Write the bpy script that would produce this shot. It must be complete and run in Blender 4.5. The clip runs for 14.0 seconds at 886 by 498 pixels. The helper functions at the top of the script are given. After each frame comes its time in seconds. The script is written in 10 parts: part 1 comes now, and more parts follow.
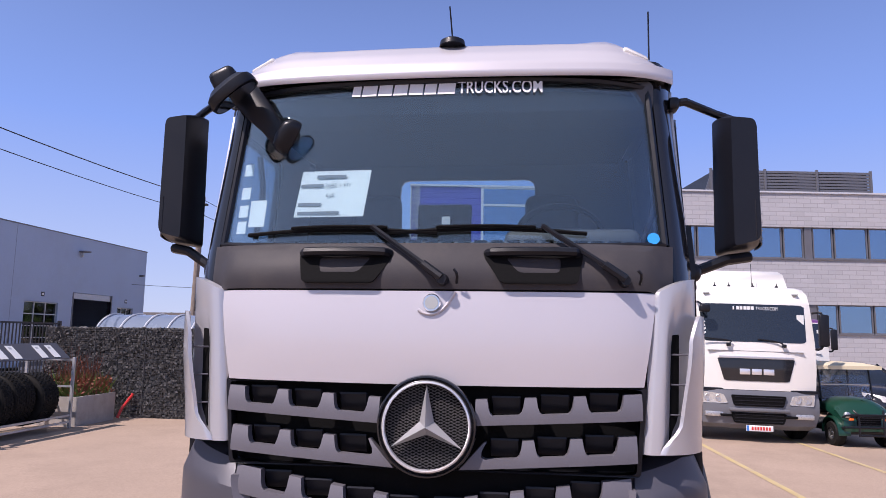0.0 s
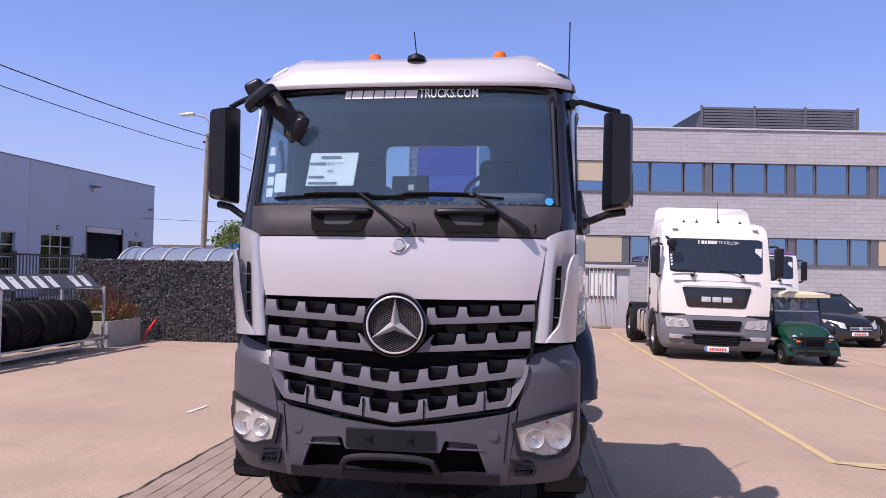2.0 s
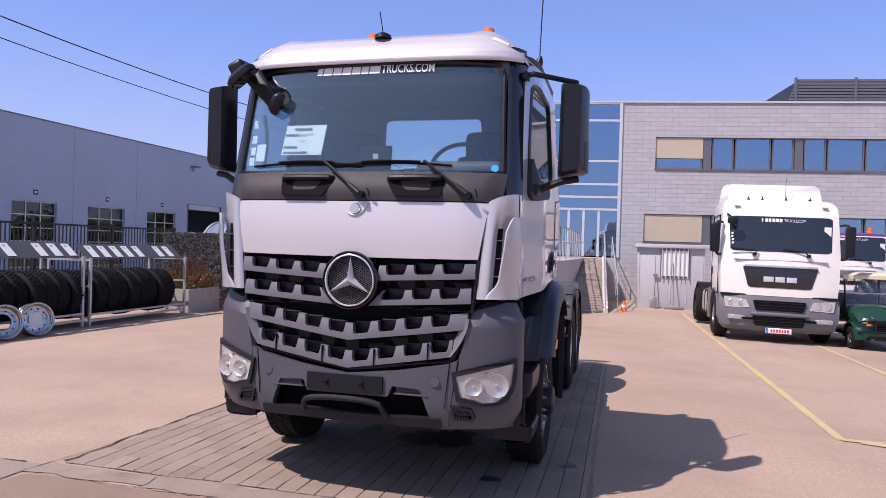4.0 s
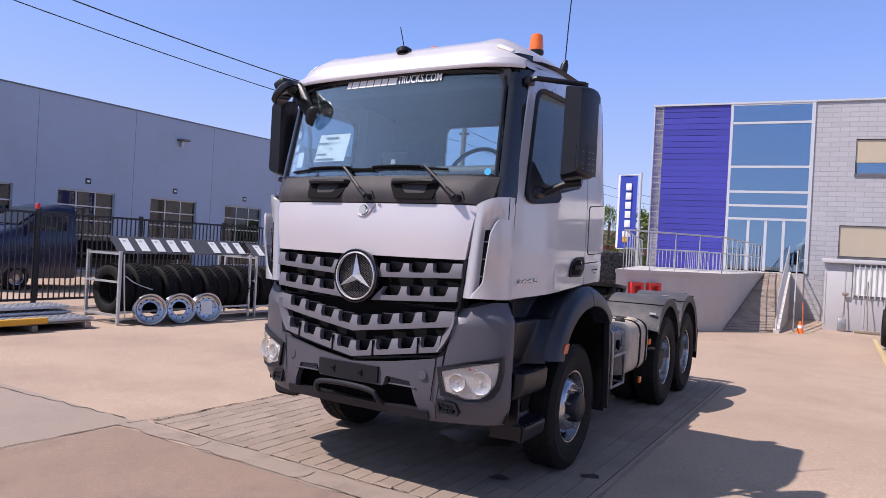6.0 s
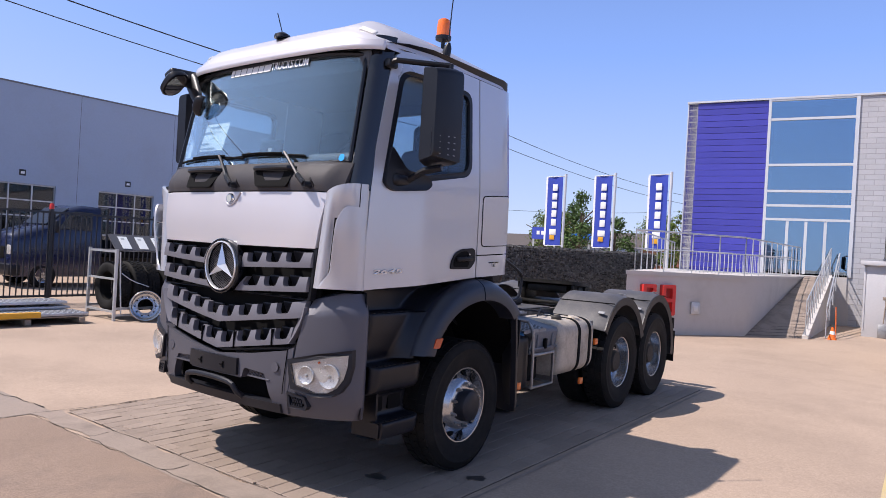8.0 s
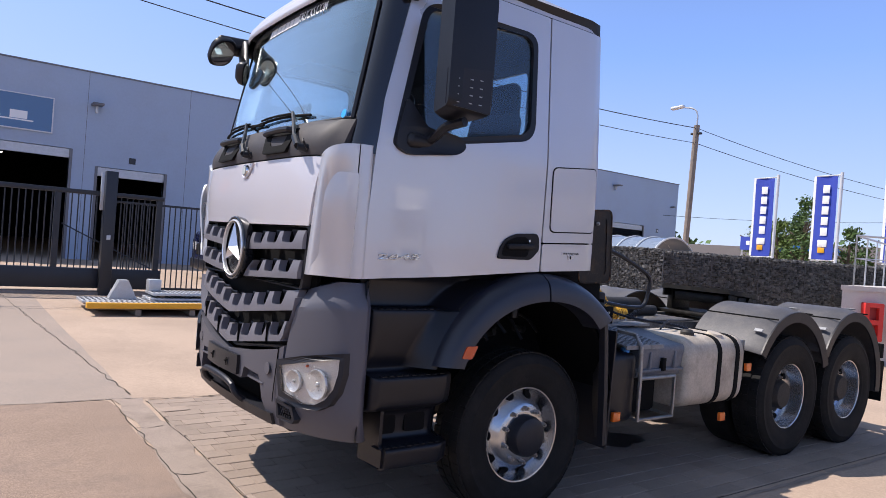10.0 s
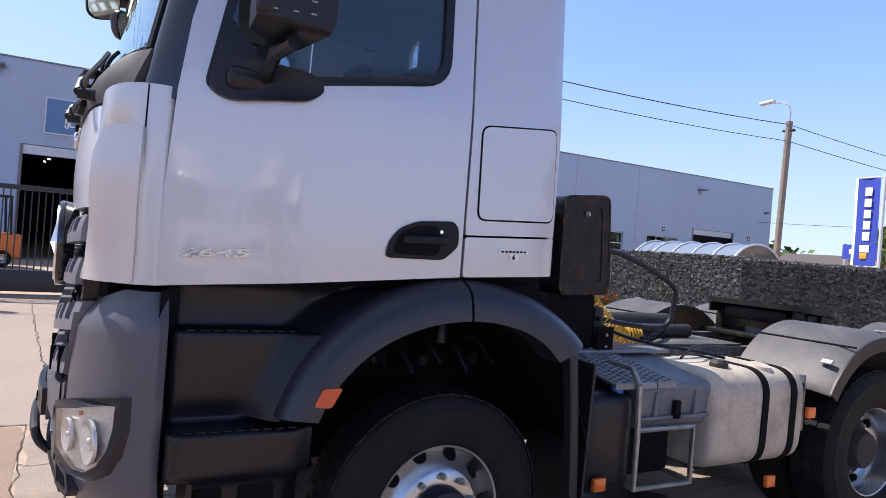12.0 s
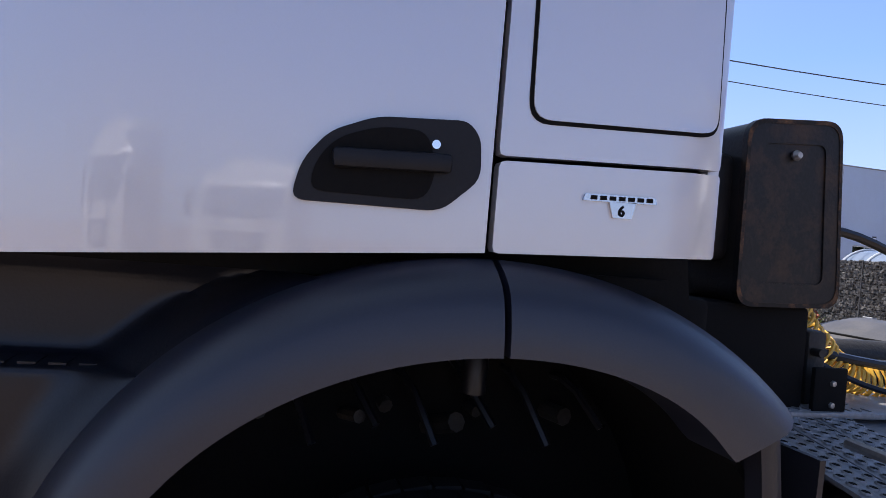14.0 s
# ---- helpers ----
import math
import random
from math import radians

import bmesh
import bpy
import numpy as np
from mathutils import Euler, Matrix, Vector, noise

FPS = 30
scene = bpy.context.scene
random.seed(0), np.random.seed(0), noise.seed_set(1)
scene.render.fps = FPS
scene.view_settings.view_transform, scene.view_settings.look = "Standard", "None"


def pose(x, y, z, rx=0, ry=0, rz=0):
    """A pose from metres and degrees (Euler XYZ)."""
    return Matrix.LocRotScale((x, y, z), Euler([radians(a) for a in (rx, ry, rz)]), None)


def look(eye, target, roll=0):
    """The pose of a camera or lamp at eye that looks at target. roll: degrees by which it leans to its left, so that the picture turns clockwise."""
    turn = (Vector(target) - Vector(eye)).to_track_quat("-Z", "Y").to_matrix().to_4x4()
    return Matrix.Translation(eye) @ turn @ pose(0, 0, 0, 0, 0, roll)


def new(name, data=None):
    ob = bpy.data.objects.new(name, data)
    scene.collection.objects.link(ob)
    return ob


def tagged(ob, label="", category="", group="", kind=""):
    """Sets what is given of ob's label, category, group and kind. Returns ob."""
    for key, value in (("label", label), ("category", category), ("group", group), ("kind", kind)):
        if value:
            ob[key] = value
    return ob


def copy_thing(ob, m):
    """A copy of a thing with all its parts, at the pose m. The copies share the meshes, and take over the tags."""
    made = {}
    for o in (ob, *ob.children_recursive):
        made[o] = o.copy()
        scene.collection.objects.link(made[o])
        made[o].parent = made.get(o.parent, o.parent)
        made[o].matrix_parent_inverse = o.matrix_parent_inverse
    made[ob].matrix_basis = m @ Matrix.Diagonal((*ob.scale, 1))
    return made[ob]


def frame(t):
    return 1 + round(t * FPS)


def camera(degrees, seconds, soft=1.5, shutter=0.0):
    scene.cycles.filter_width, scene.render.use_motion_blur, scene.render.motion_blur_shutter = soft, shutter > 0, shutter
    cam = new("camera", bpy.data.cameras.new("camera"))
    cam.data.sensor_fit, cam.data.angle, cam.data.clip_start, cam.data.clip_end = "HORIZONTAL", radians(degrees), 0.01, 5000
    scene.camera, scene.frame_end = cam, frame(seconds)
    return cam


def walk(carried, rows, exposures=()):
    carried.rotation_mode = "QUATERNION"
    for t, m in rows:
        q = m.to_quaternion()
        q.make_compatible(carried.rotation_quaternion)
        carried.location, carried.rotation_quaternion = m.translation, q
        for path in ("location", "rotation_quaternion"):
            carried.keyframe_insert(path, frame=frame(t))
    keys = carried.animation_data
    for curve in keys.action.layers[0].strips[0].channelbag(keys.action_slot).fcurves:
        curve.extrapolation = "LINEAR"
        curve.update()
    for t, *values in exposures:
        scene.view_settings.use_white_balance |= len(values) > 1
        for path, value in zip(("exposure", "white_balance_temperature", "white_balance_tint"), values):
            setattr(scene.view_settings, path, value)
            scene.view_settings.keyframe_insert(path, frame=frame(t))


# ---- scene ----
cam = camera(66.5, 14.0, soft=0.8)
PATH = [
    (0, (0.375, -2.795, 1.931), (0.149, -0.825, 2.187), 0.88),
    (0.5, (0.486, -3.115, 1.930), (0.257, -1.134, 2.090), 0.83),
    (1, (0.630, -3.521, 1.924), (0.402, -1.540, 2.070), 0.85),
    (1.5, (0.704, -3.870, 1.917), (0.471, -1.888, 2.038), 0.99),
    (2, (0.781, -4.181, 1.929), (0.548, -2.196, 1.985), 0.90),
    (2.5, (0.964, -4.333, 1.904), (0.735, -2.346, 1.899), 0.88),
    (3, (1.235, -4.478, 1.878), (0.998, -2.493, 1.857), 0.86),
    (3.2, (1.329, -4.461, 1.864), (1.047, -2.481, 1.846), 0.98),
    (5.3, (2.671, -4.137, 1.795), (1.865, -2.306, 1.784), 2.46),
    (5.5, (2.801, -4.090, 1.824), (1.948, -2.281, 1.811), 2.57),
    (6, (3.149, -4.027, 1.815), (2.116, -2.314, 1.811), 3.07),
    (6.5, (3.431, -3.881, 1.807), (2.322, -2.217, 1.798), 3.31),
    (7, (3.730, -3.625, 1.802), (2.609, -1.969, 1.795), 3.06),
    (7.2, (3.850, -3.542, 1.798), (2.730, -1.885, 1.794), 3.10),
    (9.3, (4.443, -2.094, 1.727), (2.982, -0.728, 1.719), 3.86),
    (9.5, (4.401, -1.936, 1.702), (2.887, -0.629, 1.693), 4.03),
    (10, (4.268, -1.535, 1.685), (2.658, -0.348, 1.675), 4.35),
    (10.5, (4.155, -1.159, 1.673), (2.466, -0.088, 1.662), 4.55),
    (11, (4.004, -0.774, 1.650), (2.236, 0.161, 1.637), 4.95),
    (11.5, (3.880, -0.400, 1.665), (2.080, 0.473, 1.649), 4.81),
    (12, (3.719, -0.018, 1.685), (1.971, 0.954, 1.684), 4.44),
    (12.5, (3.417, 0.243, 1.667), (1.662, 1.203, 1.674), 4.29),
    (13, (3.094, 0.561, 1.623), (1.292, 1.430, 1.637), 4.16),
    (13.5, (2.782, 0.810, 1.612), (0.910, 1.514, 1.621), 4.34),
    (14, (2.417, 1.061, 1.572), (0.484, 1.575, 1.567), 4.89),
]
EXPOSURES = [(0, 0.07, 6500, 24), (3, 0.08, 6500, 26), (6.5, 0.20, 6500, 17), (9.5, 0.33, 6500, 13), (11, 0.46, 6500, 11), (12.5, 0.66, 6500, 11), (14, 0.56, 6500, 11)]
walk(cam, [(t, look(eye, target, roll)) for t, eye, target, roll in PATH], exposures=EXPOSURES)

# ---- light ----
SUN_WAY = Vector((0.515, 0.533, -1.0))
world = bpy.data.worlds.new("sky")
scene.world = world
world.use_nodes = True
wn = world.node_tree
sky = wn.nodes.new("ShaderNodeTexSky")
sky.sky_type, sky.sun_disc = "NISHITA", False
sky.sun_elevation, sky.sun_rotation = radians(53.4), radians(224.0)
sky.air_density, sky.dust_density, sky.ozone_density = 1.0, 0.35, 4.0
tone = wn.nodes.new("ShaderNodeHueSaturation")
tone.inputs["Saturation"].default_value = 1.3
wn.links.new(sky.outputs[0], tone.inputs["Color"])
# clear summer air: deep blue overhead, pale blue haze towards the horizon
way, split = wn.nodes.new("ShaderNodeTexCoord"), wn.nodes.new("ShaderNodeSeparateXYZ")
wn.links.new(way.outputs["Generated"], split.inputs[0])
fade = wn.nodes.new("ShaderNodeValToRGB")
fade.color_ramp.elements[0].position, fade.color_ramp.elements[0].color = 0.0, (6.0, 7.2, 9.6, 1)
fade.color_ramp.elements[1].position, fade.color_ramp.elements[1].color = 1.0, (0.5, 0.7, 1.35, 1)
mid_sky = fade.color_ramp.elements.new(0.28)
mid_sky.color = (2.8, 4.6, 9.8, 1)
upper_sky = fade.color_ramp.elements.new(0.62)
upper_sky.color = (1.15, 1.75, 3.7, 1)
wn.links.new(split.outputs["Z"], fade.inputs["Fac"])
both = wn.nodes.new("ShaderNodeMix")
both.data_type = "RGBA"
both.inputs["Factor"].default_value = 0.85
wn.links.new(tone.outputs[0], both.inputs["A"])
wn.links.new(fade.outputs["Color"], both.inputs["B"])
aim, near_sun, glow = wn.nodes.new("ShaderNodeVectorMath"), wn.nodes.new("ShaderNodeMapRange"), wn.nodes.new("ShaderNodeMix")
aim.operation = "DOT_PRODUCT"
aim.inputs[1].default_value = (-SUN_WAY).normalized()
wn.links.new(way.outputs["Generated"], aim.inputs[0])
wn.links.new(aim.outputs["Value"], near_sun.inputs["Value"])
near_sun.interpolation_type = "SMOOTHSTEP"
near_sun.inputs["From Min"].default_value, near_sun.inputs["From Max"].default_value = 0.15, 1.0
near_sun.inputs["To Max"].default_value = 0.60
glow.data_type = "RGBA"
wn.links.new(near_sun.outputs[0], glow.inputs["Factor"])
wn.links.new(both.outputs["Result"], glow.inputs["A"])
glow.inputs["B"].default_value = (5.6, 7.1, 9.6, 1)
wn.links.new(glow.outputs["Result"], wn.nodes["Background"].inputs[0])
wn.nodes["Background"].inputs[1].default_value = 0.093
sun_data = bpy.data.lights.new("sun", "SUN")
sun_data.energy, sun_data.angle, sun_data.color = 5.0, radians(0.55), (1.0, 0.93, 0.86)
sun = new("sun", sun_data)
sun.matrix_world = look(-SUN_WAY * 40, (0, 0, 0))


# ---- materials ----
def surf(name, col, rough=0.5, metal=0.0, var=0.10, scale=3.0, fine=60.0, bump=0.05, coat=0.0, spec=0.5, dirt=None, dirt_amount=0.5, dirt_scale=1.3, grit=0.0, grain=110.0, shine=0.065):
    """A surface with large and fine variation; dirt: a second colour that lies on it in patches."""
    m = bpy.data.materials.new(name)
    m.use_nodes = True
    nt = m.node_tree
    n, ln = nt.nodes, nt.links
    b = n["Principled BSDF"]
    co = n.new("ShaderNodeTexCoord")
    big = n.new("ShaderNodeTexNoise")
    big.inputs["Scale"].default_value, big.inputs["Detail"].default_value = scale, 6.0
    small = n.new("ShaderNodeTexNoise")
    small.inputs["Scale"].default_value, small.inputs["Detail"].default_value = fine, 3.0
    ln.new(co.outputs["Object"], big.inputs["Vector"])
    ln.new(co.outputs["Object"], small.inputs["Vector"])
    add = n.new("ShaderNodeMath")
    add.operation = "ADD"
    ln.new(big.outputs["Fac"], add.inputs[0])
    ln.new(small.outputs["Fac"], add.inputs[1])
    rng = n.new("ShaderNodeMapRange")
    rng.inputs["From Min"].default_value, rng.inputs["From Max"].default_value = 0.6, 1.4
    rng.inputs["To Min"].default_value, rng.inputs["To Max"].default_value = 1 - var, 1 + var
    ln.new(add.outputs[0], rng.inputs["Value"])
    mul = n.new("ShaderNodeMix")
    mul.data_type, mul.blend_type = "RGBA", "MULTIPLY"
    mul.inputs["Factor"].default_value = 1.0
    mul.inputs["A"].default_value = (*col, 1)
    ln.new(rng.outputs[0], mul.inputs["B"])
    last = mul.outputs["Result"]
    if dirt:
        spot = n.new("ShaderNodeTexNoise")
        spot.inputs["Scale"].default_value, spot.inputs["Detail"].default_value = dirt_scale, 8.0
        spot.inputs["Roughness"].default_value = 0.7
        ln.new(co.outputs["Object"], spot.inputs["Vector"])
        cut = n.new("ShaderNodeMapRange")
        cut.inputs["From Min"].default_value, cut.inputs["From Max"].default_value = 0.47, 0.70
        cut.inputs["To Max"].default_value = dirt_amount
        ln.new(spot.outputs["Fac"], cut.inputs["Value"])
        mx = n.new("ShaderNodeMix")
        mx.data_type = "RGBA"
        ln.new(cut.outputs[0], mx.inputs["Factor"])
        ln.new(last, mx.inputs["A"])
        mx.inputs["B"].default_value = (*dirt, 1)
        last = mx.outputs["Result"]
    if grit:
        sand, level, mg = n.new("ShaderNodeTexNoise"), n.new("ShaderNodeMapRange"), n.new("ShaderNodeMix")
        sand.inputs["Scale"].default_value, sand.inputs["Detail"].default_value = grain, 4.0
        sand.inputs["Roughness"].default_value = 0.75
        ln.new(co.outputs["Object"], sand.inputs["Vector"])
        level.inputs["From Min"].default_value, level.inputs["From Max"].default_value = 0.35, 0.65
        level.inputs["To Min"].default_value, level.inputs["To Max"].default_value = 1 - grit, 1 + grit
        ln.new(sand.outputs["Fac"], level.inputs["Value"])
        mg.data_type, mg.blend_type = "RGBA", "MULTIPLY"
        mg.inputs["Factor"].default_value = 1.0
        ln.new(last, mg.inputs["A"])
        ln.new(level.outputs[0], mg.inputs["B"])
        last = mg.outputs["Result"]
    ln.new(last, b.inputs["Base Color"])
    rr = n.new("ShaderNodeMapRange")
    rr.inputs["To Min"].default_value, rr.inputs["To Max"].default_value = max(0.02, rough - 0.08), min(1, rough + 0.08)
    ln.new(big.outputs["Fac"], rr.inputs["Value"])
    ln.new(rr.outputs[0], b.inputs["Roughness"])
    if bump:
        bp = n.new("ShaderNodeBump")
        bp.inputs["Strength"].default_value, bp.inputs["Distance"].default_value = bump, 0.01
        ln.new(small.outputs["Fac"], bp.inputs["Height"])
        ln.new(bp.outputs[0], b.inputs["Normal"])
    b.inputs["Metallic"].default_value = metal
    b.inputs["Coat Weight"].default_value, b.inputs["Coat Roughness"].default_value = coat, shine
    b.inputs["Specular IOR Level"].default_value = spec
    return m


def pieced(m, amount=0.2):
    """Lets each object that wears m differ a little in lightness."""
    n, ln = m.node_tree.nodes, m.node_tree.links
    b = n["Principled BSDF"]
    was = b.inputs["Base Color"].links[0].from_socket
    inf = n.new("ShaderNodeObjectInfo")
    rng = n.new("ShaderNodeMapRange")
    rng.inputs["To Min"].default_value, rng.inputs["To Max"].default_value = 1 - amount, 1 + amount
    ln.new(inf.outputs["Random"], rng.inputs["Value"])
    mx = n.new("ShaderNodeMix")
    mx.data_type, mx.blend_type = "RGBA", "MULTIPLY"
    mx.inputs["Factor"].default_value = 1.0
    ln.new(was, mx.inputs["A"])
    ln.new(rng.outputs[0], mx.inputs["B"])
    ln.new(mx.outputs["Result"], b.inputs["Base Color"])
    return m


def islands(m, amount=0.3):
    n, ln = m.node_tree.nodes, m.node_tree.links
    b = n["Principled BSDF"]
    was = b.inputs["Base Color"].links[0].from_socket
    inf = n.new("ShaderNodeNewGeometry")
    rng = n.new("ShaderNodeMapRange")
    rng.inputs["To Min"].default_value, rng.inputs["To Max"].default_value = 1 - amount, 1 + amount
    ln.new(inf.outputs["Random Per Island"], rng.inputs["Value"])
    mx = n.new("ShaderNodeMix")
    mx.data_type, mx.blend_type = "RGBA", "MULTIPLY"
    mx.inputs["Factor"].default_value = 1.0
    ln.new(was, mx.inputs["A"])
    ln.new(rng.outputs[0], mx.inputs["B"])
    ln.new(mx.outputs["Result"], b.inputs["Base Color"])
    return m


def glass(name, tint, rough=0.01, f0=0.05, dust=0.0, power=5.0, sheen=(1, 1, 1)):
    """Thin pane: lets tinted light through, mirrors more at a slant, and wears a film of dust."""
    m = bpy.data.materials.new(name)
    m.use_nodes = True
    n, ln = m.node_tree.nodes, m.node_tree.links
    n.remove(n["Principled BSDF"])
    tr, gl, mx = (n.new("ShaderNode" + k) for k in ("BsdfTransparent", "BsdfGlossy", "MixShader"))
    tr.inputs["Color"].default_value = (*tint, 1)
    gl.inputs["Roughness"].default_value = rough
    gl.inputs["Color"].default_value = (*sheen, 1)
    lw = n.new("ShaderNodeLayerWeight")
    lw.inputs["Blend"].default_value = 0.5
    steep, amount = n.new("ShaderNodeMath"), n.new("ShaderNodeMath")
    steep.operation, steep.inputs[1].default_value = "POWER", power
    amount.operation, amount.inputs[1].default_value, amount.inputs[2].default_value = "MULTIPLY_ADD", 1 - f0, f0
    ln.new(lw.outputs["Facing"], steep.inputs[0])
    ln.new(steep.outputs[0], amount.inputs[0])
    ln.new(amount.outputs[0], mx.inputs[0])
    ln.new(tr.outputs[0], mx.inputs[1])
    ln.new(gl.outputs[0], mx.inputs[2])
    last = mx
    if dust:
        df, film = n.new("ShaderNodeBsdfDiffuse"), n.new("ShaderNodeMixShader")
        df.inputs["Color"].default_value = (0.66, 0.68, 0.70, 1)
        tc, nz, rg = n.new("ShaderNodeTexCoord"), n.new("ShaderNodeTexNoise"), n.new("ShaderNodeMapRange")
        nz.inputs["Scale"].default_value, nz.inputs["Detail"].default_value = 2.5, 6.0
        rg.inputs["From Min"].default_value, rg.inputs["From Max"].default_value = 0.3, 0.7
        rg.inputs["To Min"].default_value, rg.inputs["To Max"].default_value = dust * 0.5, dust * 1.5
        ln.new(tc.outputs["Object"], nz.inputs["Vector"])
        ln.new(nz.outputs["Fac"], rg.inputs["Value"])
        ln.new(rg.outputs[0], film.inputs[0])
        ln.new(mx.outputs[0], film.inputs[1])
        ln.new(df.outputs[0], film.inputs[2])
        last = film
    ln.new(last.outputs[0], n["Material Output"].inputs["Surface"])
    return m


def brickwork(name, col, joint, w, h, rough=0.6, gap=0.012, upright="x"):
    """Large facing blocks in courses with thin sunk joints."""
    m = surf(name, col, rough, var=0.06, scale=0.7, fine=14, bump=0.02)
    n, ln = m.node_tree.nodes, m.node_tree.links
    b = n["Principled BSDF"]
    was = b.inputs["Base Color"].links[0].from_socket
    co = n.new("ShaderNodeTexCoord")
    sep, com = n.new("ShaderNodeSeparateXYZ"), n.new("ShaderNodeCombineXYZ")
    ln.new(co.outputs["Object"], sep.inputs[0])
    ln.new(sep.outputs["X" if upright == "x" else "Y"], com.inputs["X"])
    ln.new(sep.outputs["Z"], com.inputs["Y"])
    br = n.new("ShaderNodeTexBrick")
    br.inputs["Scale"].default_value, br.inputs["Brick Width"].default_value, br.inputs["Row Height"].default_value = 1.0, w, h
    br.inputs["Mortar Size"].default_value, br.offset = gap, 0.5
    br.inputs["Color1"].default_value, br.inputs["Color2"].default_value = (1, 1, 1, 1), (0.9, 0.9, 0.9, 1)
    br.inputs["Mortar"].default_value = (*[j / c for j, c in zip(joint, col)], 1)
    ln.new(com.outputs[0], br.inputs["Vector"])
    mx = n.new("ShaderNodeMix")
    mx.data_type, mx.blend_type = "RGBA", "MULTIPLY"
    mx.inputs["Factor"].default_value = 1.0
    ln.new(was, mx.inputs["A"])
    ln.new(br.outputs["Color"], mx.inputs["B"])
    ln.new(mx.outputs["Result"], b.inputs["Base Color"])
    bp = n.new("ShaderNodeBump")
    bp.invert = True
    bp.inputs["Strength"].default_value, bp.inputs["Distance"].default_value = 0.6, 0.01
    ln.new(br.outputs["Fac"], bp.inputs["Height"])
    ln.new(bp.outputs[0], b.inputs["Normal"])
    return m


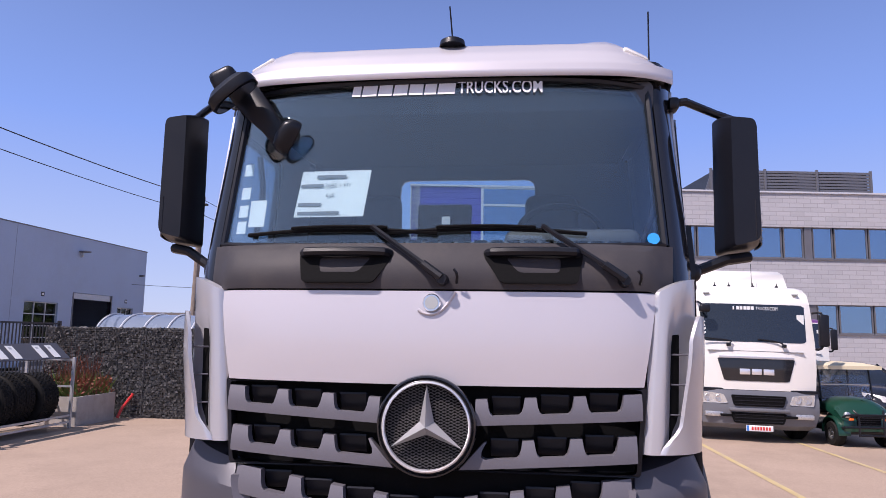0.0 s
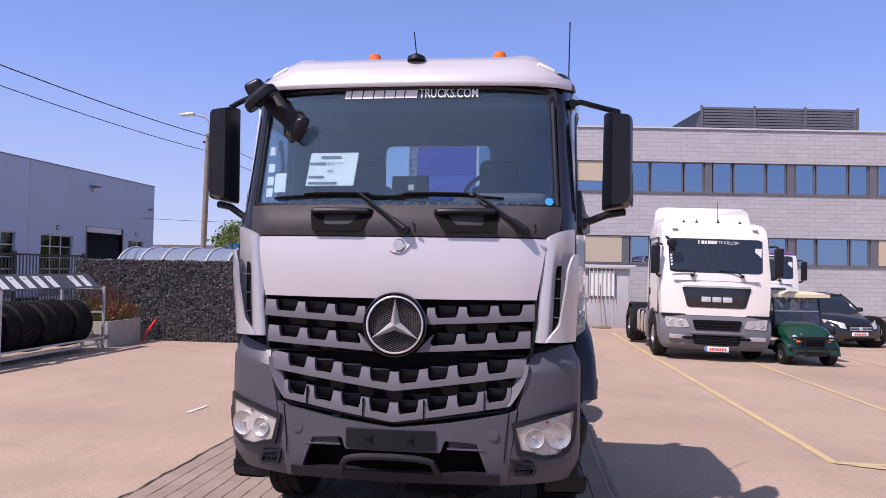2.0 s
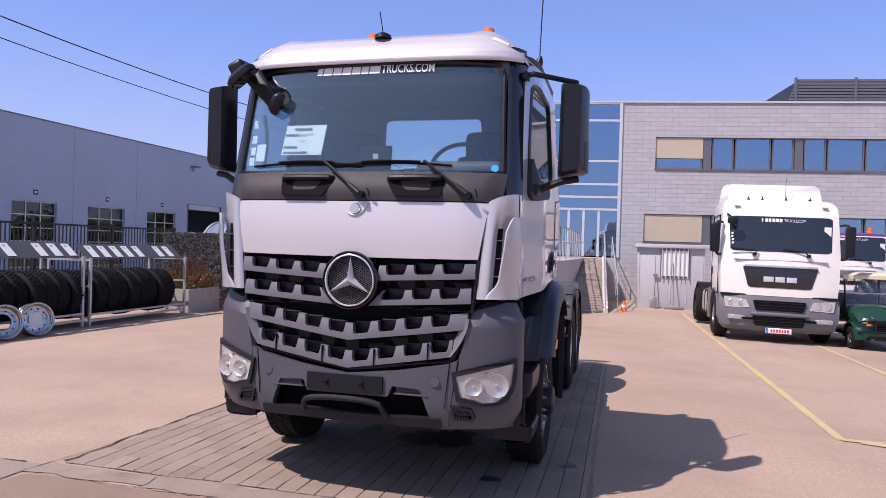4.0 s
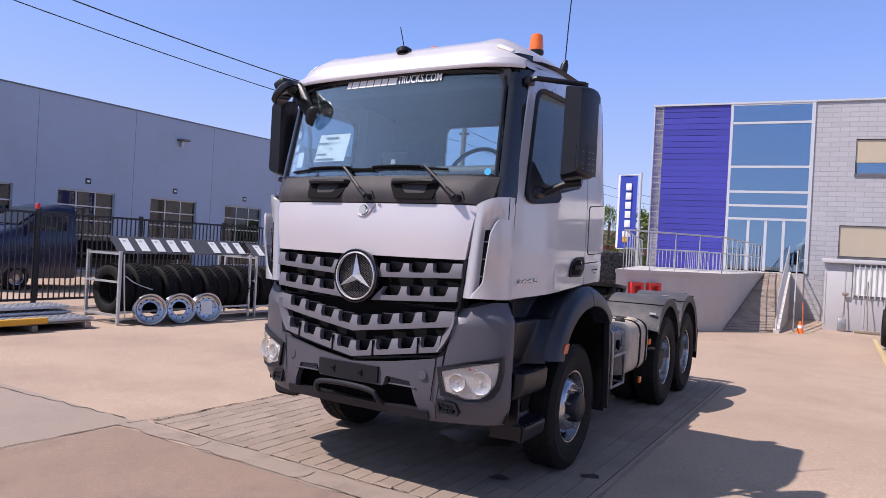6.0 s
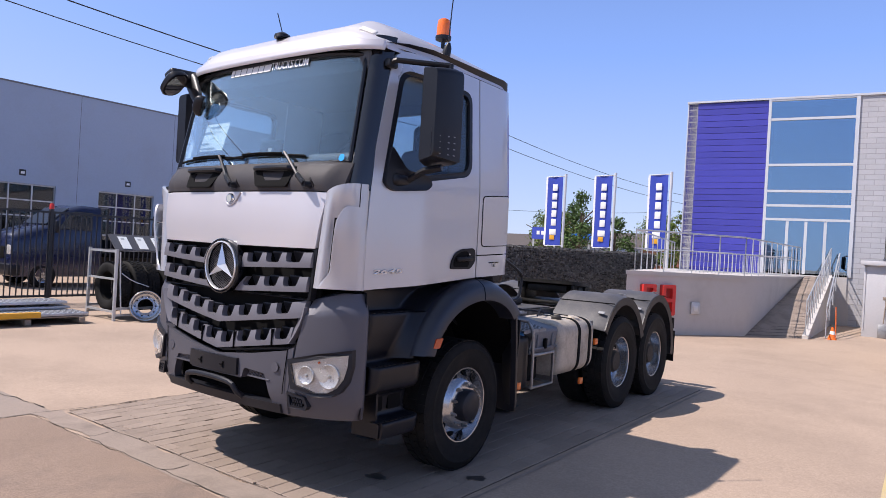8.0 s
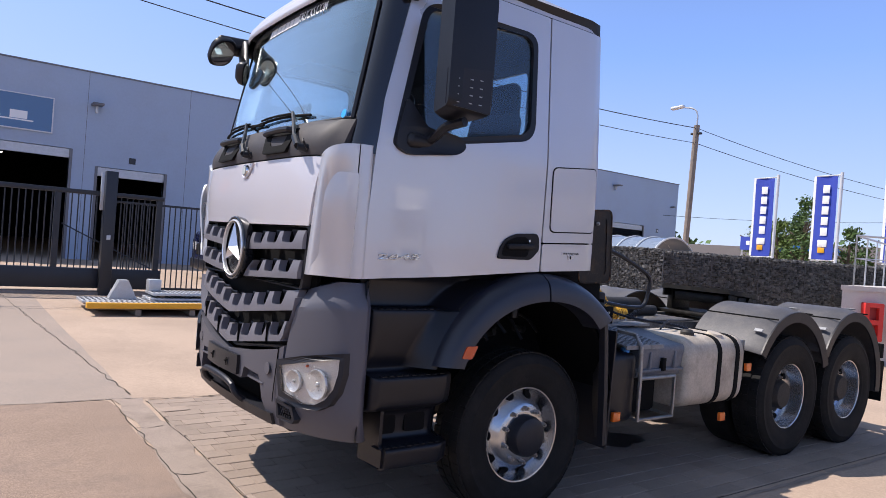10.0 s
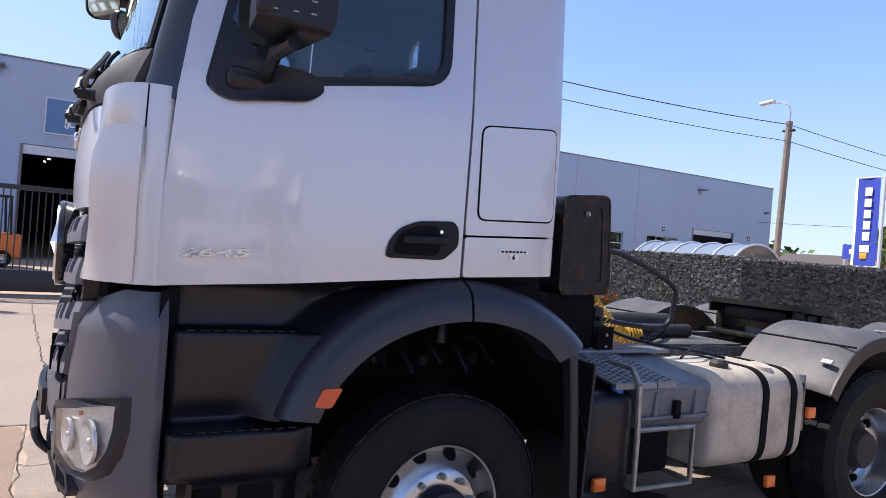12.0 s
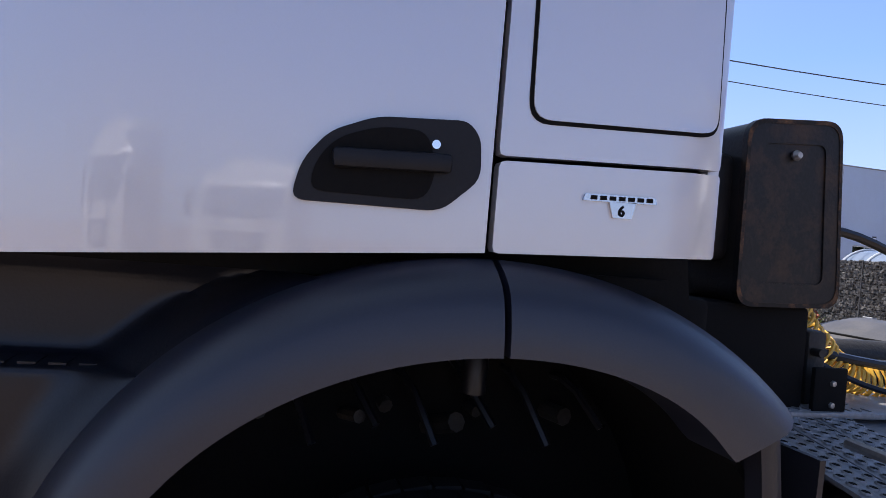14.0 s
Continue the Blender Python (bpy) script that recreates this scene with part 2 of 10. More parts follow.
M = dict(
    silver=surf("silver_paint", (0.525, 0.522, 0.548), 0.30, metal=0.38, var=0.025, scale=1.5, fine=500, bump=0.004, coat=1.0, shine=0.02),
    # same cab paint, with the sunlit front's lighter, warmer tone in its colour
    silver_sunny=surf("silver_paint_sunlit_tone", (0.60, 0.575, 0.60), 0.38, metal=0.25, var=0.025, scale=1.5, fine=500, bump=0.006, coat=0.7, shine=0.03),
    anthracite=surf("anthracite_plastic", (0.017, 0.0175, 0.023), 0.42, var=0.10, scale=2.0, fine=220, bump=0.05, spec=0.3),
    amber=surf("deep_amber_lens", (0.50, 0.065, 0.012), 0.25, var=0.12, scale=30, fine=120, bump=0.08, coat=0.4),
    # blue of the reflected sky is put into the arch's base colour
    archgrey=surf("arch_plastic", (0.0155, 0.0170, 0.0275), 0.40, var=0.10, scale=2.0, fine=220, bump=0.05, spec=0.55),
    cowl=surf("dark_cowl_plastic", (0.048, 0.045, 0.050), 0.58, var=0.12, scale=2.5, fine=220, bump=0.06, spec=0.22, dirt=(0.10, 0.085, 0.075), dirt_amount=0.35, dirt_scale=3),
    bumper=surf("grey_bumper_plastic", (0.087, 0.086, 0.105), 0.42, metal=0.15, var=0.08, scale=2.0, fine=240, bump=0.05),
    grille=surf("grey_grille_plastic", (0.142, 0.137, 0.158), 0.48, metal=0.1, var=0.08, scale=3.0, fine=200, bump=0.04),
    # bluish base likewise carries some sky reflection as colour
    black=surf("black_plastic", (0.0082, 0.0088, 0.0130), 0.36, var=0.2, scale=4.0, fine=160, bump=0.06, spec=0.35),
    handle=surf("black_handle_plastic", (0.011, 0.0115, 0.0145), 0.48, var=0.15, scale=9, fine=160, bump=0.06, spec=0.2),
    matt=surf("matt_black", (0.0065, 0.0065, 0.007), 0.8, var=0.2, scale=4.0, fine=90, bump=0.1, spec=0.1),
    gloss=surf("gloss_black", (0.012, 0.012, 0.015), 0.12, var=0.1, scale=2.0, fine=90, bump=0.0, coat=0.5),
    # oil colour, which also darkens the shaded ground by the truck
    oil=surf("oil_stain", (0.035, 0.030, 0.027), 0.45, var=0.35, scale=5, fine=40, bump=0.05, dirt=(0.12, 0.10, 0.085), dirt_amount=0.5, dirt_scale=6),
    rubber=surf("tyre_rubber", (0.010, 0.0097, 0.0097), 0.75, var=0.25, scale=5.0, fine=90, bump=0.15, spec=0.2, dirt=(0.035, 0.031, 0.027), dirt_amount=0.35, dirt_scale=6),
    cast=surf("dark_greasy_metal", (0.030, 0.028, 0.027), 0.65, metal=0.3, var=0.4, scale=7.0, fine=60, bump=0.3, dirt=(0.07, 0.055, 0.04), dirt_amount=0.5, dirt_scale=5),
    rim=surf("silver_rim", (0.48, 0.49, 0.51), 0.24, metal=0.92, var=0.06, scale=6, fine=150, bump=0.03, dirt=(0.22, 0.2, 0.18), dirt_amount=0.3, dirt_scale=7),
    chrome=surf("chrome", (0.75, 0.76, 0.78), 0.08, metal=1.0, var=0.02, scale=4, fine=100, bump=0.0),
    satin=surf("satin_chrome", (0.85, 0.85, 0.87), 0.24, metal=0.65, var=0.03, scale=5, fine=120, bump=0.0),
    badge=surf("dark_chrome_letters", (0.50, 0.51, 0.55), 0.15, metal=0.9, var=0.05, scale=30, fine=120, bump=0.0),
    steel=surf("worn_steel", (0.36, 0.35, 0.34), 0.42, metal=0.8, var=0.15, scale=8, fine=120, bump=0.1, dirt=(0.12, 0.09, 0.07), dirt_amount=0.5, dirt_scale=6),
    treadsteel=surf("dusty_tread_steel", (0.24, 0.245, 0.26), 0.5, metal=0.4, var=0.2, scale=9, fine=90, bump=0.1, dirt=(0.12, 0.10, 0.085), dirt_amount=0.6, dirt_scale=6),
    darkboard=surf("dark_price_board", (0.10, 0.10, 0.11), 0.5, metal=0.3, var=0.1, scale=4, fine=70, bump=0.03),
    zinc=surf("galvanised_steel", (0.52, 0.53, 0.55), 0.45, metal=0.55, var=0.12, scale=9, fine=70, bump=0.05),
    alu=surf("dull_aluminium_tank", (0.49, 0.425, 0.345), 0.55, metal=0.15, var=0.14, scale=5, fine=110, bump=0.08, dirt=(0.22, 0.18, 0.145), dirt_amount=0.75, dirt_scale=2.8, grit=0.08, grain=40),
    case=surf("dusty_grey_case", (0.115, 0.125, 0.15), 0.5, var=0.14, scale=5, fine=90, bump=0.08, dirt=(0.30, 0.28, 0.26), dirt_amount=0.45, dirt_scale=3.5, grit=0.1, grain=50),
    airbox=surf("black_box_plastic", (0.010, 0.010, 0.011), 0.42, var=0.25, scale=5, fine=90, bump=0.08, spec=0.35, dirt=(0.045, 0.035, 0.028), dirt_amount=0.4, dirt_scale=4),
    rustedge=surf("rusty_edge", (0.014, 0.013, 0.013), 0.6, var=0.3, scale=9, fine=80, bump=0.2, spec=0.2, dirt=(0.17, 0.085, 0.04), dirt_amount=0.95, dirt_scale=14),
    rustlid=surf("rusty_black_lid", (0.011, 0.011, 0.0125), 0.45, var=0.25, scale=5, fine=80, bump=0.12, spec=0.25, dirt=(0.085, 0.045, 0.022), dirt_amount=0.5, dirt_scale=10),
    mudguard=surf("grey_mudguard_plastic", (0.072, 0.070, 0.076), 0.55, var=0.16, scale=5, fine=160, bump=0.05, spec=0.4, dirt=(0.16, 0.145, 0.13), dirt_amount=0.4, dirt_scale=5, grit=0.08, grain=60),
    grease=surf("black_grease", (0.010, 0.0095, 0.009), 0.42, var=0.35, scale=8, fine=70, bump=0.3, spec=0.3, dirt=(0.05, 0.042, 0.035), dirt_amount=0.5, dirt_scale=7),
    rail=surf("dusty_frame_paint", (0.06, 0.055, 0.05), 0.6, var=0.3, scale=6, fine=80, bump=0.2, dirt=(0.33, 0.29, 0.25), dirt_amount=0.8, dirt_scale=4),
    lamp=surf("lamp_reflector", (0.62, 0.62, 0.62), 0.30, metal=0.75, var=0.18, scale=45, fine=140, bump=0.35),
    bowl=surf("headlamp_bowl", (0.60, 0.59, 0.57), 0.25, metal=0.35, var=0.12, scale=30, fine=120, bump=0.15),
    clear=glass("clear_lens", (0.97, 0.97, 0.97), 0.02, 0.04),
    screen=glass("windscreen_glass", (0.76, 0.87, 0.92), 0.005, 0.085, 0.006, 1.9, (0.90, 0.98, 1.0)),
    pane=glass("side_window_glass", (0.62, 0.70, 0.74), 0.005, 0.06, 0.004),
    rearpane=glass("rear_window_glass", (0.88, 0.93, 0.95), 0.005, 0.05, 0.004),
    hallglass=glass("hall_door_glass", (0.30, 0.33, 0.36), 0.02, 0.07),
    # blue sheen colour paints a deeper sky reflection than the sky itself gives
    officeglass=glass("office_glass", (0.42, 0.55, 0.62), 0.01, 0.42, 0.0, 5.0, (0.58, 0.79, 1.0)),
    mirror=surf("mirror_glass", (0.85, 0.86, 0.87), 0.02, metal=1.0, var=0.0, bump=0.0),
    orange=surf("orange_lens", (0.80, 0.16, 0.02), 0.2, var=0.08, scale=20, fine=80, bump=0.05, coat=0.4),
    red=surf("red_plastic", (0.62, 0.035, 0.03), 0.35, var=0.1, scale=5, fine=80, bump=0.03),
    white=surf("white_paint", (0.80, 0.775, 0.72), 0.30, var=0.03, scale=2, fine=200, bump=0.01, coat=0.5),
    print=surf("white_print", (0.82, 0.82, 0.82), 0.5, var=0.02, bump=0.0),
    paper=surf("paper", (0.74, 0.76, 0.74), 0.8, var=0.03, scale=8, fine=80, bump=0.02),
    greyprint=surf("grey_print", (0.42, 0.45, 0.45), 0.8, var=0.02, bump=0.0),
    ink=surf("dark_print", (0.16, 0.17, 0.18), 0.8, var=0.02, bump=0.0),
    bluedot=surf("blue_sticker", (0.02, 0.33, 0.85), 0.4, var=0.02, bump=0.0),
    cloth=surf("dark_seat_cloth", (0.035, 0.036, 0.042), 0.9, var=0.15, scale=9, fine=150, bump=0.15, spec=0.2),
    dash=surf("dark_dashboard_plastic", (0.065, 0.068, 0.075), 0.6, var=0.08, scale=5, fine=150, bump=0.08),
    liner=surf("grey_headliner", (0.10, 0.105, 0.115), 0.9, var=0.08, scale=5, fine=120, bump=0.06, spec=0.2),
    yellow=surf("yellow_hose", (0.66, 0.38, 0.05), 0.45, var=0.1, scale=12, fine=90, bump=0.05),
    blue=surf("blue_cap", (0.05, 0.22, 0.62), 0.4, var=0.1, bump=0.03),
    concrete=surf("yard_concrete", (0.395, 0.297, 0.227), 0.85, var=0.15, scale=0.35, fine=30, bump=0.12, spec=0.25, dirt=(0.27, 0.205, 0.16), dirt_amount=0.6, dirt_scale=0.45, grit=0.14, grain=70),
    apron=surf("coarse_aggregate_concrete", (0.275, 0.20, 0.155), 0.9, var=0.26, scale=0.8, fine=180, bump=0.35, spec=0.2, dirt=(0.16, 0.125, 0.108), dirt_amount=0.85, dirt_scale=0.75, grit=0.24, grain=90),
    slab=surf("grey_concrete_slab", (0.30, 0.24, 0.20), 0.85, var=0.14, scale=0.6, fine=60, bump=0.15, spec=0.25, dirt=(0.24, 0.205, 0.18), dirt_amount=0.6, dirt_scale=0.7, grit=0.16, grain=80),
    gutter=surf("worn_gutter_concrete", (0.30, 0.24, 0.20), 0.9, var=0.2, scale=1.2, fine=120, bump=0.25, spec=0.2, dirt=(0.15, 0.12, 0.10), dirt_amount=0.7, dirt_scale=1.3, grit=0.14, grain=110),
    paver=pieced(surf("paver", (0.295, 0.232, 0.188), 0.85, var=0.16, scale=1.2, fine=70, bump=0.25, spec=0.25, dirt=(0.20, 0.158, 0.13), dirt_amount=0.6, dirt_scale=0.8, grit=0.18, grain=110), 0.09),
    pavers=islands(surf("pavers_far", (0.295, 0.232, 0.188), 0.85, var=0.16, scale=1.2, fine=70, bump=0.25, spec=0.25, dirt=(0.20, 0.158, 0.13), dirt_amount=0.6, dirt_scale=0.8, grit=0.18, grain=110), 0.09),
    joint=surf("dark_joint", (0.055, 0.048, 0.042), 0.95, var=0.3, scale=5, fine=90, bump=0.3, spec=0.1),
    roadyellow=surf("worn_yellow_road_paint", (0.52, 0.405, 0.19), 0.8, var=0.15, scale=3, fine=60, bump=0.1, dirt=(0.42, 0.33, 0.24), dirt_amount=0.95, dirt_scale=2.2),
    roadwhite=surf("worn_white_road_paint", (0.66, 0.62, 0.56), 0.8, var=0.1, scale=3, fine=60, bump=0.1, dirt=(0.42, 0.34, 0.28), dirt_amount=0.9, dirt_scale=2.2),
    stone=islands(surf("gabion_stone", (0.098, 0.096, 0.095), 0.9, var=0.25, scale=4, fine=40, bump=0.4, spec=0.2), 0.55),
    wire=surf("gabion_wire", (0.09, 0.09, 0.095), 0.5, metal=0.5, var=0.1, bump=0.0),
    facing=brickwork("grey_facing_blocks", (0.47, 0.465, 0.485), (0.34, 0.335, 0.35), 0.60, 0.19),
    facing_y=surf("grey_render", (0.47, 0.465, 0.485), 0.7, var=0.06, scale=0.6, fine=20, bump=0.03),
    bluepanel=pieced(surf("blue_cladding", (0.055, 0.055, 0.36), 0.42, var=0.05, scale=1.0, fine=60, bump=0.01), 0.10),
    hallwall=surf("hall_cladding", (0.35, 0.43, 0.56), 0.6, var=0.04, scale=0.25, fine=12, bump=0.02, dirt=(0.31, 0.345, 0.42), dirt_amount=0.4, dirt_scale=0.35),
    mullion=surf("grey_window_metal", (0.16, 0.16, 0.175), 0.45, metal=0.3, var=0.05, scale=3, fine=60, bump=0.01),
    lightframe=surf("white_window_metal", (0.62, 0.63, 0.65), 0.4, metal=0.2, var=0.04, bump=0.01),
    blind=surf("beige_blind", (0.52, 0.44, 0.33), 0.8, var=0.05, scale=2, fine=80, bump=0.03),
    # near-black stands in for the shade inside unlit rooms
    dark=surf("unlit_interior_black", (0.02, 0.02, 0.022), 0.9, var=0.2, scale=1, fine=20, bump=0.0, spec=0.1),
    fence=surf("anthracite_fence_paint", (0.028, 0.03, 0.036), 0.42, metal=0.2, var=0.1, scale=3, fine=70, bump=0.03),
    dockwall=surf("dock_concrete", (0.52, 0.49, 0.47), 0.85, var=0.10, scale=0.8, fine=50, bump=0.12, spec=0.25, dirt=(0.33, 0.30, 0.28), dirt_amount=0.5, dirt_scale=0.8, grit=0.1, grain=60),
    planter=surf("planter_concrete", (0.40, 0.37, 0.345), 0.85, var=0.12, scale=3, fine=60, bump=0.15, dirt=(0.27, 0.25, 0.22), dirt_amount=0.6, dirt_scale=2.5, grit=0.15, grain=80),
    timber=surf("grey_weathered_timber", (0.25, 0.205, 0.165), 0.85, var=0.25, scale=4, fine=50, bump=0.3, spec=0.2),
    polewood=surf("pole_wood", (0.24, 0.20, 0.17), 0.85, var=0.25, scale=5, fine=50, bump=0.3, spec=0.2),
    cable=surf("cable_black", (0.02, 0.02, 0.022), 0.6, var=0.1, bump=0.0),
    leaf=islands(surf("leaf_green", (0.055, 0.10, 0.025), 0.6, var=0.25, scale=2, fine=30, bump=0.0, spec=0.3), 0.45),
    leaf2=islands(surf("light_leaf_green", (0.105, 0.15, 0.03), 0.6, var=0.25, scale=2, fine=30, bump=0.0, spec=0.3), 0.4),
    redleaf=islands(surf("red_flower_leaf", (0.21, 0.065, 0.035), 0.6, var=0.25, scale=9, fine=50, bump=0.0, spec=0.3), 0.45),
    bark=surf("bark", (0.10, 0.075, 0.055), 0.9, var=0.3, scale=6, fine=40, bump=0.4, spec=0.2),
    purple=surf("purple_paint", (0.12, 0.02, 0.16), 0.3, var=0.05, bump=0.01, coat=0.5),
    green=surf("dark_green_cart_plastic", (0.006, 0.045, 0.028), 0.3, var=0.06, scale=3, fine=90, bump=0.02, coat=0.3),
    cream=surf("cream_cart_roof", (0.66, 0.58, 0.40), 0.5, var=0.05, scale=3, fine=60, bump=0.02),
    carblack=surf("black_car_paint", (0.012, 0.012, 0.014), 0.15, var=0.05, bump=0.0, coat=0.8),
    darkglass=surf("tinted_vehicle_glass", (0.016, 0.022, 0.03), 0.04, var=0.1, scale=1, fine=20, bump=0.0, coat=0.6),
    forkorange=surf("orange_truck_paint", (0.62, 0.16, 0.03), 0.4, var=0.08, bump=0.01),
    tread=surf("light_grey_panel", (0.42, 0.43, 0.45), 0.5, var=0.08, bump=0.02),
    manGrey=surf("grey_truck_plastic", (0.15, 0.155, 0.175), 0.45, var=0.06, scale=2, fine=150, bump=0.03),
    vanblue=surf("dark_blue_paint", (0.008, 0.012, 0.045), 0.22, var=0.05, bump=0.0, coat=0.5),
    flagblue=surf("blue_flag_cloth", (0.03, 0.06, 0.40), 0.7, var=0.06, scale=2, fine=60, bump=0.03),
    signblue=surf("blue_sign_panel", (0.10, 0.20, 0.36), 0.5, var=0.04, scale=1, fine=40, bump=0.0),
    brickred=surf("brick_house_wall", (0.30, 0.13, 0.09), 0.85, var=0.15, scale=1, fine=20, bump=0.05),
    rooftile=surf("dark_roof_tiles", (0.09, 0.075, 0.07), 0.8, var=0.2, scale=2, fine=20, bump=0.1),
    beam_yellow=surf("yellow_beam_paint", (0.72, 0.36, 0.02), 0.45, var=0.08, scale=4, fine=80, bump=0.03),
)


# ---- shape helpers ----
def bmnew():
    return bmesh.new()


def finish(bm, angle=35.0):
    bmesh.ops.remove_doubles(bm, verts=bm.verts[:], dist=0.00002)
    bmesh.ops.recalc_face_normals(bm, faces=bm.faces[:])
    lim = radians(angle)
    for f in bm.faces:
        f.smooth = True
    for e in bm.edges:
        e.smooth = len(e.link_faces) == 2 and e.calc_face_angle(3.0) < lim


def part(name, bm, material, parent=None, label="", angle=35.0, clean=True):
    """Links bm as one mesh object, under a thing or a part."""
    if clean:
        finish(bm, angle)
    me = bpy.data.meshes.new(name)
    bm.to_mesh(me)
    bm.free()
    me.materials.append(material)
    ob = new(name, me)
    ob.parent = parent
    if label:
        ob["label"] = label
    return ob


def thing(name, label, category, at=(0, 0, 0), turn=0.0, group="", kind=""):
    ob = new(name)
    ob.matrix_basis = pose(*at, 0, 0, turn)
    ob.empty_display_size = 0.2
    return tagged(ob, label, category, group, kind)


def box(bm, x0, x1, y0, y1, z0, z1, bevel=0.0, seg=2, m=None):
    vs = [bm.verts.new((x, y, z)) for x in (x0, x1) for y in (y0, y1) for z in (z0, z1)]
    q = [(0, 1, 3, 2), (4, 6, 7, 5), (0, 4, 5, 1), (2, 3, 7, 6), (0, 2, 6, 4), (1, 5, 7, 3)]
    fs = [bm.faces.new([vs[i] for i in f]) for f in q]
    allv = vs
    if bevel:
        es = list({e for f in fs for e in f.edges})
        r = bmesh.ops.bevel(bm, geom=es, offset=bevel, segments=seg, profile=0.5, affect="EDGES", clamp_overlap=True)
        allv = list({v for f in r["faces"] for v in f.verts} | {v for v in vs if v.is_valid})
    if m is not None:
        bmesh.ops.transform(bm, matrix=m, verts=allv)
    return allv


def boxed(*a, **k):
    bm = bmnew()
    box(bm, *a, **k)
    return bm


def ring(bm, c, ax, r, n, phase=0.0):
    ax = Vector(ax).normalized()
    side = ax.orthogonal().normalized()
    up = ax.cross(side)
    return [bm.verts.new(Vector(c) + r * (math.cos(phase + 2 * math.pi * i / n) * side + math.sin(phase + 2 * math.pi * i / n) * up)) for i in range(n)]


def bridge(bm, a, b):
    n = len(a)
    for i in range(n):
        bm.faces.new((a[i], a[(i + 1) % n], b[(i + 1) % n], b[i]))


def cyl(bm, p0, p1, r0, r1=None, n=12):
    r1 = r0 if r1 is None else r1
    p0, p1 = Vector(p0), Vector(p1)
    a, b = ring(bm, p0, p1 - p0, r0, n), ring(bm, p1, p1 - p0, r1, n)
    bridge(bm, a, b)
    bm.faces.new(a[::-1])
    bm.faces.new(b)


def tube(bm, pts, r, n=8, smooth=0):
    """A round bar along the points; smooth: times to round its bends."""
    pts = [Vector(p) for p in pts]
    for _ in range(smooth):
        out = [pts[0]]
        for a, b in zip(pts, pts[1:]):
            out += [a.lerp(b, 0.25), a.lerp(b, 0.75)]
        pts = out + [pts[-1]]
    prev, side = None, None
    for i, p in enumerate(pts):
        d = (pts[min(i + 1, len(pts) - 1)] - pts[max(i - 1, 0)]).normalized()
        side = d.orthogonal().normalized() if side is None else (side - d * side.dot(d)).normalized()
        up = d.cross(side)
        now = [bm.verts.new(p + r * (math.cos(2 * math.pi * k / n) * side + math.sin(2 * math.pi * k / n) * up)) for k in range(n)]
        if prev:
            bridge(bm, prev, now)
        else:
            bm.faces.new(now[::-1])
        prev = now
    bm.faces.new(prev)


def tubed(pts, r, n=8, smooth=0):
    bm = bmnew()
    tube(bm, pts, r, n, smooth)
    return bm


def lathe(bm, prof, c, ax, n=32, close=False):
    """Turns a profile of (radius, height) about an axis through c."""
    ax = Vector(ax).normalized()
    rows = []
    for r, h in prof:
        p = Vector(c) + ax * h
        rows.append([bm.verts.new(p)] if r < 1e-6 else ring(bm, p, ax, r, n))
    pairs = list(zip(rows, rows[1:])) + ([(rows[-1], rows[0])] if close else [])
    for a, b in pairs:
        if len(a) == 1 and len(b) == 1:
            continue
        if len(a) == 1:
            for i in range(n):
                bm.faces.new((a[0], b[i], b[(i + 1) % n]))
        elif len(b) == 1:
            for i in range(n):
                bm.faces.new((a[i], a[(i + 1) % n], b[0]))
        else:
            bridge(bm, a, b)


def turned(prof, c, ax, n=32, close=False):
    bm = bmnew()
    lathe(bm, prof, c, ax, n, close)
    return bm


def patch(bm, f, nu, nv, back):
    """A sheet f(u, v) with thickness: back is the way to its rear face, a vector or a function of (u, v)."""
    bk = back if callable(back) else (lambda u, v: Vector(back))
    A, B = [], []
    for j in range(nv + 1):
        ra, rb = [], []
        for i in range(nu + 1):
            u, v = i / nu, j / nv
            p = Vector(f(u, v))
            ra.append(bm.verts.new(p))
            rb.append(bm.verts.new(p + bk(u, v)))
        A.append(ra)
        B.append(rb)
    for j in range(nv):
        for i in range(nu):
            bm.faces.new((A[j][i], A[j][i + 1], A[j + 1][i + 1], A[j + 1][i]))
            bm.faces.new((B[j][i], B[j + 1][i], B[j + 1][i + 1], B[j][i + 1]))
    edge = [(0, i) for i in range(nu)] + [(j, nu) for j in range(nv)] + [(nv, i) for i in range(nu, 0, -1)] + [(j, 0) for j in range(nv, 0, -1)]
    for k in range(len(edge)):
        (a, b), (c, d) = edge[k], edge[(k + 1) % len(edge)]
        bm.faces.new((A[a][b], B[a][b], B[c][d], A[c][d]))


def patched(f, nu, nv, back):
    bm = bmnew()
    patch(bm, f, nu, nv, back)
    return bm


def plate(bm, loops, to, thick):
    """A plate cut out along 2D loops (the first the outline, the rest holes); to(a, b, d) gives the place at depth d."""
    from_geo = tessellate([[Vector((a, b, 0)) for a, b in lp] for lp in loops])
    flat = [p for lp in loops for p in lp]
    A = [bm.verts.new(to(a, b, 0.0)) for a, b in flat]
    B = [bm.verts.new(to(a, b, thick)) for a, b in flat]
    for t in from_geo:
        try:
            bm.faces.new([A[i] for i in t])
            bm.faces.new([B[i] for i in reversed(t)])
        except ValueError:
            pass
    k = 0
    for lp in loops:
        n = len(lp)
        for i in range(n):
            a, b = k + i, k + (i + 1) % n
            bm.faces.new((A[a], A[b], B[b], B[a]))
        k += n


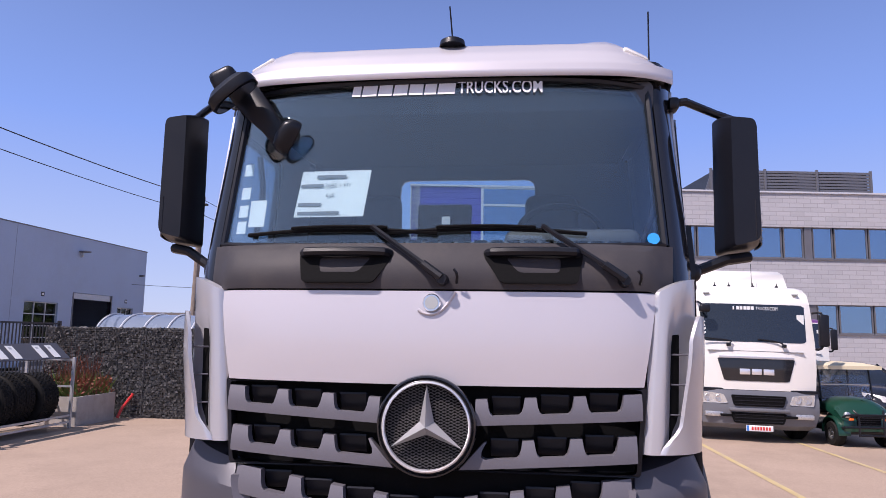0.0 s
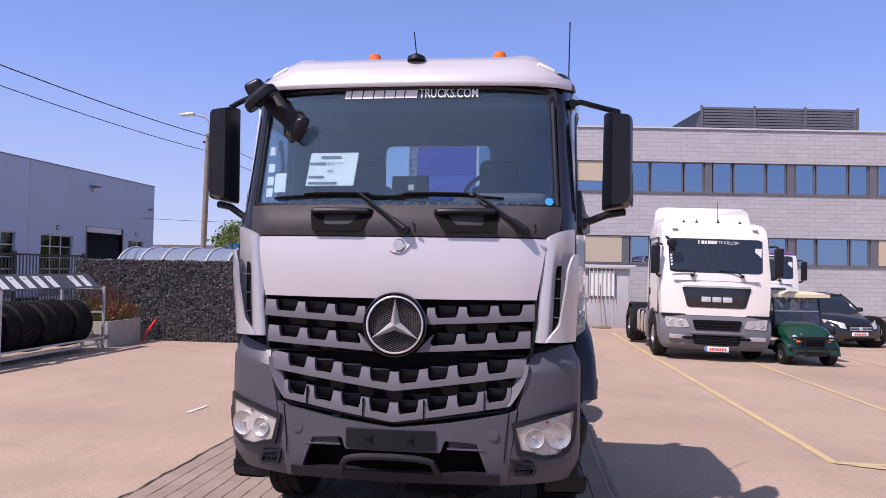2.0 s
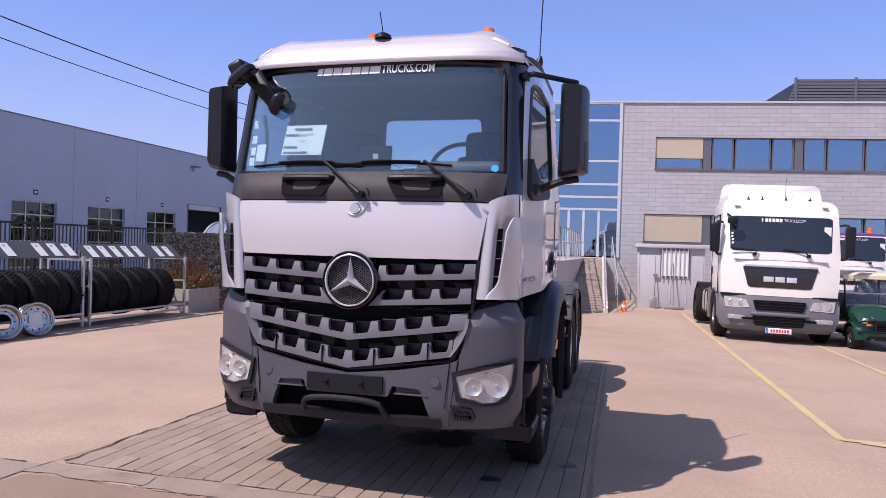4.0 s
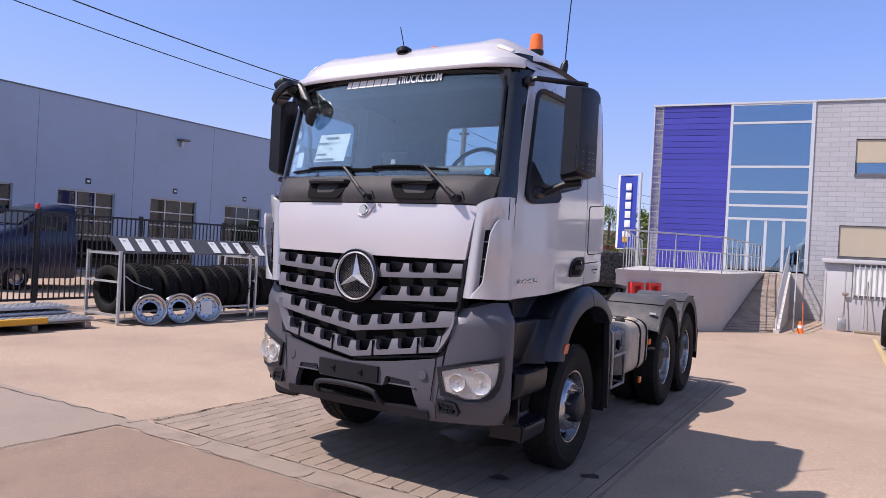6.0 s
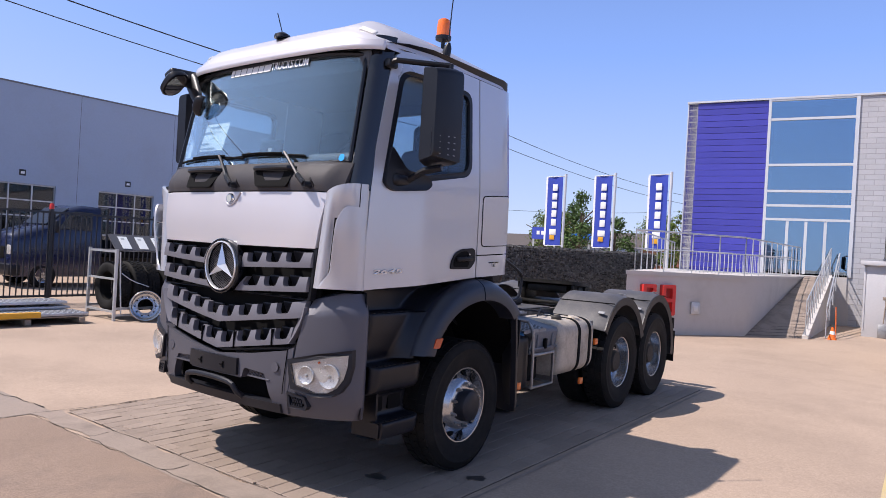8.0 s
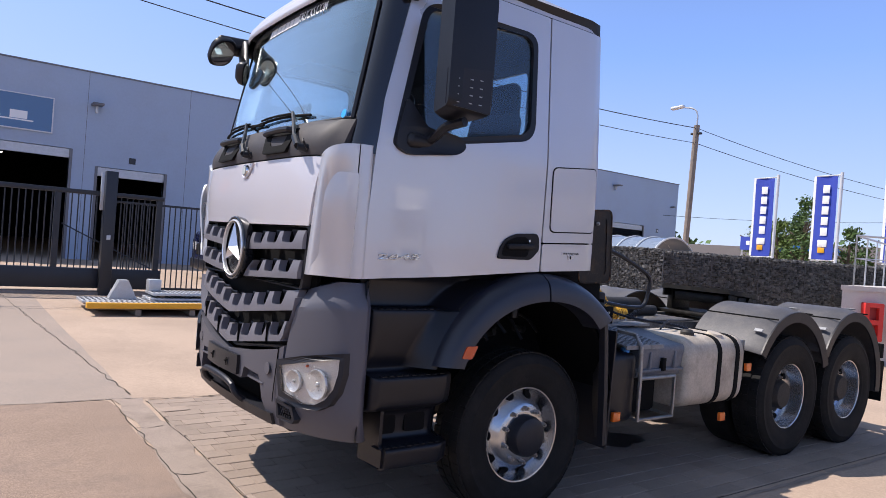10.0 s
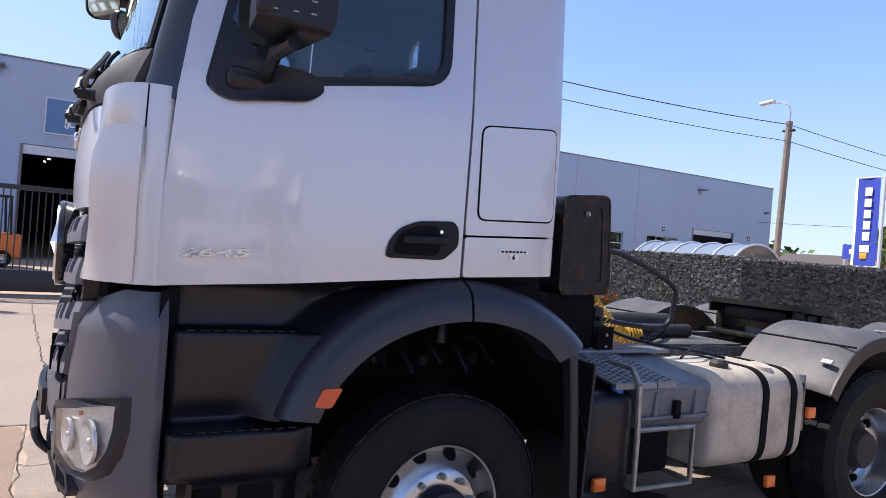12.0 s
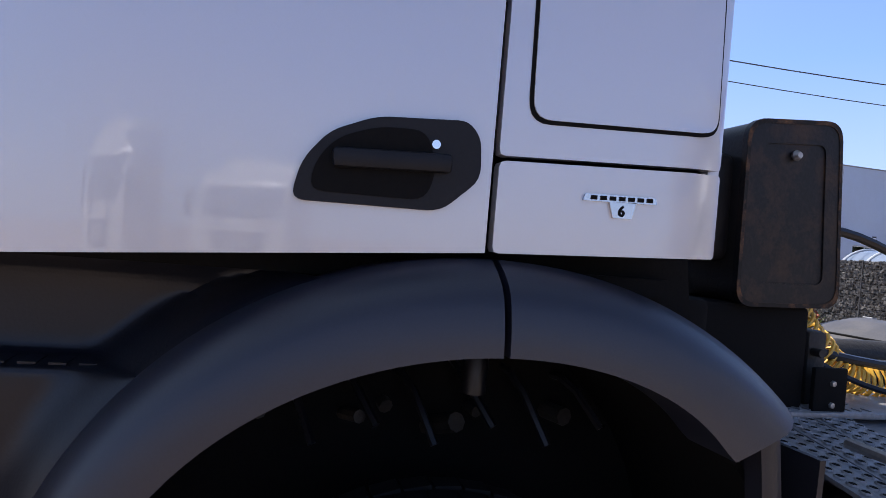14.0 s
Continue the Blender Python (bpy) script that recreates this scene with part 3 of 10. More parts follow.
def gridded(loops, to, thick, step=0.08):
    """The same, cut into a fine grid so that it follows a curved surface."""
    bm = bmnew()
    plate(bm, loops, lambda a, b, d: Vector((a, b, d)), thick)
    flat = [p for lp in loops for p in lp]
    for axis in (0, 1):
        lo, hi = min(p[axis] for p in flat), max(p[axis] for p in flat)
        for k in range(1, int((hi - lo) / step) + 1):
            at, way = [0, 0, 0], [0, 0, 0]
            at[axis], way[axis] = lo + k * step, 1
            bmesh.ops.bisect_plane(bm, geom=bm.verts[:] + bm.edges[:] + bm.faces[:], dist=1e-6, plane_co=at, plane_no=way)
    for v in bm.verts:
        v.co = to(v.co.x, v.co.y, v.co.z)
    return bm


def tessellate(loops):
    from mathutils.geometry import tessellate_polygon
    return tessellate_polygon(loops)


def plated(loops, to, thick):
    bm = bmnew()
    plate(bm, loops, to, thick)
    return bm


def rounded(pts, r, seg=4):
    """A 2D outline with its corners rounded by r (a number, or one for each corner)."""
    out, n = [], len(pts)
    rs = [r] * n if not isinstance(r, (list, tuple)) else r
    for i in range(n):
        p, a, b = Vector(pts[i]), Vector(pts[i - 1]), Vector(pts[(i + 1) % n])
        if rs[i] <= 0:
            out.append(tuple(p))
            continue
        da, db = (a - p), (b - p)
        q = min(rs[i], da.length * 0.48, db.length * 0.48)
        s, e = p + da.normalized() * q, p + db.normalized() * q
        for k in range(seg + 1):
            t = k / seg
            out.append(tuple((1 - t) ** 2 * s + 2 * t * (1 - t) * p + t * t * e))
    return out


def letters(body, size, bold=0.0):
    """The outlines of some text as flat triangles, in its own plane, from the left end of its base line."""
    cu = bpy.data.curves.new("letters", "FONT")
    cu.body, cu.size, cu.offset, cu.extrude = body, size, bold, 0.0
    cu.resolution_u = 3
    ob = new("letters", cu)
    bpy.context.view_layer.update()
    me = bpy.data.meshes.new_from_object(ob.evaluated_get(bpy.context.evaluated_depsgraph_get()))
    bpy.data.objects.remove(ob)
    bm = bmnew()
    bm.from_mesh(me)
    bpy.data.meshes.remove(me)
    return bm


def on_plane(bm, to):
    for v in bm.verts:
        v.co = to(v.co.x, v.co.y)
    return bm


def along_x(y, dy=0.0):
    """Maps plate coordinates (x, z) to an upright plane facing -y."""
    return lambda a, b, d: Vector((a, y + d, b))


def along_y(x, s=1):
    """Maps plate coordinates (y, z) to an upright plane facing s * x."""
    return lambda a, b, d: Vector((x - s * d, a, b))


def G(y):
    """The yard's height: it falls gently from the street."""
    return -0.01 * (min(max(y, -12.0), 24.0) - 1.5)


def GX(x, y):
    """The same, with the fall of the parking bays beside the office and the rise of the street."""
    return G(y) - 0.02 * min(max(x - 5.0, 0.0), 9.0) + 0.015 * min(max(-13.0 - x, 0.0), 7.0)

# ---- the yard ----
def sheet(name, x0, x1, y0, y1, up, m, label, category, nx=1, ny=1, wob=0.0, kind="structure", parent=None):
    """A thin slab that lies on the yard's slope; wob: unevenness of its outline."""
    bm = bmnew()
    rnd = random.Random(len(name) * 7 + int(x0 * 10))
    rows = []
    for j in range(ny + 1):
        row = []
        for i in range(nx + 1):
            x, y = x0 + (x1 - x0) * i / nx, y0 + (y1 - y0) * j / ny
            if wob and (i in (0, nx) or j in (0, ny)):
                x += rnd.uniform(-wob, wob)
                y += rnd.uniform(-wob, wob)
            row.append(bm.verts.new((x, y, GX(x, y) + up)))
        rows.append(row)
    for j in range(ny):
        for i in range(nx):
            bm.faces.new((rows[j][i], rows[j][i + 1], rows[j + 1][i + 1], rows[j + 1][i]))
    ob = part(name, bm, m, parent)
    return tagged(ob, label, category, kind=kind) if parent is None else ob


bm = bmnew()
ys = [-900, -60, -12, 1.5, 24, 60, 900]
cols = [[bm.verts.new((x, y, GX(x, y))) for y in ys] for x in (-900, -20, -13, 5, 14, 900)]
for c, d in zip(cols, cols[1:]):
    for k in range(len(ys) - 1):
        bm.faces.new((c[k], d[k], d[k + 1], c[k + 1]))
ground = tagged(part("ground", bm, M["concrete"]), "pale sandy concrete yard with stains", "ground", kind="structure")
sheet("pavement_apron", -2.55, 6.5, -9.0, -0.21, 0.004, M["apron"], "coarse reddish concrete apron", "pavement", 24, 12, 0.035)
sheet("pavement_slab", -12.0, -2.57, -9.0, -0.02, 0.004, M["slab"], "smooth grey concrete slab", "pavement", 12, 12, 0.015)
sheet("pavement_gutter", -2.54, 6.5, -0.20, 0.07, 0.006, M["gutter"], "worn concrete gutter strip", "pavement", 46, 1, 0.045)
sheet("pavement_strip", 1.60, 1.635, 0.08, 7.08, 0.005, M["gutter"], "narrow drain line in the yard", "pavement", 1, 40, 0.012)
sheet("pavement_bed", -2.40, 1.556, 0.08, 7.08, 0.003, M["joint"], "sandy bed under the pavers", "pavement")


def crack(pts, w=0.012):
    bm = bmnew()
    rnd = random.Random(int(pts[0][0] * 100))
    line = []
    for (a, b), (c, d) in zip(pts, pts[1:]):
        n = max(2, int(math.hypot(c - a, d - b) / 0.12))
        for k in range(n):
            t = k / n
            line.append((a + (c - a) * t + rnd.gauss(0, 0.012), b + (d - b) * t + rnd.gauss(0, 0.012), w * rnd.uniform(0.4, 1.4)))
    prev = None
    for i, (x, y, ww) in enumerate(line):
        q = line[min(i + 1, len(line) - 1)]
        p = line[max(i - 1, 0)]
        d = Vector((q[0] - p[0], q[1] - p[1], 0)).normalized()
        nrm = Vector((-d.y, d.x, 0)) * ww
        now = (bm.verts.new((x + nrm.x, y + nrm.y, G(y) + 0.0085)), bm.verts.new((x - nrm.x, y - nrm.y, G(y) + 0.0085)))
        if prev:
            bm.faces.new((prev[0], now[0], now[1], prev[1]))
        prev = now
    return tagged(part("crack", bm, M["joint"]), "dark crack along a concrete joint", "crack", "cracks in the yard", "structure")


crack([(-2.57, -6), (-2.56, -0.3), (-2.54, 0.1), (-2.44, 1.1), (-2.41, 12)], 0.0035)
crack([(-2.56, -0.205), (-1.2, -0.21), (0.2, -0.20), (2.2, -0.21), (6, -0.205)], 0.0035)
crack([(-2.47, 0.11), (-2.44, 2.0), (-2.41, 7.0)], 0.010)
crack([(-2.44, 0.075), (-0.6, 0.07), (1.5, 0.08), (5.5, 0.08)], 0.004)
for cx in (-1.55, -0.35, 0.9, 2.3):
    crack([(cx, -0.20), (cx + 0.05, -0.06), (cx - 0.03, 0.07)], 0.0035)
crack([(-12, -0.56), (-9.5, -0.42), (-6, -0.21), (-2.6, 0.0)], 0.006)
for i, (a, b) in enumerate((((4.0, 3.25), (3.85, 19.35)), ((6.15, 4.85), (6.0, 16.85)), ((9.2, 8.35), (9.0, 19.15)), ((12.2, 9.55), (11.9, 20.05)), ((4.0, 3.25), (7.6, 3.10)), ((4.15, 3.20), (7.4, 2.15)))):
    bm = bmnew()
    A, B = Vector((*a, 0)), Vector((*b, 0))
    d = (B - A).normalized()
    nr = Vector((-d.y, d.x, 0)) * 0.05
    n = 30
    rows = [(A.lerp(B, k / n) + nr, A.lerp(B, k / n) - nr) for k in range(n + 1)]
    vs = [[bm.verts.new((p.x, p.y, GX(p.x, p.y) + 0.005 + 0.001 * i)) for p in r] for r in rows]
    for p, q in zip(vs, vs[1:]):
        bm.faces.new((p[0], q[0], q[1], p[1]))
    tagged(part("parking_line", bm, M["roadyellow"]), "worn yellow parking line on the yard", "road marking", "yellow parking lines", "structure")
for a, b in (((-3.56, 4.3), (-3.52, 4.8)), ((-4.5, -2.4), (-4.26, -1.05))):
    bm = bmnew()
    A, B = Vector((*a, 0)), Vector((*b, 0))
    d = (B - A).normalized()
    nr = Vector((-d.y, d.x, 0)) * 0.035
    bm.faces.new([bm.verts.new((p.x, p.y, G(p.y) + 0.009)) for p in (A + nr, B + nr, B - nr, A - nr)])
    tagged(part("white_line", bm, M["roadwhite"]), "short worn white line on the yard", "road marking", "white lines", "structure")

# ---- office building ----
FAC = pose(1.4, 25.6, 0, 0, 0, 7.69)
office = thing("office_building", "two-storey grey office building with blue cladding and glazed entrance", "building")
office.matrix_basis = FAC
Z0, ZT = -0.4, 8.22
R_END = 34.0
# facade with its window openings cut through
UP = (5.42, 6.76)
LOW = (2.28, 3.48)
holes = [[(1.75, UP[0]), (R_END - 2, UP[0]), (R_END - 2, UP[1]), (1.75, UP[1])], [(1.34, LOW[0]), (R_END - 2, LOW[0]), (R_END - 2, LOW[1]), (1.34, LOW[1])]]
wall = part("wall", plated([[(0.32, Z0), (R_END, Z0), (R_END, ZT), (0.32, ZT)]] + holes, lambda a, b, d: Vector((a, d, b)), 0.35), M["facing"], office, "wall of large grey facing blocks")
part("side_wall", plated([[(0.30, Z0), (13.0, Z0), (13.0, ZT), (0.30, ZT)]], along_y(R_END, 1), 0.35), M["facing_y"], office)
part("side_wall", plated([[(0.0, Z0), (13.0, Z0), (13.0, ZT), (0.0, ZT)]], along_y(-5.62, -1), 0.35), M["facing_y"], office)
part("back_wall", plated([[(-5.6, Z0), (R_END, Z0), (R_END, ZT), (-5.6, ZT)]], lambda a, b, d: Vector((a, 13.0 + d, b)), 0.3), M["facing_y"], office)
part("roof", boxed(-5.55, R_END - 0.05, 0.05, 13.2, ZT - 0.3, ZT - 0.1), M["mullion"], office, "flat roof")
part("parapet_cap", boxed(-5.68, R_END + 0.06, -0.06, 0.42, ZT, ZT + 0.07), M["lightframe"], office, "pale metal parapet cap")
# inner surfaces in near-black, so the rooms' shade is in their colour
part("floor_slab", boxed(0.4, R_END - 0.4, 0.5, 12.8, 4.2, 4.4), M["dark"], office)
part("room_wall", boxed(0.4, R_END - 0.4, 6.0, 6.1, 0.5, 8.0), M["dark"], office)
# window bands: panes, posts and blinds
for (z0, z1), start, seq in ((UP, 1.75, 0), (LOW, 1.34, 1)):
    u = start
    first = True
    while u < R_END - 2.3:
        if first:
            cells = (("blind", 1.98 if seq == 0 else 2.43),)
        else:
            cells = (("pane", 0.93), ("pane", 1.49), ("pane", 0.92)) if not (seq == 1 and 14.6 < u < 15.3) else (("blind", 2.4),)
        for what, w in cells:
            a, b = u + 0.03, min(u + w - 0.03, R_END - 2.05)
            u += w
            if b - a < 0.2:
                continue
            win = part("window", plated([[(a, z0), (b, z0), (b, z1), (a, z1)], [(a + 0.05, z0 + 0.05), (b - 0.05, z0 + 0.05), (b - 0.05, z1 - 0.05), (a + 0.05, z1 - 0.05)]], lambda p, q, d: Vector((p, 0.10 + d, q)), 0.08), M["mullion"], office, "grey-framed office window")
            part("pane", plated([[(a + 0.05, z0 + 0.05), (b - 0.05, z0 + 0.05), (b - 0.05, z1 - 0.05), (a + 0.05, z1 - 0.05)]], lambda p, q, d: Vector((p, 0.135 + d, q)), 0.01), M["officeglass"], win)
            if what == "blind":
                lo = z0 + (0.45 if seq == 0 else 0.03)
                part("blind", boxed(a - 0.01, b + 0.01, 0.05, 0.09, lo, z1 - 0.03), M["blind"], win, "lowered beige outside blind")
        part("window_post", boxed(u + 0.0, u + 0.32, 0.06, 0.22, z0, z1), M["mullion"], office)
        u += 0.34
        first = False
    part("sill", boxed(start - 0.03, R_END - 1.95, -0.05, 0.12, z0 - 0.06, z0 - 0.003), M["mullion"], office, "grey metal sill")
# blue cladding of boards
for k in range(33):
    z = 0.15 + k * 0.244
    part("board", boxed(-5.62, -2.68, 0.0, 0.06, z + 0.006, min(z + 0.238, ZT - 0.01), 0.008, 1), M["bluepanel"], office)
part("cladding_back", boxed(-5.55, -2.68, 0.062, 0.30, Z0, ZT), M["mullion"], office)
part("cladding_edge", boxed(-5.66, -5.62, -0.02, 0.3, Z0, ZT), M["lightframe"], office)
# glazed entrance
ent = part("entrance", boxed(-2.68, -2.58, -0.05, 0.15, 1.55, ZT), M["lightframe"], office, "tall glazed entrance with white bars")
part("entrance_post", boxed(0.22, 0.34, -0.05, 0.15, 1.55, ZT), M["lightframe"], office)
levels = [1.57, 3.62, 4.15, 4.70, 5.70, 7.45, ZT - 0.02]
for z in levels[1:]:
    part("bar", boxed(-2.6, 0.25, -0.04, 0.10, z - 0.045, z + 0.045), M["lightframe"], ent)
for z0, z1 in zip(levels, levels[1:]):
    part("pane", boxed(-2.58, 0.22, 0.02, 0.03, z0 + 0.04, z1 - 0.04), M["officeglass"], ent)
for u in (-1.83, -1.20, -0.56):
    part("door_frame", boxed(u - 0.05, u + 0.05, -0.02, 0.10, 1.58, 3.56), M["lightframe"], ent)
# near-black back: the entrance's inner shade as colour
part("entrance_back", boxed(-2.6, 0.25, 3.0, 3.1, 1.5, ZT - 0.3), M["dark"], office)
part("base_wall", boxed(-2.68, 0.32, 0.0, 0.35, Z0, 1.55), M["dockwall"], office)
# screened plant room on the roof
plant = part("plant_screen", boxed(8.6, 16.2, 3.2, 8.0, ZT - 0.1, ZT + 0.2), M["mullion"], office, "dark louvred plant screen on the roof")
for k in range(11):
    z = ZT + 0.22 + k * 0.145
    part("louvre_blade", boxed(8.55 - 0.05 * (10 - k), 16.25, 3.15, 3.25, z, z + 0.11, 0, 2, None), M["mullion"], plant)
part("screen_back", boxed(8.7, 16.1, 3.3, 7.9, ZT + 0.2, ZT + 1.78), M["fence"], plant)
for u in (8.5, 11.1, 13.6, 16.2):
    part("screen_post", boxed(u - 0.05, u + 0.05, 3.10, 3.2, ZT, ZT + 1.85), M["mullion"], plant)

# ---- hall across the street ----
hall = thing("industrial_hall", "long pale blue-grey industrial hall with glazed sectional doors", "building", (0, 0, -0.32))
HX, HT = -25.0, 7.62
doors = [(7.30, 9.86), (11.62, 14.15), (15.95, 18.54), (20.35, 22.9), (24.9, 27.6), (29.45, 32.05), (37.6, 39.35)]
gaps = [(-1.62, 2.10, 4.62), (3.10, 5.58, 4.06), (33.3, 36.9, 4.42)]
loops = [[(-30, -0.3), (40.6, -0.6), (40.6, HT), (-30, HT)]]
for a, b in doors:
    loops.append([(a, 0.0), (b, 0.0), (b, 3.75), (a, 3.75)])
for a, b, t in gaps:
    loops.append([(a, -0.15), (b, -0.15), (b, t), (a, t)])
part("wall", plated(loops, along_y(HX, 1), 0.3), M["hallwall"], hall, "smooth pale cladding")
part("end_wall", plated([[(HX - 25, -0.6), (HX - 0.3, -0.6), (HX - 0.3, HT), (HX - 25, HT)]], lambda a, b, d: Vector((a, 40.6 - d, b)), 0.3), M["hallwall"], hall)
part("end_wall", plated([[(HX - 25, -0.6), (HX - 0.3, -0.6), (HX - 0.3, HT), (HX - 25, HT)]], lambda a, b, d: Vector((a, -30 + d, b)), 0.3), M["hallwall"], hall)
# near-black back wall paints the hall's inner darkness
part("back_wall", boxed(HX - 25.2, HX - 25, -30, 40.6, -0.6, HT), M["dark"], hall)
part("roof", boxed(HX - 25, HX - 0.02, -29.9, 40.5, HT - 0.3, HT - 0.15), M["mullion"], hall)
part("eaves_trim", boxed(HX - 0.3, HX + 0.03, -30.02, 40.64, HT, HT + 0.06), M["mullion"], hall, "dark metal edge trim")
part("hall_floor", boxed(HX - 24, HX, -29, 40, 0.1, 0.36), M["dockwall"], hall)
for y in (-20, -10.5, 2.6, 6.4, 10.7, 15.0, 19.4, 23.9, 28.5):
    part("cladding_joint", boxed(HX + 0.0005, HX + 0.003, y - 0.008, y + 0.008, 0, HT), M["mullion"], hall)
for a, b in doors:
    d = part("sectional_door", boxed(HX - 0.16, HX - 0.12, a, b, 0.0, 0.62), M["mullion"], hall, "grey sectional door with glazed rows")
    n = 3
    for i in range(n + 1):
        y = a + (b - a) * i / n
        part("bar", boxed(HX - 0.17, HX - 0.10, y - 0.025, y + 0.025, 0.0, 3.75), M["zinc"], d)
    for k in range(6):
        z = 0.62 + k * 0.62
        part("bar", boxed(HX - 0.17, HX - 0.105, a, b, z - 0.025, z + 0.025), M["zinc"], d)
    part("pane", boxed(HX - 0.15, HX - 0.14, a, b, 0.62, 3.75), M["hallglass"], d)
    part("door_number", boxed(HX, HX + 0.02, (a + b) / 2 - 0.12, (a + b) / 2 + 0.12, 4.05, 4.29), M["fence"], hall, "small dark number plate")
    part("number_bar", boxed(HX + 0.021, HX + 0.024, (a + b) / 2 - 0.07, (a + b) / 2 + 0.07, 4.12, 4.22), M["print"], hall)
for a, b, t in gaps:
    part("door_jamb", boxed(HX - 0.28, HX + 0.02, a - 0.10, a, -0.12, t), M["mullion"], hall)
    part("door_jamb", boxed(HX - 0.28, HX + 0.02, b, b + 0.10, -0.12, t), M["mullion"], hall)
    part("raised_shutter", boxed(HX - 0.25, HX - 0.05, a, b, t - 0.35, t - 0.02), M["zinc"], hall)
part("door_number", boxed(HX, HX + 0.02, 4.2, 4.44, 4.30, 4.54), M["fence"], hall)
sgn = part("wall_sign", boxed(HX, HX + 0.06, -0.98, 1.44, 5.12, 6.36), M["signblue"], hall, "framed blue sign with a pallet truck picture")
for (y0, y1, z0, z1) in ((-1.02, 1.48, 6.36, 6.40), (-1.02, 1.48, 5.08, 5.12), (-1.02, -0.98, 5.12, 6.36), (1.44, 1.48, 5.12, 6.36)):
    part("sign_edge", boxed(HX, HX + 0.08, y0, y1, z0, z1), M["lightframe"], sgn)
for (y0, y1, z0, z1) in ((-0.36, -0.31, 5.45, 6.05), (-0.33, -0.18, 5.42, 5.55), (-0.2, 0.85, 5.40, 5.45), (0.10, 0.65, 5.47, 5.76)):
    part("sign_picture", boxed(HX + 0.06, HX + 0.066, y0, y1, z0, z1), M["print"], sgn)
bm = turned([(0.04, 0), (0.08, 0), (0.08, 0.006), (0.04, 0.006)], (HX + 0.06, -0.30, 5.42), (1, 0, 0), 16, True)
part("sign_picture", bm, M["print"], sgn)
for y, z in ((2.9, 6.35), (17.4, 6.6), (33.6, 6.75), (-2.5, 7.2)):
    bm = boxed(HX + 0.02, HX + 0.55, y - 0.20, y + 0.20, z, z + 0.10, 0.03)
    fl = part("wall_light", bm, M["mullion"], hall, "small grey floodlight")
    part("bracket", boxed(HX, HX + 0.20, y - 0.04, y + 0.04, z - 0.25, z + 0.02), M["zinc"], fl)
for y, z in ((39.9, 5.9),):
    part("camera_box", boxed(HX, HX + 0.3, y - 0.1, y + 0.1, z, z + 0.12, 0.02), M["mullion"], hall)
glow = bpy.data.materials.new("lamp_glow")
glow.use_nodes = True
glow.node_tree.nodes["Principled BSDF"].inputs["Emission Color"].default_value = (1.0, 0.93, 0.82, 1)
glow.node_tree.nodes["Principled BSDF"].inputs["Emission Strength"].default_value = 2.5
for y in (-0.35, 1.25):
    for k in range(5):
        ob = thing("hall_lamp", "small bright ceiling lamp inside the hall", "lamp", (HX - 5 - 2.2 * k, y - 0.25 * k, 4.73), group="lamps in the hall")
        part("lens", boxed(-0.25, 0.25, -0.06, 0.06, -0.04, 0.0, 0.01), glow, ob)
        part("hanger", tubed([(0, 0, 0), (0, 0, HT - 0.3 - 5.05)], 0.012, 6), M["mullion"], ob)

# ---- the silver tractor unit ----
truck = thing("tractor_truck", "silver three-axle tractor truck with dark grey bumper and black mirrors", "truck")


def side_x(z, y=1.2):
    """Half width of the cab at a height and length; the front and rear corners turn in."""
    k = min(1.0, max(0.0, (y - 0.25) / 0.55))
    return 1.125 + 0.11 * k * k * (3 - 2 * k) - 0.065 * max(0.0, z - 2.25) / 0.95 - 0.03 * max(0.0, (y - 1.90) / 0.063) ** 2


def hood_y(x):
    a = min(1.0, abs(x) / 1.15)
    return 0.0 + 0.05 * a ** 2 + 0.24 * a ** 9


def bump_y(x):
    a = min(1.0, abs(x) / 1.22)
    return -0.045 + 0.167 * a ** 2 + 0.20 * a ** 9


def screen_y(x, z):
    a = min(1.0, abs(x) / 1.08)
    return 0.085 + 0.175 * (z - 2.3) / 0.83 + 0.06 * a ** 2 + 0.10 * a ** 6


def lerp(a, b, t):
    return a + (b - a) * t


INWARD = (0, 0.03, 0)
# hood
hood = part("hood", patched(lambda u, v: ((2 * u - 1) * lerp(0.873, 0.938, v), hood_y((2 * u - 1) * lerp(0.873, 0.938, v)) + 0.008 * v - 0.012 * math.sin(math.pi * v),
                                         lerp(1.738, 2.118, v) - 0.006 * (1 - v) * (1 - (2 * u - 1) ** 2)), 28, 6, INWARD), M["silver_sunny"], truck, "silver flat front hood")
bm = turned([(0, -0.008), (0.034, -0.008), (0.038, -0.002), (0.038, 0.01), (0, 0.01)], (0.012, -0.012, 2.068), (0, 1, 0), 24)
badge = part("badge", bm, M["chrome"], hood, "small round chrome badge")
bm = turned([(0, -0.0105), (0.027, -0.0105), (0.027, -0.008), (0, -0.008)], (0.012, -0.012, 2.068), (0, 1, 0), 20)
part("badge_disc", bm, M["greyprint"], hood)
bm = tubed([(x, hood_y(x) - 0.005 + 0.008 * (z - 1.738) / 0.38 - 0.012 * math.sin(math.pi * (z - 1.738) / 0.38), z) for x, z in ((-0.045, 2.040), (-0.02, 2.023), (0.02, 2.020), (0.055, 2.038), (0.082, 2.072), (0.108, 2.115))], 0.0065, 8, 2)
part("hood_crease", bm, M["silver_sunny"], hood, "raised crease beside the badge")
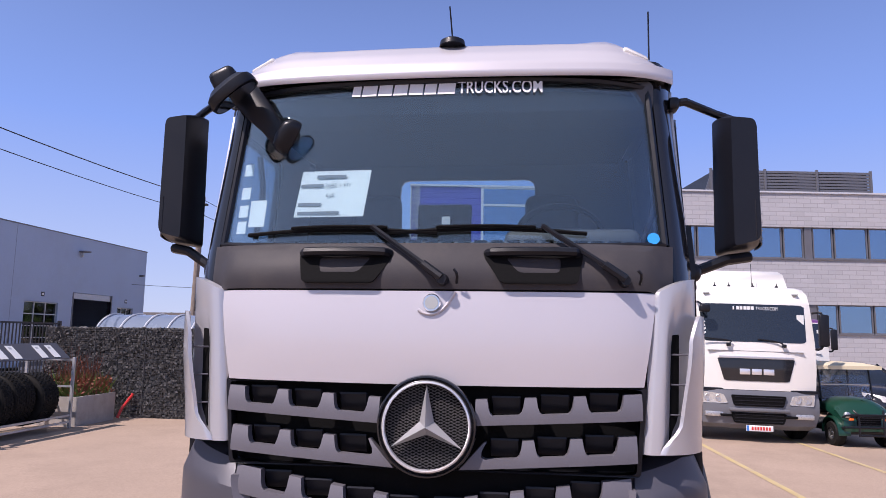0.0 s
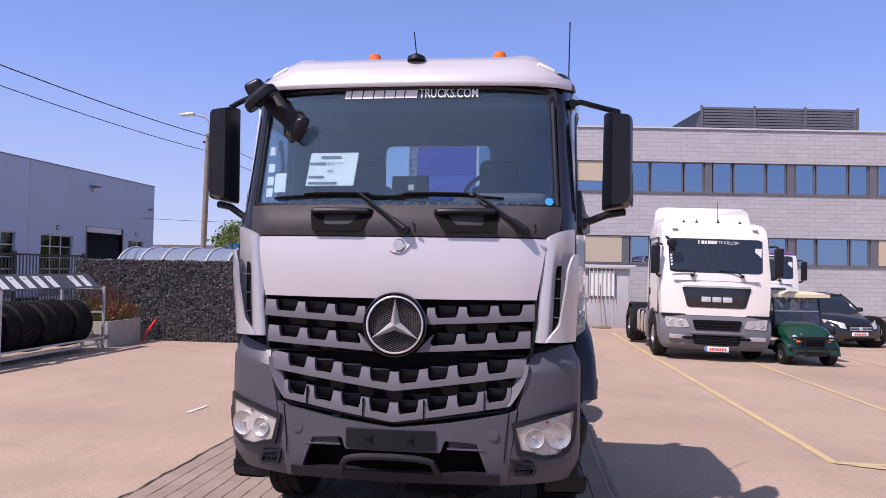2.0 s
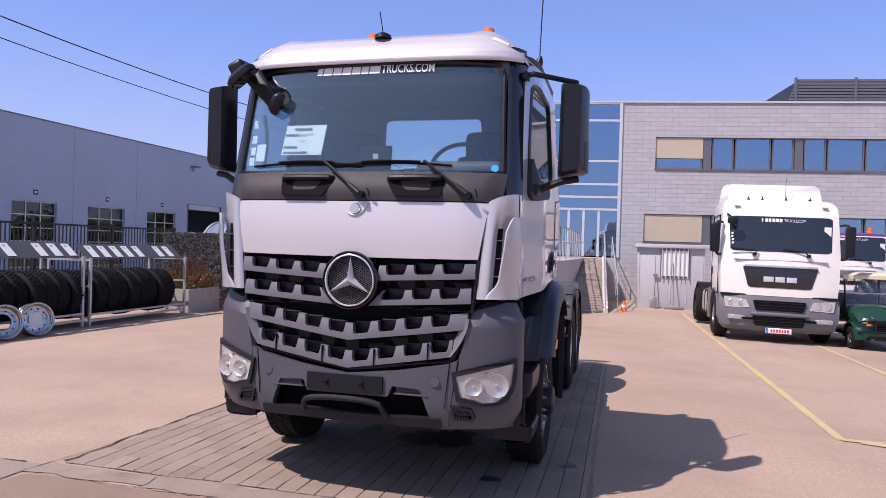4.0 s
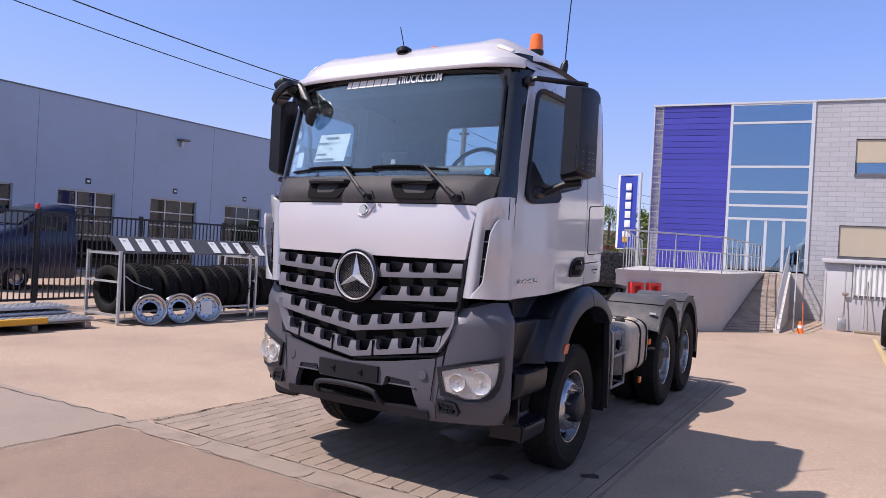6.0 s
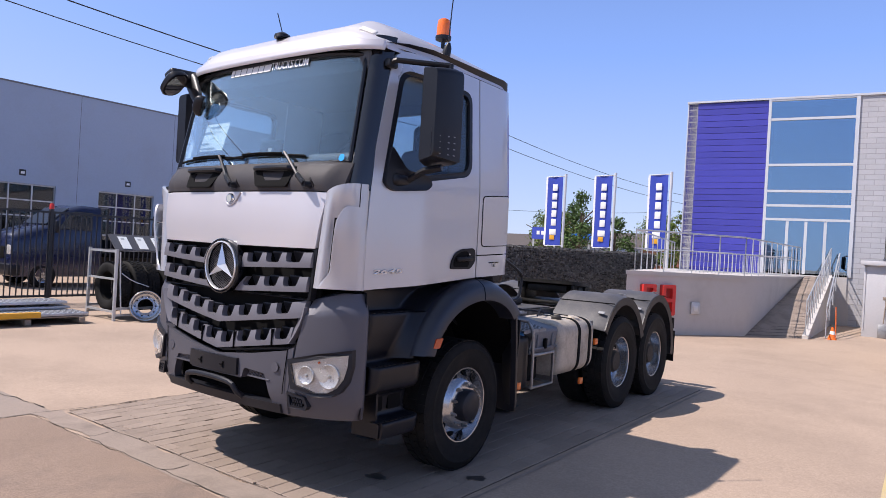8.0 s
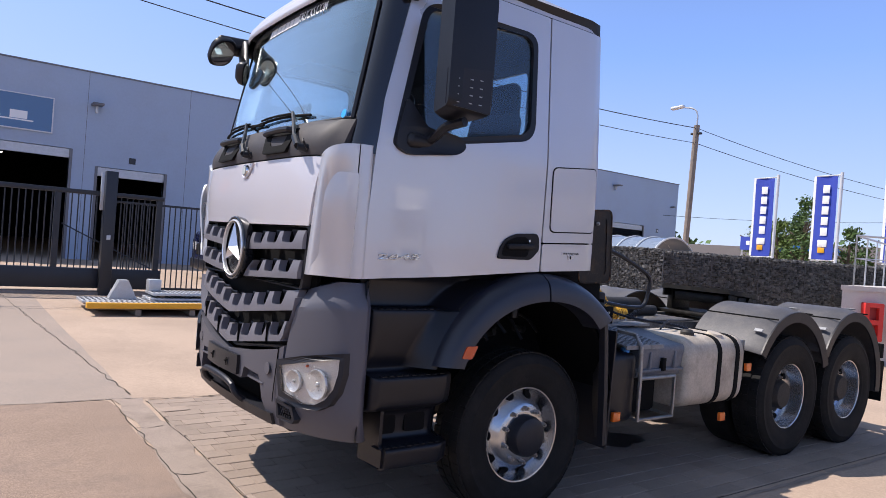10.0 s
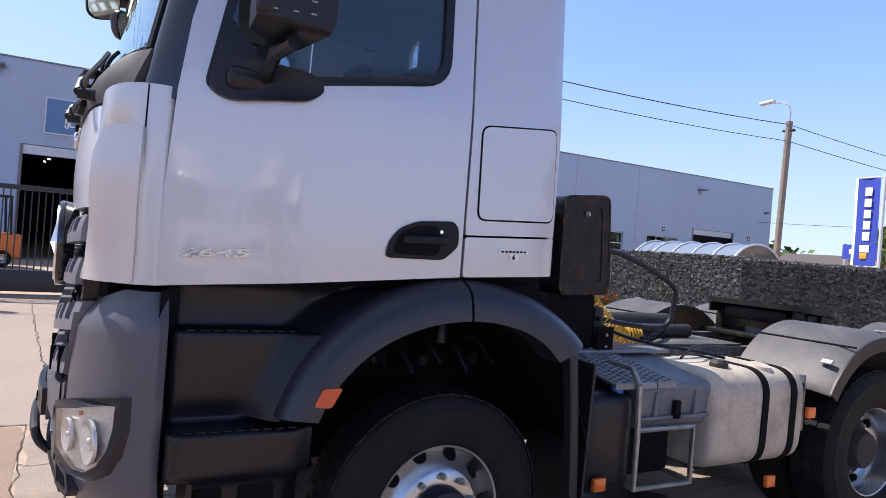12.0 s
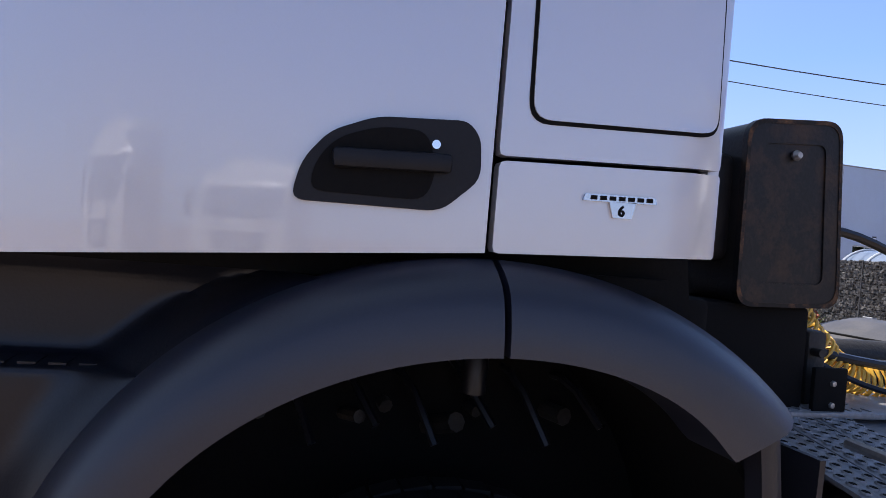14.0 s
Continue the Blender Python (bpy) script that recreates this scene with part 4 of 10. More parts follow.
# cowl under the windscreen, with two grab rails
def cowl_at(u, v):
    x = (2 * u - 1) * lerp(1.0, 1.035, v)
    side = min(1, max(0, (abs(x) - 0.93) / 0.04))
    y = lerp(hood_y(x) + 0.004 + 0.014 * side, screen_y(x, 2.31) - 0.015, v ** 1.5) - 0.02 * math.sin(math.pi * v) * (1 - 0.5 * side)
    return x, y, lerp(2.122 - 0.10 * side, 2.325, v) + 0.004


cowl = part("cowl", patched(cowl_at, 60, 6, INWARD), M["cowl"], truck, "dark grey panel under the windscreen", 50)
for s in (-1, 1):
    c = 0.40 * s + 0.03
    face = lambda a, b, d: Vector((a, hood_y(a) - 0.022 + 0.42 * max(0, b - 2.16) + d, b))
    lean = 0.025 * s
    o = rounded([(c - 0.205, 2.298), (c + 0.205, 2.298), (c + 0.205, 2.262), (c + 0.155 + lean, 2.150), (c - 0.155 + lean, 2.150), (c - 0.205, 2.262)], 0.022)
    i = rounded([(c - 0.115, 2.262), (c + 0.115, 2.262), (c + 0.085 + lean, 2.196), (c - 0.085 + lean, 2.196)], 0.022)
    part("grab_frame", plated([o, i], face, 0.05), M["matt"], cowl, "black moulded grab handle surround")
    bm = bmnew()
    y0 = hood_y(c) - 0.02
    tube(bm, [(c - 0.19, y0 + 0.06, 2.280), (c - 0.165, y0 + 0.012, 2.284), (c + 0.165, y0 + 0.012, 2.284), (c + 0.19, y0 + 0.06, 2.280)], 0.020, 8, 1)
    part("grab_rail", bm, M["black"], cowl, "black grab rail")
# windscreen


def screen_at(u, v):
    x = (2 * u - 1) * lerp(1.0, 0.965, v)
    z = lerp(2.315 + 0.02 * (2 * u - 1) ** 4, 3.13 - 0.03 * (2 * u - 1) ** 4, v)
    return x, z


windscreen = part("windscreen", patched(lambda u, v: (screen_at(u, v)[0], screen_y(*screen_at(u, v)), screen_at(u, v)[1]), 28, 12, (0, 0.006, 0)), M["screen"], truck, "large tinted windscreen")
windscreen.visible_shadow = False
bm = bmnew()
for a, b in (((0, 0), (1, 0)), ((0, 1), (1, 1)), ((0, 0), (0, 1)), ((1, 0), (1, 1))):
    pts = []
    for k in range(25):
        u, v = lerp(a[0], b[0], k / 24), lerp(a[1], b[1], k / 24)
        x, z = screen_at(u, v)
        pts.append((x, screen_y(x, z) - 0.004, z))
    tube(bm, pts, 0.016, 6)
part("screen_seal", bm, M["black"], windscreen)
# black printed band behind the glass top
part("sun_band", patched(lambda u, v: (screen_at(u, lerp(0.93, 0.995, v))[0], screen_y(*screen_at(u, lerp(0.93, 0.995, v))) + 0.009, screen_at(u, lerp(0.93, 0.995, v))[1]), 24, 1, (0, 0.003, 0)), M["matt"], windscreen)


def on_screen(x, z, out=0.004):
    return Vector((x, screen_y(x, z) - out, z))


# lettering on the windscreen: the firm's name as plain blocks, then the readable words
x = -0.425
for w in (0.045, 0.075, 0.07, 0.07, 0.07, 0.06, 0.085):
    pts = [(x, 3.060), (x + w - 0.004, 3.060), (x + w + 0.003, 3.132), (x + 0.008, 3.132)]
    bm = bmnew()
    bm.faces.new([bm.verts.new(on_screen(*p)) for p in pts])
    part("name_block", bm, M["print"], windscreen, "white block lettering")
    x += w + 0.004
bm = on_plane(letters("TRUCKS.COM", 0.094, 0.0012), lambda a, b: on_screen(0.085 + a * 0.675, 3.060 + b, 0.012))
part("screen_lettering", bm, M["print"], windscreen, "white lettering", clean=False)
bm = turned([(0, 0), (0.026, 0), (0.026, 0.002), (0, 0.002)], on_screen(0.948, 2.362, 0.016), (0, -1, 0.2), 20)
part("blue_sticker", bm, M["bluedot"], windscreen, "small round blue sticker")


def sheet_card(x0, x1, z0, z1, off, m, name, label="", skew=0.0):
    bm = bmnew()
    bm.faces.new([bm.verts.new((a + skew * (b - z0), screen_y(a, b) + off, b)) for a, b in ((x0, z0), (x1, z0), (x1, z1), (x0, z1))])
    return part(name, bm, m, windscreen, label)


sheet_card(-0.655, -0.325, 2.46, 2.685, 0.012, M["paper"], "price_card", "paper card with grey bars of print", 0.10)
for z, a, b in ((2.655, -0.56, -0.42), (2.612, -0.635, -0.525), (2.52, -0.64, -0.53), (2.478, -0.64, -0.44)):
    sheet_card(a, b, z - 0.008, z + 0.008, 0.0105, M["ink"], "print_bar", "", 0.10)
for word, x, z, h in (("2645 + HYDR", -0.517, 2.603, 0.028), ("6x6", -0.51, 2.555, 0.028)):
    bm = on_plane(letters(word, h), lambda a, b: Vector((x + a, screen_y(-0.5, z) + 0.0095 + 0.2 * b, z + b)))
    part("card_lettering", bm, M["ink"], windscreen, clean=False)
for z in (2.71, 2.59, 2.50, 2.42):
    sheet_card(-0.945, -0.895, z - 0.03, z + 0.03, 0.01, M["paper"], "sticker")
sheet_card(-0.885, -0.80, 2.42, 2.55, 0.0125, M["paper"], "sticker")

# wipers
for px, ex, b0, b1, tipz in ((0.055, -0.27, -0.86, 0.02, 2.385), (0.80, 0.47, -0.20, 0.66, 2.385)):
    bm = bmnew()
    y0 = hood_y(px) - 0.035
    cyl(bm, (px, y0 + 0.05, 2.165), (px, y0 - 0.02, 2.165), 0.028, 0.02, 12)
    e = Vector((ex, screen_y(ex, 2.40) - 0.035, 2.405))
    p = Vector((px, y0 - 0.015, 2.17))
    tube(bm, [p, p.lerp(e, 0.25) + Vector((0, -0.012, 0))], 0.019, 8)
    tube(bm, [p.lerp(e, 0.25) + Vector((0, -0.012, 0)), p.lerp(e, 0.8), e], 0.012, 6)
    wiper = part("wiper", bm, M["black"], truck, "black windscreen wiper")
    bm = bmnew()
    pts = [(lerp(b0, b1, k / 12), screen_y(lerp(b0, b1, k / 12), tipz) - 0.018, tipz + 0.018 * math.sin(math.pi * k / 12) - 0.01) for k in range(13)]
    tube(bm, pts, 0.009, 6)
    tube(bm, [Vector(q) + Vector((0, -0.014, 0.012)) for q in pts[3:10]], 0.007, 6)
    part("wiper_blade", bm, M["matt"], wiper)
    bm = tubed([(px + 0.06, y0 + 0.02, 2.15), (px + 0.065, y0 - 0.01, 2.185), (px + 0.05, y0 - 0.008, 2.205)], 0.006, 6, 1)
    part("washer_hose", bm, M["black"], wiper)

# roof: front visor lip, shoulders, shell
ROOF = [(0.20, 3.15), (0.215, 3.20), (0.27, 3.27), (0.36, 3.345), (0.50, 3.405), (0.70, 3.43), (1.2, 3.435), (1.75, 3.41), (1.90, 3.375), (1.965, 3.29), (1.97, 3.20)]


def roof_at(u, v):
    k = v * (len(ROOF) - 1)
    i = min(int(k), len(ROOF) - 2)
    y, z = lerp(ROOF[i][0], ROOF[i + 1][0], k - i), lerp(ROOF[i][1], ROOF[i + 1][1], k - i)
    a = abs(2 * u - 1)
    s = math.copysign(1, 2 * u - 1)
    w = lerp(1.095, 1.158, min(1.0, max(0.0, (y - 0.2) / 0.7))) - 0.03 * max(0, (y - 1.85) / 0.12) - 0.02 * max(0, z - 3.2)
    x = s * w * (1 - (1 - a) ** 1.6)
    drop = max(0.0, (a - 0.46) / 0.54) ** 1.75
    zz = lerp(z, 3.165 if v > 0.1 else z, drop * (1 if z > 3.2 else 0.3))
    bulge = 0.024 * math.exp(-((abs(x) - 0.82) / 0.10) ** 2) * math.exp(-((y - 0.54) / 0.18) ** 2)
    yy = y + (0.05 * (x / 1.08) ** 2 + 0.11 * (abs(x) / 1.08) ** 8) * max(0.0, 1 - (y - 0.2) / 0.7)
    return x, yy, zz + bulge


roof = part("roof", patched(roof_at, 44, 40, lambda u, v: Vector((0, 0.012, -0.02)) if v < 0.2 else Vector((0, 0, -0.02))), M["silver_sunny"], truck, "silver curved cab roof", 50)
for s in (-1, 1):
    bm = boxed(-0.065, 0.065, -0.03, 0.03, -0.016, 0.016, 0.012, 2, Matrix.Translation((0.925 * s, 0.390, 3.284)) @ pose(0, 0, 0, 38, 22 * s, 14 * s))
    part("marker_lamp", bm, M["white"], roof, "small pale marker lamp")
for x in (-0.56, 0.56):
    bm = turned([(0, 0), (0.05, 0), (0.045, 0.02), (0.018, 0.03), (0.018, 0.24), (0.07, 0.26), (0.072, 0.29), (0, 0.29)], (x, 1.75, 3.395), (0, 0, 1), 24)
    base = part("beacon", bm, M["black"], truck, "black beacon stem")
    bm = turned([(0.064, 0.29), (0.064, 0.34), (0.060, 0.40), (0.052, 0.435), (0.03, 0.45), (0, 0.452)], (x, 1.75, 3.395), (0, 0, 1), 24)
    part("beacon_lens", bm, M["orange"], base, "orange beacon lens")
bm = turned([(0, 0), (0.065, 0), (0.06, 0.025), (0.035, 0.04), (0.012, 0.05), (0, 0.05)], (0.045, 0.36, 3.345), (0, 0, 1), 20)
tube(bm, [(0.045, 0.36, 3.385), (0.035, 0.31, 3.53)], 0.004, 5)
part("aerial", bm, M["black"], truck, "short black whip aerial")
bm = turned([(0, -0.03), (0.035, -0.03), (0.03, 0.03), (0.012, 0.07), (0, 0.07)], (1.112, 1.074, 3.30), (0.25, 0, 1), 14)
tube(bm, [(1.12, 1.074, 3.34), (1.125, 1.094, 3.64), (1.13, 1.114, 3.86)], 0.005, 5)
part("aerial", bm, M["black"], truck, "long black radio aerial")

# cab sides
DOOR_F, DOOR_R, CAB_R = 0.268, 1.455, 1.968


def low_z(y):
    """Lower edge of the painted cab side."""
    return 1.475 + 0.093 * (y - 0.268) / 1.187 if y < 1.455 else 1.568 + 0.026 * (y - 1.455) / 0.50


for s in (-1, 1):
    to = lambda a, b, d, s=s: Vector((s * (side_x(b, a) - d), a, b))
    win = rounded([(0.372, 2.19), (1.345, 2.366), (1.35, 3.03), (0.53, 3.03)], [0.06, 0.12, 0.10, 0.10], 6)
    out = rounded([(DOOR_F, low_z(DOOR_F))] + [(lerp(DOOR_F, DOOR_R, k / 8), low_z(lerp(DOOR_F, DOOR_R, k / 8))) for k in range(1, 8)] + [(DOOR_R, low_z(DOOR_R)), (DOOR_R, 1.9), (DOOR_R, 2.3), (DOOR_R, 2.75), (DOOR_R, 3.165), (0.49, 3.165), (0.325, 2.45), (0.292, 2.19), (0.272, 1.85)], [0.0] * 12 + [0.02, 0.12, 0.0, 0.0, 0.0], 5)
    door = part("cab_door", gridded([out, win], to, 0.035), M["silver"], truck, "silver cab door with black window surround")
    # window glass and its rubber surround
    inner = rounded([(0.415, 2.24), (1.305, 2.40), (1.312, 2.995), (0.56, 2.995)], [0.05, 0.10, 0.08, 0.08], 6)
    part("window_seal", plated([win, inner], lambda a, b, d, s=s: Vector((s * (side_x(b, a) + 0.004 - d), a, b)), 0.03), M["black"], door, "black rubber window seal")
    g = part("door_window", plated([inner], lambda a, b, d, s=s: Vector((s * (side_x(b, a) - 0.014 - d), a, b)), 0.005), M["pane"], door, "dark tinted door window")
    g.visible_shadow = False
    # black mirror foot in the window's lower front corner
    foot = rounded([(0.385, 2.20), (0.46, 2.162), (0.745, 2.195), (0.80, 2.245), (0.74, 2.30), (0.56, 2.32), (0.44, 2.48), (0.40, 2.30)], 0.035, 4)
    part("mirror_foot", plated([foot], lambda a, b, d, s=s: Vector((s * (side_x(b, a) + 0.03 - d), a, b)), 0.045), M["black"], door, "black mirror foot")
    # door handle
    hz = 0.012
    rim_o = rounded([(1.098, 1.632), (1.362, 1.636), (1.432, 1.70), (1.426, 1.775), (1.40, 1.803), (1.235, 1.79), (1.155, 1.755), (1.112, 1.70)], 0.025, 4)
    handle = part("door_handle", plated([rim_o], lambda a, b, d, s=s: Vector((s * (side_x(b, a) + hz - d), a, b)), 0.03), M["handle"], truck, "black door handle in a recessed plate")
    part("handle_bowl", plated([rounded([(1.128, 1.650), (1.332, 1.652), (1.348, 1.710), (1.325, 1.776), (1.238, 1.772), (1.168, 1.745), (1.134, 1.700)], 0.028, 4)],
                               lambda a, b, d, s=s: Vector((s * (side_x(b, a) + hz + 0.0025 - d), a, b)), 0.004), M["matt"], handle)
    bm = boxed(-0.012, 0.012, -0.105, 0.105, -0.017, 0.017, 0.008, 2, Matrix.Translation((s * (side_x(1.73, 1.25) + 0.022), 1.267, 1.715)) @ pose(0, 0, 0, 3, 0, 0))
    part("handle_grip", bm, M["handle"], handle)
    bm = turned([(0, 0), (0.008, 0), (0.008, 0.004), (0, 0.004)], (s * (side_x(1.77, 1.36) + 0.012), 1.343, 1.753), (s, 0, 0), 14)
    part("lock", bm, M["chrome"], handle)
    # chrome model number
    bm = on_plane(letters("2645", 0.043, 0.001), lambda a, b, s=s: Vector((s * side_x(1.6, 0.455 + s * (a - 0.05)), 0.455 + s * ((a - 0.05) * 2.2 + 0.25 * b), 1.593 + 0.068 * s * (a - 0.05) * 2.2 + b)))
    span = [v.co.y for v in bm.verts]
    mid_y, wide = (min(span) + max(span)) / 2, max(span) - min(span)
    for v in bm.verts:
        v.co.y = 0.455 + (v.co.y - mid_y) * 0.236 / wide
        v.co.x = s * (side_x(1.6, v.co.y) + 0.004)
    raised = bmesh.ops.extrude_face_region(bm, geom=bm.faces[:])
    bmesh.ops.translate(bm, vec=(s * 0.007, 0, 0), verts=[v for v in raised["geom"] if isinstance(v, bmesh.types.BMVert)])
    part("model_number", bm, M["badge"], door, "chrome model number")
    # rear quarter with a stowage hatch
    quarter = part("cab_side", gridded([rounded([(DOOR_R + 0.012, 1.75), (CAB_R - 0.008, 1.776), (CAB_R - 0.008, 3.165), (DOOR_R + 0.012, 3.165)], 0.012, 2)], to, 0.03), M["silver"], truck, "silver rear cab side")
    ho = rounded([(1.518, 1.816), (1.934, 1.838), (1.918, 2.270), (1.510, 2.230)], 0.045, 5)
    hi = rounded([(1.525, 1.824), (1.927, 1.845), (1.911, 2.262), (1.517, 2.223)], 0.04, 5)
    part("hatch_gap", plated([ho, hi], lambda a, b, d, s=s: Vector((s * (side_x(b, a) + 0.0025 - d), a, b)), 0.004), M["matt"], quarter)
    part("hatch", gridded([hi], lambda a, b, d, s=s: Vector((s * (side_x(b, a) + 0.006 - d), a, b)), 0.008), M["silver"], quarter, "silver stowage hatch")
    lower = part("side_flap", gridded([rounded([(DOOR_R + 0.014, low_z(1.47)), (CAB_R - 0.005, low_z(1.96)), (CAB_R - 0.005, 1.767), (DOOR_R + 0.014, 1.741)], 0.012, 2)], to, 0.03), M["silver"], truck, "silver lower side flap with chrome badge")
    bm = bmnew()
    plate(bm, [rounded([(1.640, 1.684), (1.80, 1.690), (1.795, 1.703), (1.645, 1.698)], 0.003, 2)], lambda a, b, d, s=s: Vector((s * (side_x(b, a) + 0.006 - d), a, b)), 0.006)
    plate(bm, [[(1.706, 1.656), (1.746, 1.657), (1.754, 1.690), (1.696, 1.686)]], lambda a, b, d, s=s: Vector((s * (side_x(b, a) + 0.006 - d), a, b)), 0.006)
    part("badge", bm, M["badge"], lower, "chrome badge")
    bm = bmnew()
    for k in range(7):
        a = 1.656 + k * 0.02
        b = 1.6875 + k * 0.0008
        plate(bm, [[(a, b), (a + 0.013, b + 0.0005), (a + 0.013, b + 0.0085), (a, b + 0.008)]], lambda p, q, d, s=s: Vector((s * (side_x(q, p) + 0.0075 - d), p, q)), 0.002)
    part("badge_bar", bm, M["matt"], lower)
    bm = on_plane(letters("6", 0.028, 0.001), lambda a, b, s=s: Vector((s * (side_x(1.7, 1.7) + 0.0075), (1.716 + a) if s > 0 else (1.736 - a), 1.661 + b)))
    part("badge_numeral", bm, M["matt"], lower)
    # dark liner behind the gaps, roof band, pillar
    part("side_liner", plated([[(0.29, 1.49), (1.95, 1.60), (1.95, 2.2), (0.32, 2.2)]], lambda a, b, d, s=s: Vector((s * (side_x(b, a) - 0.040 - d), a, b)), 0.01), M["matt"], truck)
    part("roof_band", plated([[(0.36, 3.172), (0.6, 3.172), (0.85, 3.172), (1.85, 3.172), (1.965, 3.172), (1.96, 3.255), (1.85, 3.255), (0.85, 3.245), (0.6, 3.225), (0.40, 3.195)]], lambda a, b, d, s=s: Vector((s * (side_x(3.17, a) - 0.008 - 0.10 * max(0, b - 3.2) - d), a, b)), 0.04), M["black"], truck, "black band under the roof edge")

    def pillar(u, v, s=s):
        z = lerp(2.145, 3.25, v)
        xa = lerp(1.03, 0.985, v)
        a = (xa, screen_y(xa, z) - 0.008)
        b = (side_x(z, 0.29 + 0.2 * max(0, z - 2.4)) + 0.002, lerp(0.290, 0.325, (z - 2.19) / 0.26) if z < 2.45 else lerp(0.325, 0.494, (z - 2.45) / 0.715))
        k = u
        return s * (lerp(a[0], b[0], k ** 0.7)), lerp(a[1], b[1], k ** 1.5), z
    part("pillar", patched(pillar, 10, 14, (-0.02 * s, 0.02, 0)), M["gloss"], truck, "black windscreen pillar", 50)
    # corner panel wraps from the hood round to the door, with a recess under the air deflector
    ease = lambda q: min(1.0, max(0.0, q)) ** 2 * (3 - 2 * min(1.0, max(0.0, q)))

    def wrapped(w, z, out):
        k = (z - 1.475) / 0.72
        x0 = lerp(0.882, 0.948, k)
        y0 = hood_y(x0) - 0.010
        a = w * math.pi / 2
        return lerp(x0, 1.128, math.sin(a)) + out * math.sin(a), lerp(y0, 0.268, 1 - math.cos(a)) - 0.012 * math.sin(math.pi * w) - out * math.cos(a), z

    def corner(u, v, s=s):
        z = lerp(1.475, 2.187 - 0.065 * (1 - u) ** 3, v)
        deep = 0.034 * ease((u - 0.12) / 0.16) * (1 - ease((u - 0.50) / 0.35)) * (1 - ease((z - 1.88) / 0.27))
        x, y, z = wrapped(u, z, -deep)
        return s * x, y, z
    cp = part("corner_panel", patched(corner, 26, 22, (-0.02 * s, 0.02, 0)), M["silver"], truck, "silver corner panel", 50)

    def deflect(u, v, s=s):
        z = 1.478 + v * 0.55
        w0 = lerp(0.14, 0.33, ease(v / 0.22)) + 0.05 * v
        w = lerp(w0, 0.80, u)
        z -= 0.10 * v ** 3 * max(0.0, 1 - u / 0.45) ** 2.2
        x, y, z = wrapped(w, z, 0.010 + 0.040 * ease(v / 0.8) * lerp(1.0, 0.55, u))
        return s * x, y, z
    part("panel_seam", tubed([(s * (wrapped(0.80, z, 0.001)[0]), wrapped(0.80, z, 0.001)[1], z) for z in (2.03, 2.08, 2.13, 2.183)], 0.003, 6), M["matt"], cp)
    part("air_deflector", patched(deflect, 16, 20, (-0.012 * s, 0.008, 0)), M["silver"], cp, "silver air deflector", 50)
    # black strip paints the shade in the silver recess behind the deflector
    part("deflector_gap", patched(lambda u, v, s=s: (lambda p: (s * p[0], p[1], p[2]))(wrapped(lerp(0.27, 0.27 + 0.13 * ease(v * 4), u), lerp(1.53, 1.97, v), -0.028)), 4, 12, (-0.004 * s, 0.004, 0)), M["matt"], cp)
    for z in (1.63, 1.75, 1.87):
        a, b = Vector(wrapped(0.27, z, -0.030)), Vector(wrapped(0.38, z, 0.002 + 0.06 * (z - 1.5)))
        bm = bmnew()
        tube(bm, [(s * a.x, a.y, a.z), (s * b.x, b.y, b.z)], 0.0038, 6)
        part("deflector_fin", bm, M["bumper"], cp)

# grille: black back, crossbars with teeth, ring and star
part("grille_back", patched(lambda u, v: ((2 * u - 1) * lerp(0.80, 0.905, v), hood_y((2 * u - 1) * 0.9) + 0.075, lerp(0.98, 1.745, v)), 16, 4, (0, 0.02, 0)), M["matt"], truck, "black grille backing")
grille = part("grille_rim", plated([rounded([(-0.888, 1.745), (0.888, 1.745), (0.852, 1.385), (-0.852, 1.385)], 0.02), rounded([(-0.868, 1.727), (0.868, 1.727), (0.835, 1.395), (-0.835, 1.395)], 0.02)],
                                lambda a, b, d: Vector((a, hood_y(a) + 0.004 + d, b)), 0.05), M["black"], truck, "black grille surround")


def notched(xa, xb, gaps, zb, slope, yfun, out, s=1, run=0.0, tall=0.102, band=0.036):
    """A crossbar that follows the front's curve, with U-shaped notches cut into its upper edge."""
    cols = [(xa, tall)]
    for a, b in gaps:
        for k, h in ((0.0, tall), (0.006, band + 0.030), (0.013, band + 0.010), (0.024, band)):
            cols.append((a + k, h))
        for k, h in ((0.024, band), (0.013, band + 0.010), (0.006, band + 0.030), (0.0, tall)):
            cols.append((b - k, h))
    cols.append((xb, tall))
    fine = [cols[0]]
    for p, q in zip(cols, cols[1:]):
        n = max(1, round((q[0] - p[0]) / 0.03))
        fine += [(lerp(p[0], q[0], k / n), lerp(p[1], q[1], k / n)) for k in range(1, n + 1)]

    def at(u, v):
        x, h = fine[round(u * (len(fine) - 1))]
        h *= v
        if run:
            x -= run * (1 - h / tall) * max(0.0, 1 - (x - xa) / 0.06)
        return s * x, yfun(x) - out + 0.16 * h - 0.006 * math.sin(math.pi * min(1, h / tall)), zb + slope * abs(x) + h
    return patched(at, len(fine) - 1, 5, (0, 0.045, 0))


def louvre(a, z, yfun, deep, parent):
    """A slanted dark flap seen through a notch."""
    part("louvre", boxed(-0.060, 0.060, -0.006, 0.006, -0.042, 0.042, 0.005, 1, Matrix.Translation((a, yfun(a) + deep, z)) @ pose(0, 0, 0, 24, 0, 0)), M["black"], parent)


